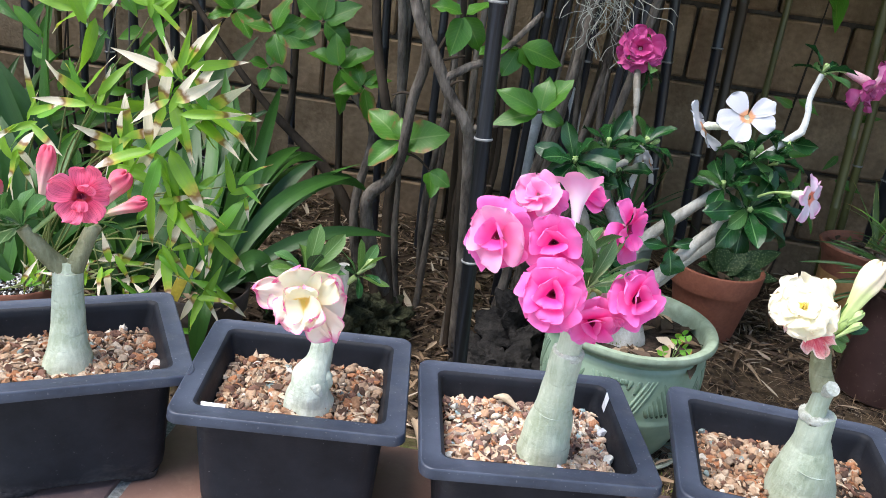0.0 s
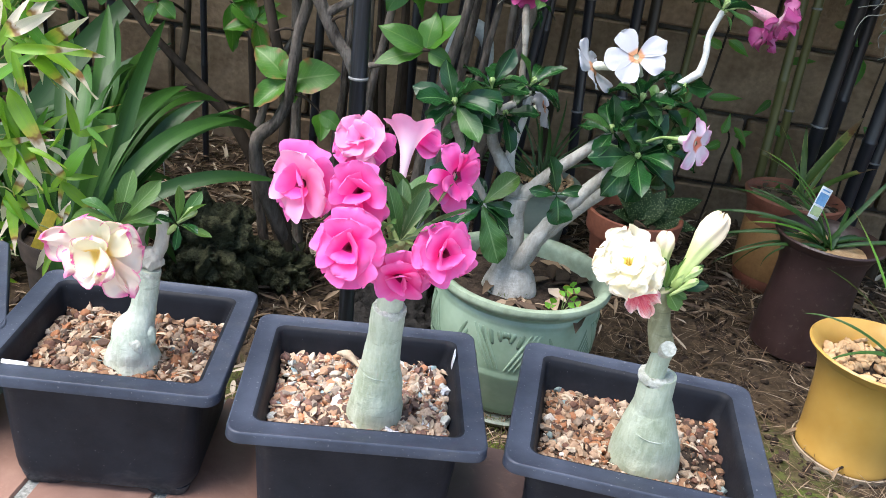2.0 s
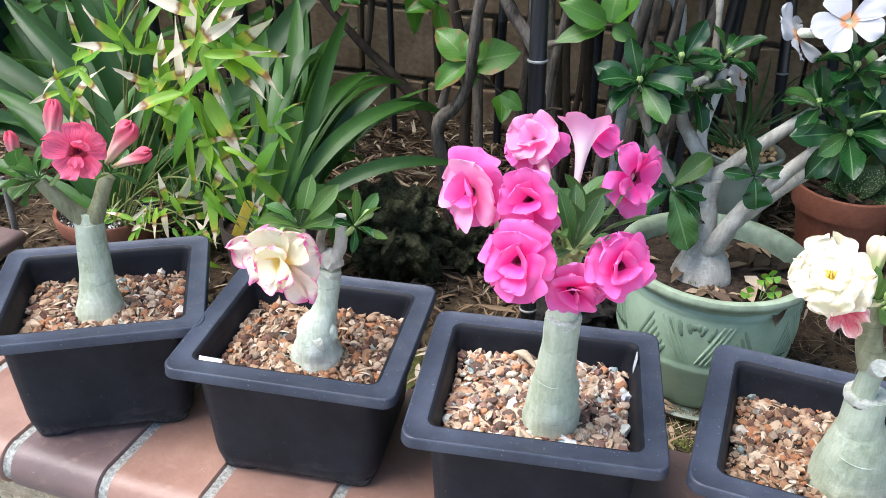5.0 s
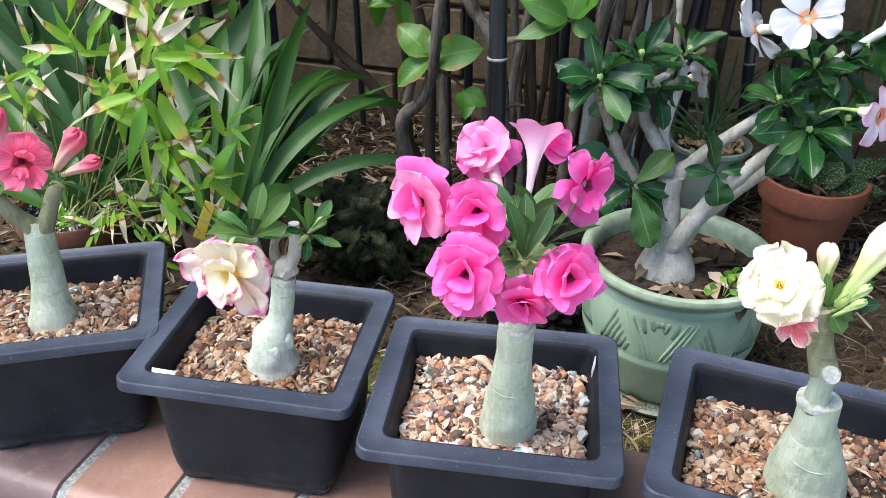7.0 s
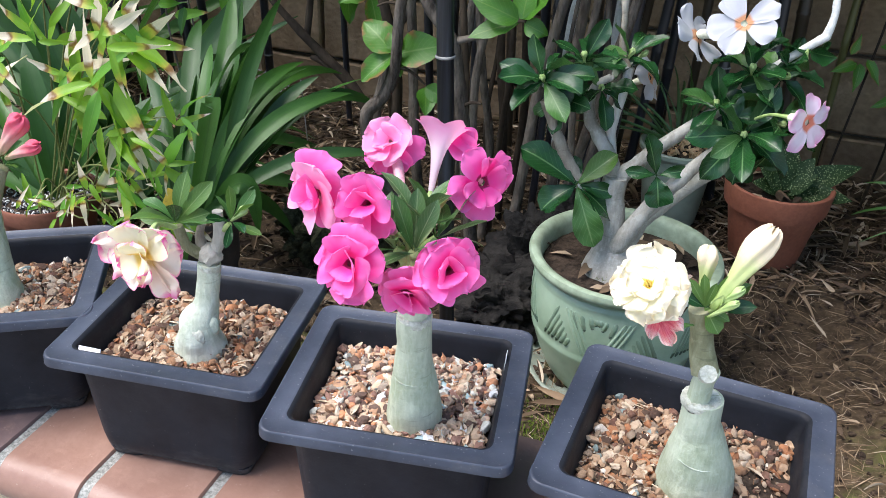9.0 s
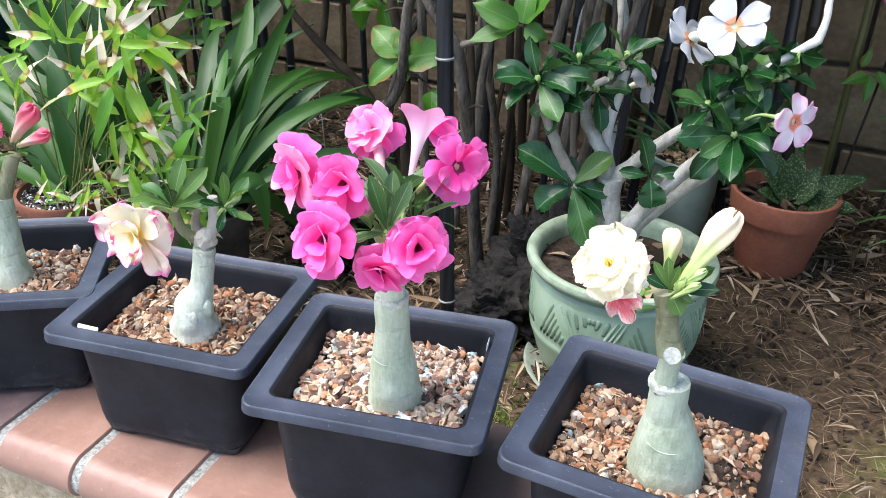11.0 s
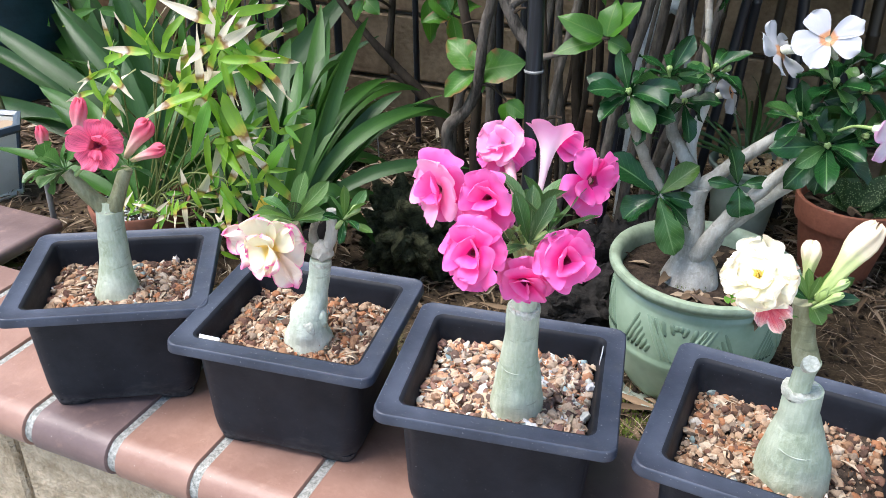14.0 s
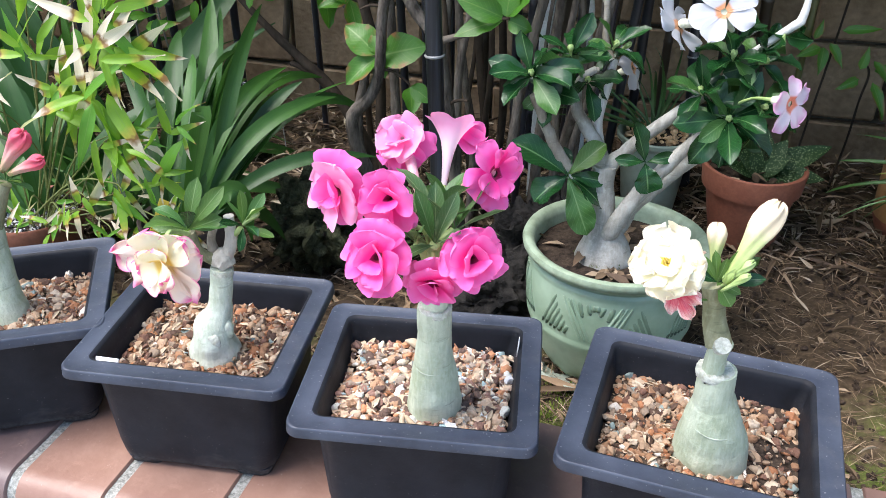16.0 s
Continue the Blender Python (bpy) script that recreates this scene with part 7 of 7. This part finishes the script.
# succulent in the terracotta pot
p = thing("succulent", "dark green warty-leaved succulent in a terracotta pot", "succulent", TP + Vector((0, 0, 0.14)))
for ang, near, L, W in ((27, 0.05, 0.150, 0.052), (4, 0.40, 0.120, 0.046), (24, 0.0, 0.10, 0.042), (-25, 0.7, 0.070, 0.042), (60, 0.3, 0.085, 0.045), (95, 0.35, 0.095, 0.048), (130, 0.3, 0.09, 0.045), (160, 0.4, 0.07, 0.040), (-60, 0.9, 0.06, 0.040), (80, -0.2, 0.10, 0.045), (110, 0.0, 0.105, 0.045), (45, 0.6, 0.07, 0.04)):
    way = view_way(ang, near)
    b0 = TP + Vector((0.01, -0.01, 0.142))
    bm = bmesh.new()
    leaf(bm, b0, way, NEAR + Vector((0, 0, 1.0)), L, W, "ovate", 0.35, 0.25, 9, 0.08, 0.0, ang)
    bmesh.ops.solidify(bm, geom=bm.faces[:], thickness=0.006)
    part("leaf", bm, m_warty, p)

# grasses in the small pots
def grass_tuft(name, label, base, count, length, width, materials, seed, bend=(0.5, 1.6), category="plant", angles=(20, 160)):
    gg = random.Random(seed)
    leaves = [(gg.uniform(*angles), gg.uniform(-0.5, 0.6), length * gg.uniform(0.6, 1.15), width * gg.uniform(0.8, 1.2), gg.uniform(*bend)) for _ in range(count)]
    return strap_clump(name, label, base, leaves, materials, seed, category, 0.012, "blade", 0.4)


grass_tuft("grassy_orchid", "thin dark arching orchid leaves in a sage pot", SP + Vector((-0.01, 0.02, 0.155)), 26, 0.26, 0.008, [m_grass], 81, (0.3, 1.5))
grass_tuft("grassy_orchid", "narrow dark green orchid leaves in a brown pot", BP + Vector((0, 0, 0.21)), 24, 0.24, 0.011, [m_grass, m_grass, m_bright_strap], 82, (0.6, 2.0), angles=(5, 175))
strap_clump("orchid", "orchid with broad olive leaves and dried yellow tips", OP + Vector((0.02, 0.0, 0.20)),
            [(90, 0.0, 0.17, 0.014, 0.05), (52, -0.1, 0.27, 0.024, 0.05), (40, 0.1, 0.22, 0.016, 0.4), (106, -0.1, 0.20, 0.007, 0.1), (66, 0.2, 0.14, 0.010, 0.3)], [m_sans], 83, spread=0.02)
strap_clump("orchid", "bright green arching orchid leaves in a yellow pot", YP + Vector((0.035, 0.0, 0.165)),
            [(150, 0.45, 0.145, 0.013, 1.0), (118, 0.1, 0.22, 0.011, 0.5), (100, -0.1, 0.26, 0.010, 0.4), (60, 0.2, 0.24, 0.012, 0.7), (130, 0.0, 0.17, 0.010, 1.2), (35, 0.1, 0.22, 0.012, 1.0), (80, 0.3, 0.20, 0.010, 0.9), (15, 0.3, 0.18, 0.012, 1.2)], [m_bright_strap, m_grass], 84, spread=0.01, shape="blade")
# clover by the white plant's foot
p = thing("clover", "small green clover sprouting in the glazed pot", "weed", (0.392, 1.352, 0.022))
for dx, dz in ((0.0, 0.036), (0.016, 0.022), (-0.018, 0.012), (0.010, 0.045)):
    top = Vector((0.392 + dx, 1.350 - 0.3 * abs(dx), 0.022 + dz))
    limb(p, [(0.392, 1.352, 0.018), top], [0.0009, 0.0007], m_calyx, "stalk", 5, 2, 0.0)
    for k in range(3):
        one_leaf(p, top, view_way(90 + 120 * k + dx * 900, 0.5), 0.012, 0.013, m_bamboo_green, "paddle", 0.2, 0.1, NEAR + Vector((0, 0, 1)))

# labels in the pots
def label_stake(at, size, turn, material, text, name="plant_label"):
    bm = bmesh.new()
    box(bm, size, (0, 0, 0), None, 0.0004, 1)
    bm.transform(Matrix.Translation(at) @ Euler([radians(a) for a in turn]).to_matrix().to_4x4())
    return solo(name, bm, material, text, "label")


label_stake((-0.193, 0.8335, 0.1205), (0.027, 0.0012, 0.0110), (-28, 2, 7.6), m_tag, "short white plastic label lying against the pot wall")
label_stake((0.2450, 0.996, 0.112), (0.0010, 0.013, 0.040), (6, 4, 9), m_tag, "white plastic label upright against the pot wall")
bm = bmesh.new()
box(bm, (0.026, 0.0012, 0.064), (0, 0, 0), None, 0.0005, 1)
TAGM = pose(0.833, 1.650, 0.172, -14, 20, 12) @ Matrix.Diagonal((1.25, 1, 1.3, 1)) @ Matrix.Scale(0.72, 4)
tag = thing("plant_label", "blue and white printed nursery label in a brown pot", "label", (0.862, 1.650, 0.10))
bm.transform(TAGM)
part("card", bm, m_tag, tag)
for z, h, w, mt in ((0.008, 0.024, 0.022, m_tag_blue), (-0.017, 0.018, 0.022, m_tag_green), (0.026, 0.003, 0.018, m_tag_blue), (-0.005, 0.0024, 0.018, m_tag)):
    bm = bmesh.new()
    box(bm, (w, 0.0006, h), (0, -0.0011, z))
    bm.transform(TAGM)
    part("print", bm, mt, tag, "printed panel")

# rocks, rack, ornament, stakes
for at, sz, mt, lb in (((0.125, 1.46, -0.135), (0.075, 0.06, 0.055), m_rock, "craggy black lava rock on the soil"), ((0.165, 1.58, -0.10), (0.085, 0.075, 0.10), m_rock, "large black lava rock beside the cane"), ((0.075, 1.55, -0.15), (0.05, 0.05, 0.04), m_rock, "small black lava rock on the soil"),
                       ((-0.255, 1.54, -0.085), (0.085, 0.075, 0.085), m_mossrock, "rounded dark mossy stone among the leaves"), ((-0.14, 1.62, -0.14), (0.06, 0.05, 0.05), m_mossrock, "low mossy stone on the soil"), ((-1.36, 1.42, -0.12), (0.09, 0.08, 0.09), m_mossrock, "mossy stone beside the white planter")):
    bm = bmesh.new()
    lumpy(bm, at, sz, at[0] * 10, 0.6, 2.8, 5)
    solo("rock", bm, mt, lb, "rock", sharp=80)
rack = thing("wire_rack", "dull zinc wire rack leaning by the wall", "rack", (-0.60, 1.96, -0.14))
for k in range(5):
    for a, b in ((Vector((-0.68 + 0.028 * k, 1.95, 0.055 - 0.008 * k)), Vector((-0.64 + 0.028 * k, 1.93, -0.015 - 0.008 * k))), (Vector((-0.69 + 0.005 * k, 1.95, 0.055 - 0.016 * k)), Vector((-0.55 + 0.005 * k, 1.93, 0.022 - 0.016 * k)))):
        bm = bmesh.new()
        tube(bm, [a, b], 0.0012, 6, 1)
        part("wire", bm, m_wire, rack)
for x in (-0.69, -0.53):
    bm = bmesh.new()
    tube(bm, [(x, 1.95, 0.03), (x, 1.97, -0.16)], 0.0015, 6, 1)
    part("leg", bm, m_wire, rack)
orn = thing("garden_arch", "white curved plastic hoop standing among dark canes", "ornament", (0.16, 1.90, -0.15))
bm = bmesh.new()
tube(bm, [(0.100, 1.90, -0.17), (0.105, 1.90, 0.12), (0.112, 1.90, 0.27), (0.135, 1.895, 0.330), (0.165, 1.89, 0.338), (0.188, 1.89, 0.300), (0.192, 1.89, 0.20), (0.196, 1.90, -0.17)], [0.012, 0.012, 0.013, 0.016, 0.017, 0.013, 0.012, 0.012], 12, 6)
part("hoop", bm, m_flaxwhite, orn)
bm = bmesh.new()
lathe(bm, [(0.0065, 0.0), (0.006, 0.09), (0.0055, 0.17), (0.004, 0.18)], 10, (-0.905, 1.27, -0.14), 0.05)
solo("stake", bm, m_palewood, "short weathered wooden stake in the soil", "stake")
culm([(-1.243, 1.52, -0.16), (-1.379, 1.52, 0.55)], 0.0055, m_culm_olive, "olive bamboo cane leaning over the white planter", 0.2, 0.15, True, "")
ring_pot("plastic_tub", "dark teal plastic tub in the shaded corner", (-1.78, 2.02, -0.15), [(0.16, 0.0), (0.165, 0.005), (0.19, 0.36), (0.20, 0.37), (0.20, 0.40), (0.19, 0.40), (0.18, 0.2)], m_teal, rim=2, n=40, category="tub")

# air plant strands
for base, n, seed in (((0.185, 1.56, 0.60), 46, 5), ((0.205, 1.55, 0.545), 30, 6), ((0.86, 1.62, 0.56), 44, 7), ((0.90, 1.64, 0.50), 26, 8)):
    q = thing("air_plant", "tangle of thin grey air plant strands hanging down", "air plant", base)
    gg = random.Random(seed)
    bm = bmesh.new()
    for k in range(n):
        pt = Vector(base) + Vector((gg.uniform(-0.03, 0.03), gg.uniform(-0.03, 0.03), gg.uniform(-0.02, 0.05)))
        pts = [pt.copy()]
        d = Vector((gg.uniform(-1, 1), gg.uniform(-1, 1), -0.6))
        for s in range(6):
            d = (d * 0.6 + Vector((gg.uniform(-0.9, 0.9), gg.uniform(-0.9, 0.9), gg.uniform(-1.0, 0.3)))).normalized()
            pt = pt + d * gg.uniform(0.012, 0.024)
            pts.append(pt.copy())
        tube(bm, pts, 0.0007, 4, 3)
    part("tangle", bm, m_airmoss, q)

# ---- litter ----
def litter(name, count, area, size, ratio, material, label, seed, dens=None, lift=0.004, nseg=4):
    gg = random.Random(seed)
    bm = bmesh.new()
    made = 0
    while made < count:
        x, y = gg.uniform(area[0], area[1]), gg.uniform(area[2], area[3])
        if dens and gg.random() > dens(x, y):
            continue
        made += 1
        L = gg.uniform(*size)
        a = gg.uniform(0, 6.28)
        tilt = gg.uniform(-0.12, 0.28)
        leaf(bm, (x, y, soil_height(x, y) + lift + gg.uniform(0, 0.012)), (math.cos(a), math.sin(a), tilt), (gg.uniform(-0.5, 0.5), gg.uniform(-0.5, 0.5), 1), L, L * ratio * gg.uniform(0.7, 1.3), "lance", gg.uniform(-0.4, 1.3) * (1.0 if ratio > 0.06 else 0.25), gg.uniform(0.2, 1.1), nseg, 0.15, gg.uniform(-1.2, 1.2), made)
    return solo(name, bm, material, label, "leaf litter", kind="stuff")


def by_wall(x, y):
    d = 0.12 + 0.9 * min(1, max(0, (y - 1.35) / 0.35))
    if x > 0.42 and y < 1.72:
        d *= 0.12
    return d


def off_the_bare_patch(x, y):
    return 0.25 if x > 0.42 and y < 1.65 else 1.0


litter("leaf_litter", 5600, (-1.9, 1.6, 1.12, 2.3), (0.030, 0.080), 0.15, m_litter, "dry tan bamboo leaves strewn over dark soil", 3, by_wall)
litter("twig_litter", 3600, (0.22, 1.1, 1.08, 1.95), (0.018, 0.060), 0.035, m_litter, "dry straw strewn over dark soil by the glazed pot", 14, None, 0.004, 3)
litter("leaf_litter", 700, (-1.5, -0.58, 1.09, 1.62), (0.025, 0.065), 0.10, m_litter, "pale dry straw on the soil beside the white planter", 24)
litter("leaf_litter", 450, (-0.25, 1.3, 1.12, 2.1), (0.025, 0.060), 0.24, m_litter, "scattered dry leaves on damp soil", 4, off_the_bare_patch)
litter("leaf_litter", 260, (-0.9, 1.35, 1.13, 2.2), (0.050, 0.105), 0.17, m_litter, "long dry bamboo leaves lying over the litter", 44, off_the_bare_patch, 0.010, 6)
litter("twig_litter", 9000, (-1.0, 1.4, 1.10, 2.25), (0.012, 0.050), 0.04, m_litter, "fine dry needles and straw on the soil", 5, None, 0.004, 2)
gg = random.Random(9)
spots = []
for k in range(6500):
    x, y = gg.uniform(-1.1, 1.3), gg.uniform(1.08, 2.2)
    spots.append(((x, y, soil_height(x, y) + 0.001), gg.choice((0.002, 0.003, 0.0045, 0.007)) * gg.uniform(0.7, 1.3)))
stones("soil_clods", spots, m_potsoil, "small dark clods of damp garden soil", "soil", 9)


def pot_chips(at, r, count, seed, label):
    gg = random.Random(seed)
    bm = bmesh.new()
    for k in range(count):
        a, d = gg.uniform(0, 6.28), r * math.sqrt(gg.random())
        L = gg.uniform(0.025, 0.06)
        leaf(bm, Vector(at) + Vector((d * math.cos(a), d * math.sin(a), gg.uniform(0, 0.008))), (math.cos(a * 3), math.sin(a * 3), gg.uniform(-0.1, 0.2)), (gg.uniform(-0.5, 0.5), gg.uniform(-0.5, 0.5), 1), L, L * gg.uniform(0.25, 0.5), "lance", 0.4, 0.3, 3)
    return solo("leaf_litter", bm, m_litter, label, "leaf litter", kind="stuff")


pot_chips(GP + Vector((0, 0, 0.198)), 0.116, 48, 1, "dry brown leaves lying in the glazed pot")
pot_chips(TP + Vector((0, 0, 0.140)), 0.072, 22, 2, "dry leaf scraps in the terracotta pot")
pot_chips(OP + Vector((0, 0, 0.202)), 0.080, 40, 3, "dry straw scraps in the ringed pot")
pot_chips(KP + Vector((0, 0, 0.152)), 0.062, 22, 4, "dry leaf scraps in the weathered clay pot")
# husks and shavings on the grit
for i, ((px, py), yaw) in enumerate(POTS):
    gg = random.Random(60 + i)
    bm = bmesh.new()
    for k in range(34):
        u, v = gg.uniform(-0.087, 0.087), gg.uniform(-0.074, 0.074)
        q = Matrix.Rotation(radians(yaw), 3, "Z") @ Vector((u, v, 0))
        L = gg.uniform(0.008, 0.026)
        a = gg.uniform(0, 6.28)
        leaf(bm, (px + q.x, py + q.y, grit_level(i, u, v) + 0.004), (math.cos(a), math.sin(a), gg.uniform(-0.05, 0.25)), (gg.uniform(-0.4, 0.4), 0.2, 1), L, L * gg.uniform(0.10, 0.4), "lance", 0.5, 0.4, 3)
    solo("husks", bm, m_husk, "pale bark husks and shavings on the grit", "husks", kind="stuff")
bm = bmesh.new()
tube(bm, [(0.110, 0.990, 0.104), (0.124, 0.982, 0.110), (0.142, 0.968, 0.104)], [0.002, 0.0055, 0.0015], 8, 4)
solo("husk", bm, m_husk, "pale curled husk lying on the grit", "husk")
for k, (pts) in enumerate((((0.150, 0.868, 0.098), (0.160, 0.858, 0.100), (0.176, 0.852, 0.096)), ((0.146, 0.872, 0.097), (0.150, 0.855, 0.100), (0.164, 0.846, 0.096)))):
    bm = bmesh.new()
    tube(bm, pts, [0.003, 0.0032, 0.0018], 8, 4, 0.2)
    solo("root", bm, m_husk, "pale surface root curling over the grit", "root")

gg = random.Random(77)
bm = bmesh.new()
for k in range(420):
    a = gg.uniform(3.0, 6.4)
    r = 0.0475 - 0.010 * gg.random() ** 2
    up = gg.uniform(0.018, 0.030) if noise.noise((math.cos(a) * 3, math.sin(a) * 3, 4)) > -0.15 else 0.017
    r -= (up - 0.018) * 0.35
    leaf(bm, (0.305 + r * math.cos(a), 1.400 + r * math.sin(a), up), (0.4 * math.cos(a), 0.4 * math.sin(a), 1), (math.cos(a), math.sin(a), 0.2), gg.uniform(0.003, 0.008), 0.0010, "lance", 0.3, 0.2, 2)
solo("moss", bm, m_moss, "short green moss round the grey trunk's foot", "moss", kind="stuff")
bm = bmesh.new()
for k in range(9000):
    x, y = gg.uniform(-0.30, 0.72), 1.072 + 0.24 * gg.random() ** 1.3
    if k % 4 == 0:
        x = gg.uniform(0.19, 0.40)
    elif noise.noise((x * 7, y * 7, 1.5)) < -0.12 + (y - 1.1) * 1.5:
        continue
    a = gg.uniform(0, 6.28)
    leaf(bm, (x, y, soil_height(x, y) + 0.002), (0.7 * math.cos(a), 0.7 * math.sin(a), 1), (math.cos(a), math.sin(a), 0.2), gg.uniform(0.004, 0.011), 0.0024, "lance", 0.3, 0.2, 2)
solo("moss", bm, m_moss, "bright green moss on damp soil behind the coping", "moss", kind="stuff")

# ---- pieces of the walls ----
def block_mesh(name, w, d, h, material, seed):
    bm = bmesh.new()
    box(bm, (w, d, h))
    bmesh.ops.subdivide_edges(bm, edges=[e for e in bm.edges if abs(e.verts[0].co.x - e.verts[1].co.x) > 0.01], cuts=3)
    for v in bm.verts:
        v.co += Vector((0.4, 0.6, 0.4)) * 0.006 * noise.noise(v.co * 9 + Vector((seed, 0, 0)))
    bmesh.ops.bevel(bm, geom=[e for e in bm.edges if e.calc_face_angle(0) > 1.0], offset=0.005, segments=1, affect="EDGES")
    return mesh_of(name, bm, material, 30)


BW, BH = 0.378, 0.19
shapes = [block_mesh("block", BW - 0.011, 0.05, BH - 0.011, m_block, s) for s in range(5)]
for row in range(-2, 7):
    z0 = -0.045 + BH * row
    off = 0.0 if row % 2 == 0 else BW / 2
    for k in range(-11, 12):
        x0 = -0.665 + off + BW * k
        if x0 < -4.3 or x0 > 4.0:
            continue
        ob = new("block", shapes[rnd.randrange(5)])
        ob.parent = rear_wall
        ob.location = (x0 + BW / 2, WALL_Y + 0.021 + rnd.uniform(-0.002, 0.002), z0 + BH / 2)

face_shapes = [block_mesh("face_block", 0.388, 0.05, 0.188, m_face, s + 20) for s in range(4)]
for row in range(3):
    for k in range(-9, 11):
        ob = new("face_block", face_shapes[rnd.randrange(4)])
        ob.parent = low_wall
        ob.location = (-0.33 + 0.4 * k + (0.2 if row % 2 else 0.0), FRONT + 0.047, TOP - 0.062 - 0.096 - 0.2 * row)


def tile_mesh(width, seed, material):
    """A clay coping tile with a bullnose front."""
    R = 0.031
    prof = [(BACK, TOP - 0.03), (BACK, TOP - 0.004), (BACK - 0.004, TOP)]
    prof += [(BACK - (BACK - FRONT - R) * k / 5, TOP) for k in range(1, 5)]
    for k in range(0, 11):
        a = math.pi / 2 + math.pi * 0.92 * k / 10
        prof.append((FRONT + 0.02 + R * math.cos(a), TOP - R + R * math.sin(a)))
    prof.append((FRONT + 0.03, TOP - 2 * R + 0.004))
    bm = bmesh.new()
    cols = []
    xs = [-width / 2, -width / 2 + 0.002, -width / 6, width / 6, width / 2 - 0.002, width / 2]
    for i, x in enumerate(xs):
        inset = 0.0026 if i in (0, len(xs) - 1) else 0.0
        col = []
        for y, z in prof:
            nrm = Vector((0, FRONT + 0.02 - y, TOP - R - z)).normalized() if y < FRONT + 0.03 else Vector((0, 0, -1))
            w = 0.0005 * noise.noise((x * 12 + seed, y * 12, z * 12))
            col.append(bm.verts.new(Vector((x, y, z + w)) + (nrm * inset if z > TOP - 0.06 else Vector())))
        cols.append(col)
    for a, b in zip(cols, cols[1:]):
        for k in range(len(prof) - 1):
            bm.faces.new((a[k], a[k + 1], b[k + 1], b[k]))
    bm.faces.new(cols[0])
    bm.faces.new(list(reversed(cols[-1])))
    bmesh.ops.recalc_face_normals(bm, faces=bm.faces)
    return mesh_of("coping_tile", bm, material, 40)


STEP = 0.1405
JOINTS = {1: -0.004, 0: -0.003, -1: 0.010, -2: 0.012, -3: 0.024, -4: 0.020, -5: 0.012}   # joints that stray from the even step
tiles = [tile_mesh(STEP - 0.0135, s, m_tile) for s in range(4)]
grey_tiles = [tile_mesh(STEP - 0.0135, s, m_tile_grey) for s in range(2)]
for k in range(-28, 31):
    ob = new("coping_tile", grey_tiles[k % 2] if k % 7 == 5 or k % 11 == 3 else tiles[rnd.randrange(4)])
    ob.parent = grout
    a, b = JOINTS.get(k, 0.0), JOINTS.get(k + 1, 0.0)
    ob.location.x = -0.187 + STEP * (k + 0.5) + (a + b) / 2
    ob.scale.x = 1 + (b - a) / (STEP - 0.0135)
bm = bmesh.new()
box(bm, (0.27, 0.17, 0.026), (0, 0, 0), None, 0.010, 4)
flat_tile = mesh_of("coping_tile", bm, m_tile_grey)
for k in range(6):
    ob = new("coping_tile", flat_tile)
    ob.parent = grout
    ob.location = (-0.972 - 0.284 * k, BACK + 0.092, TOP - 0.0125)
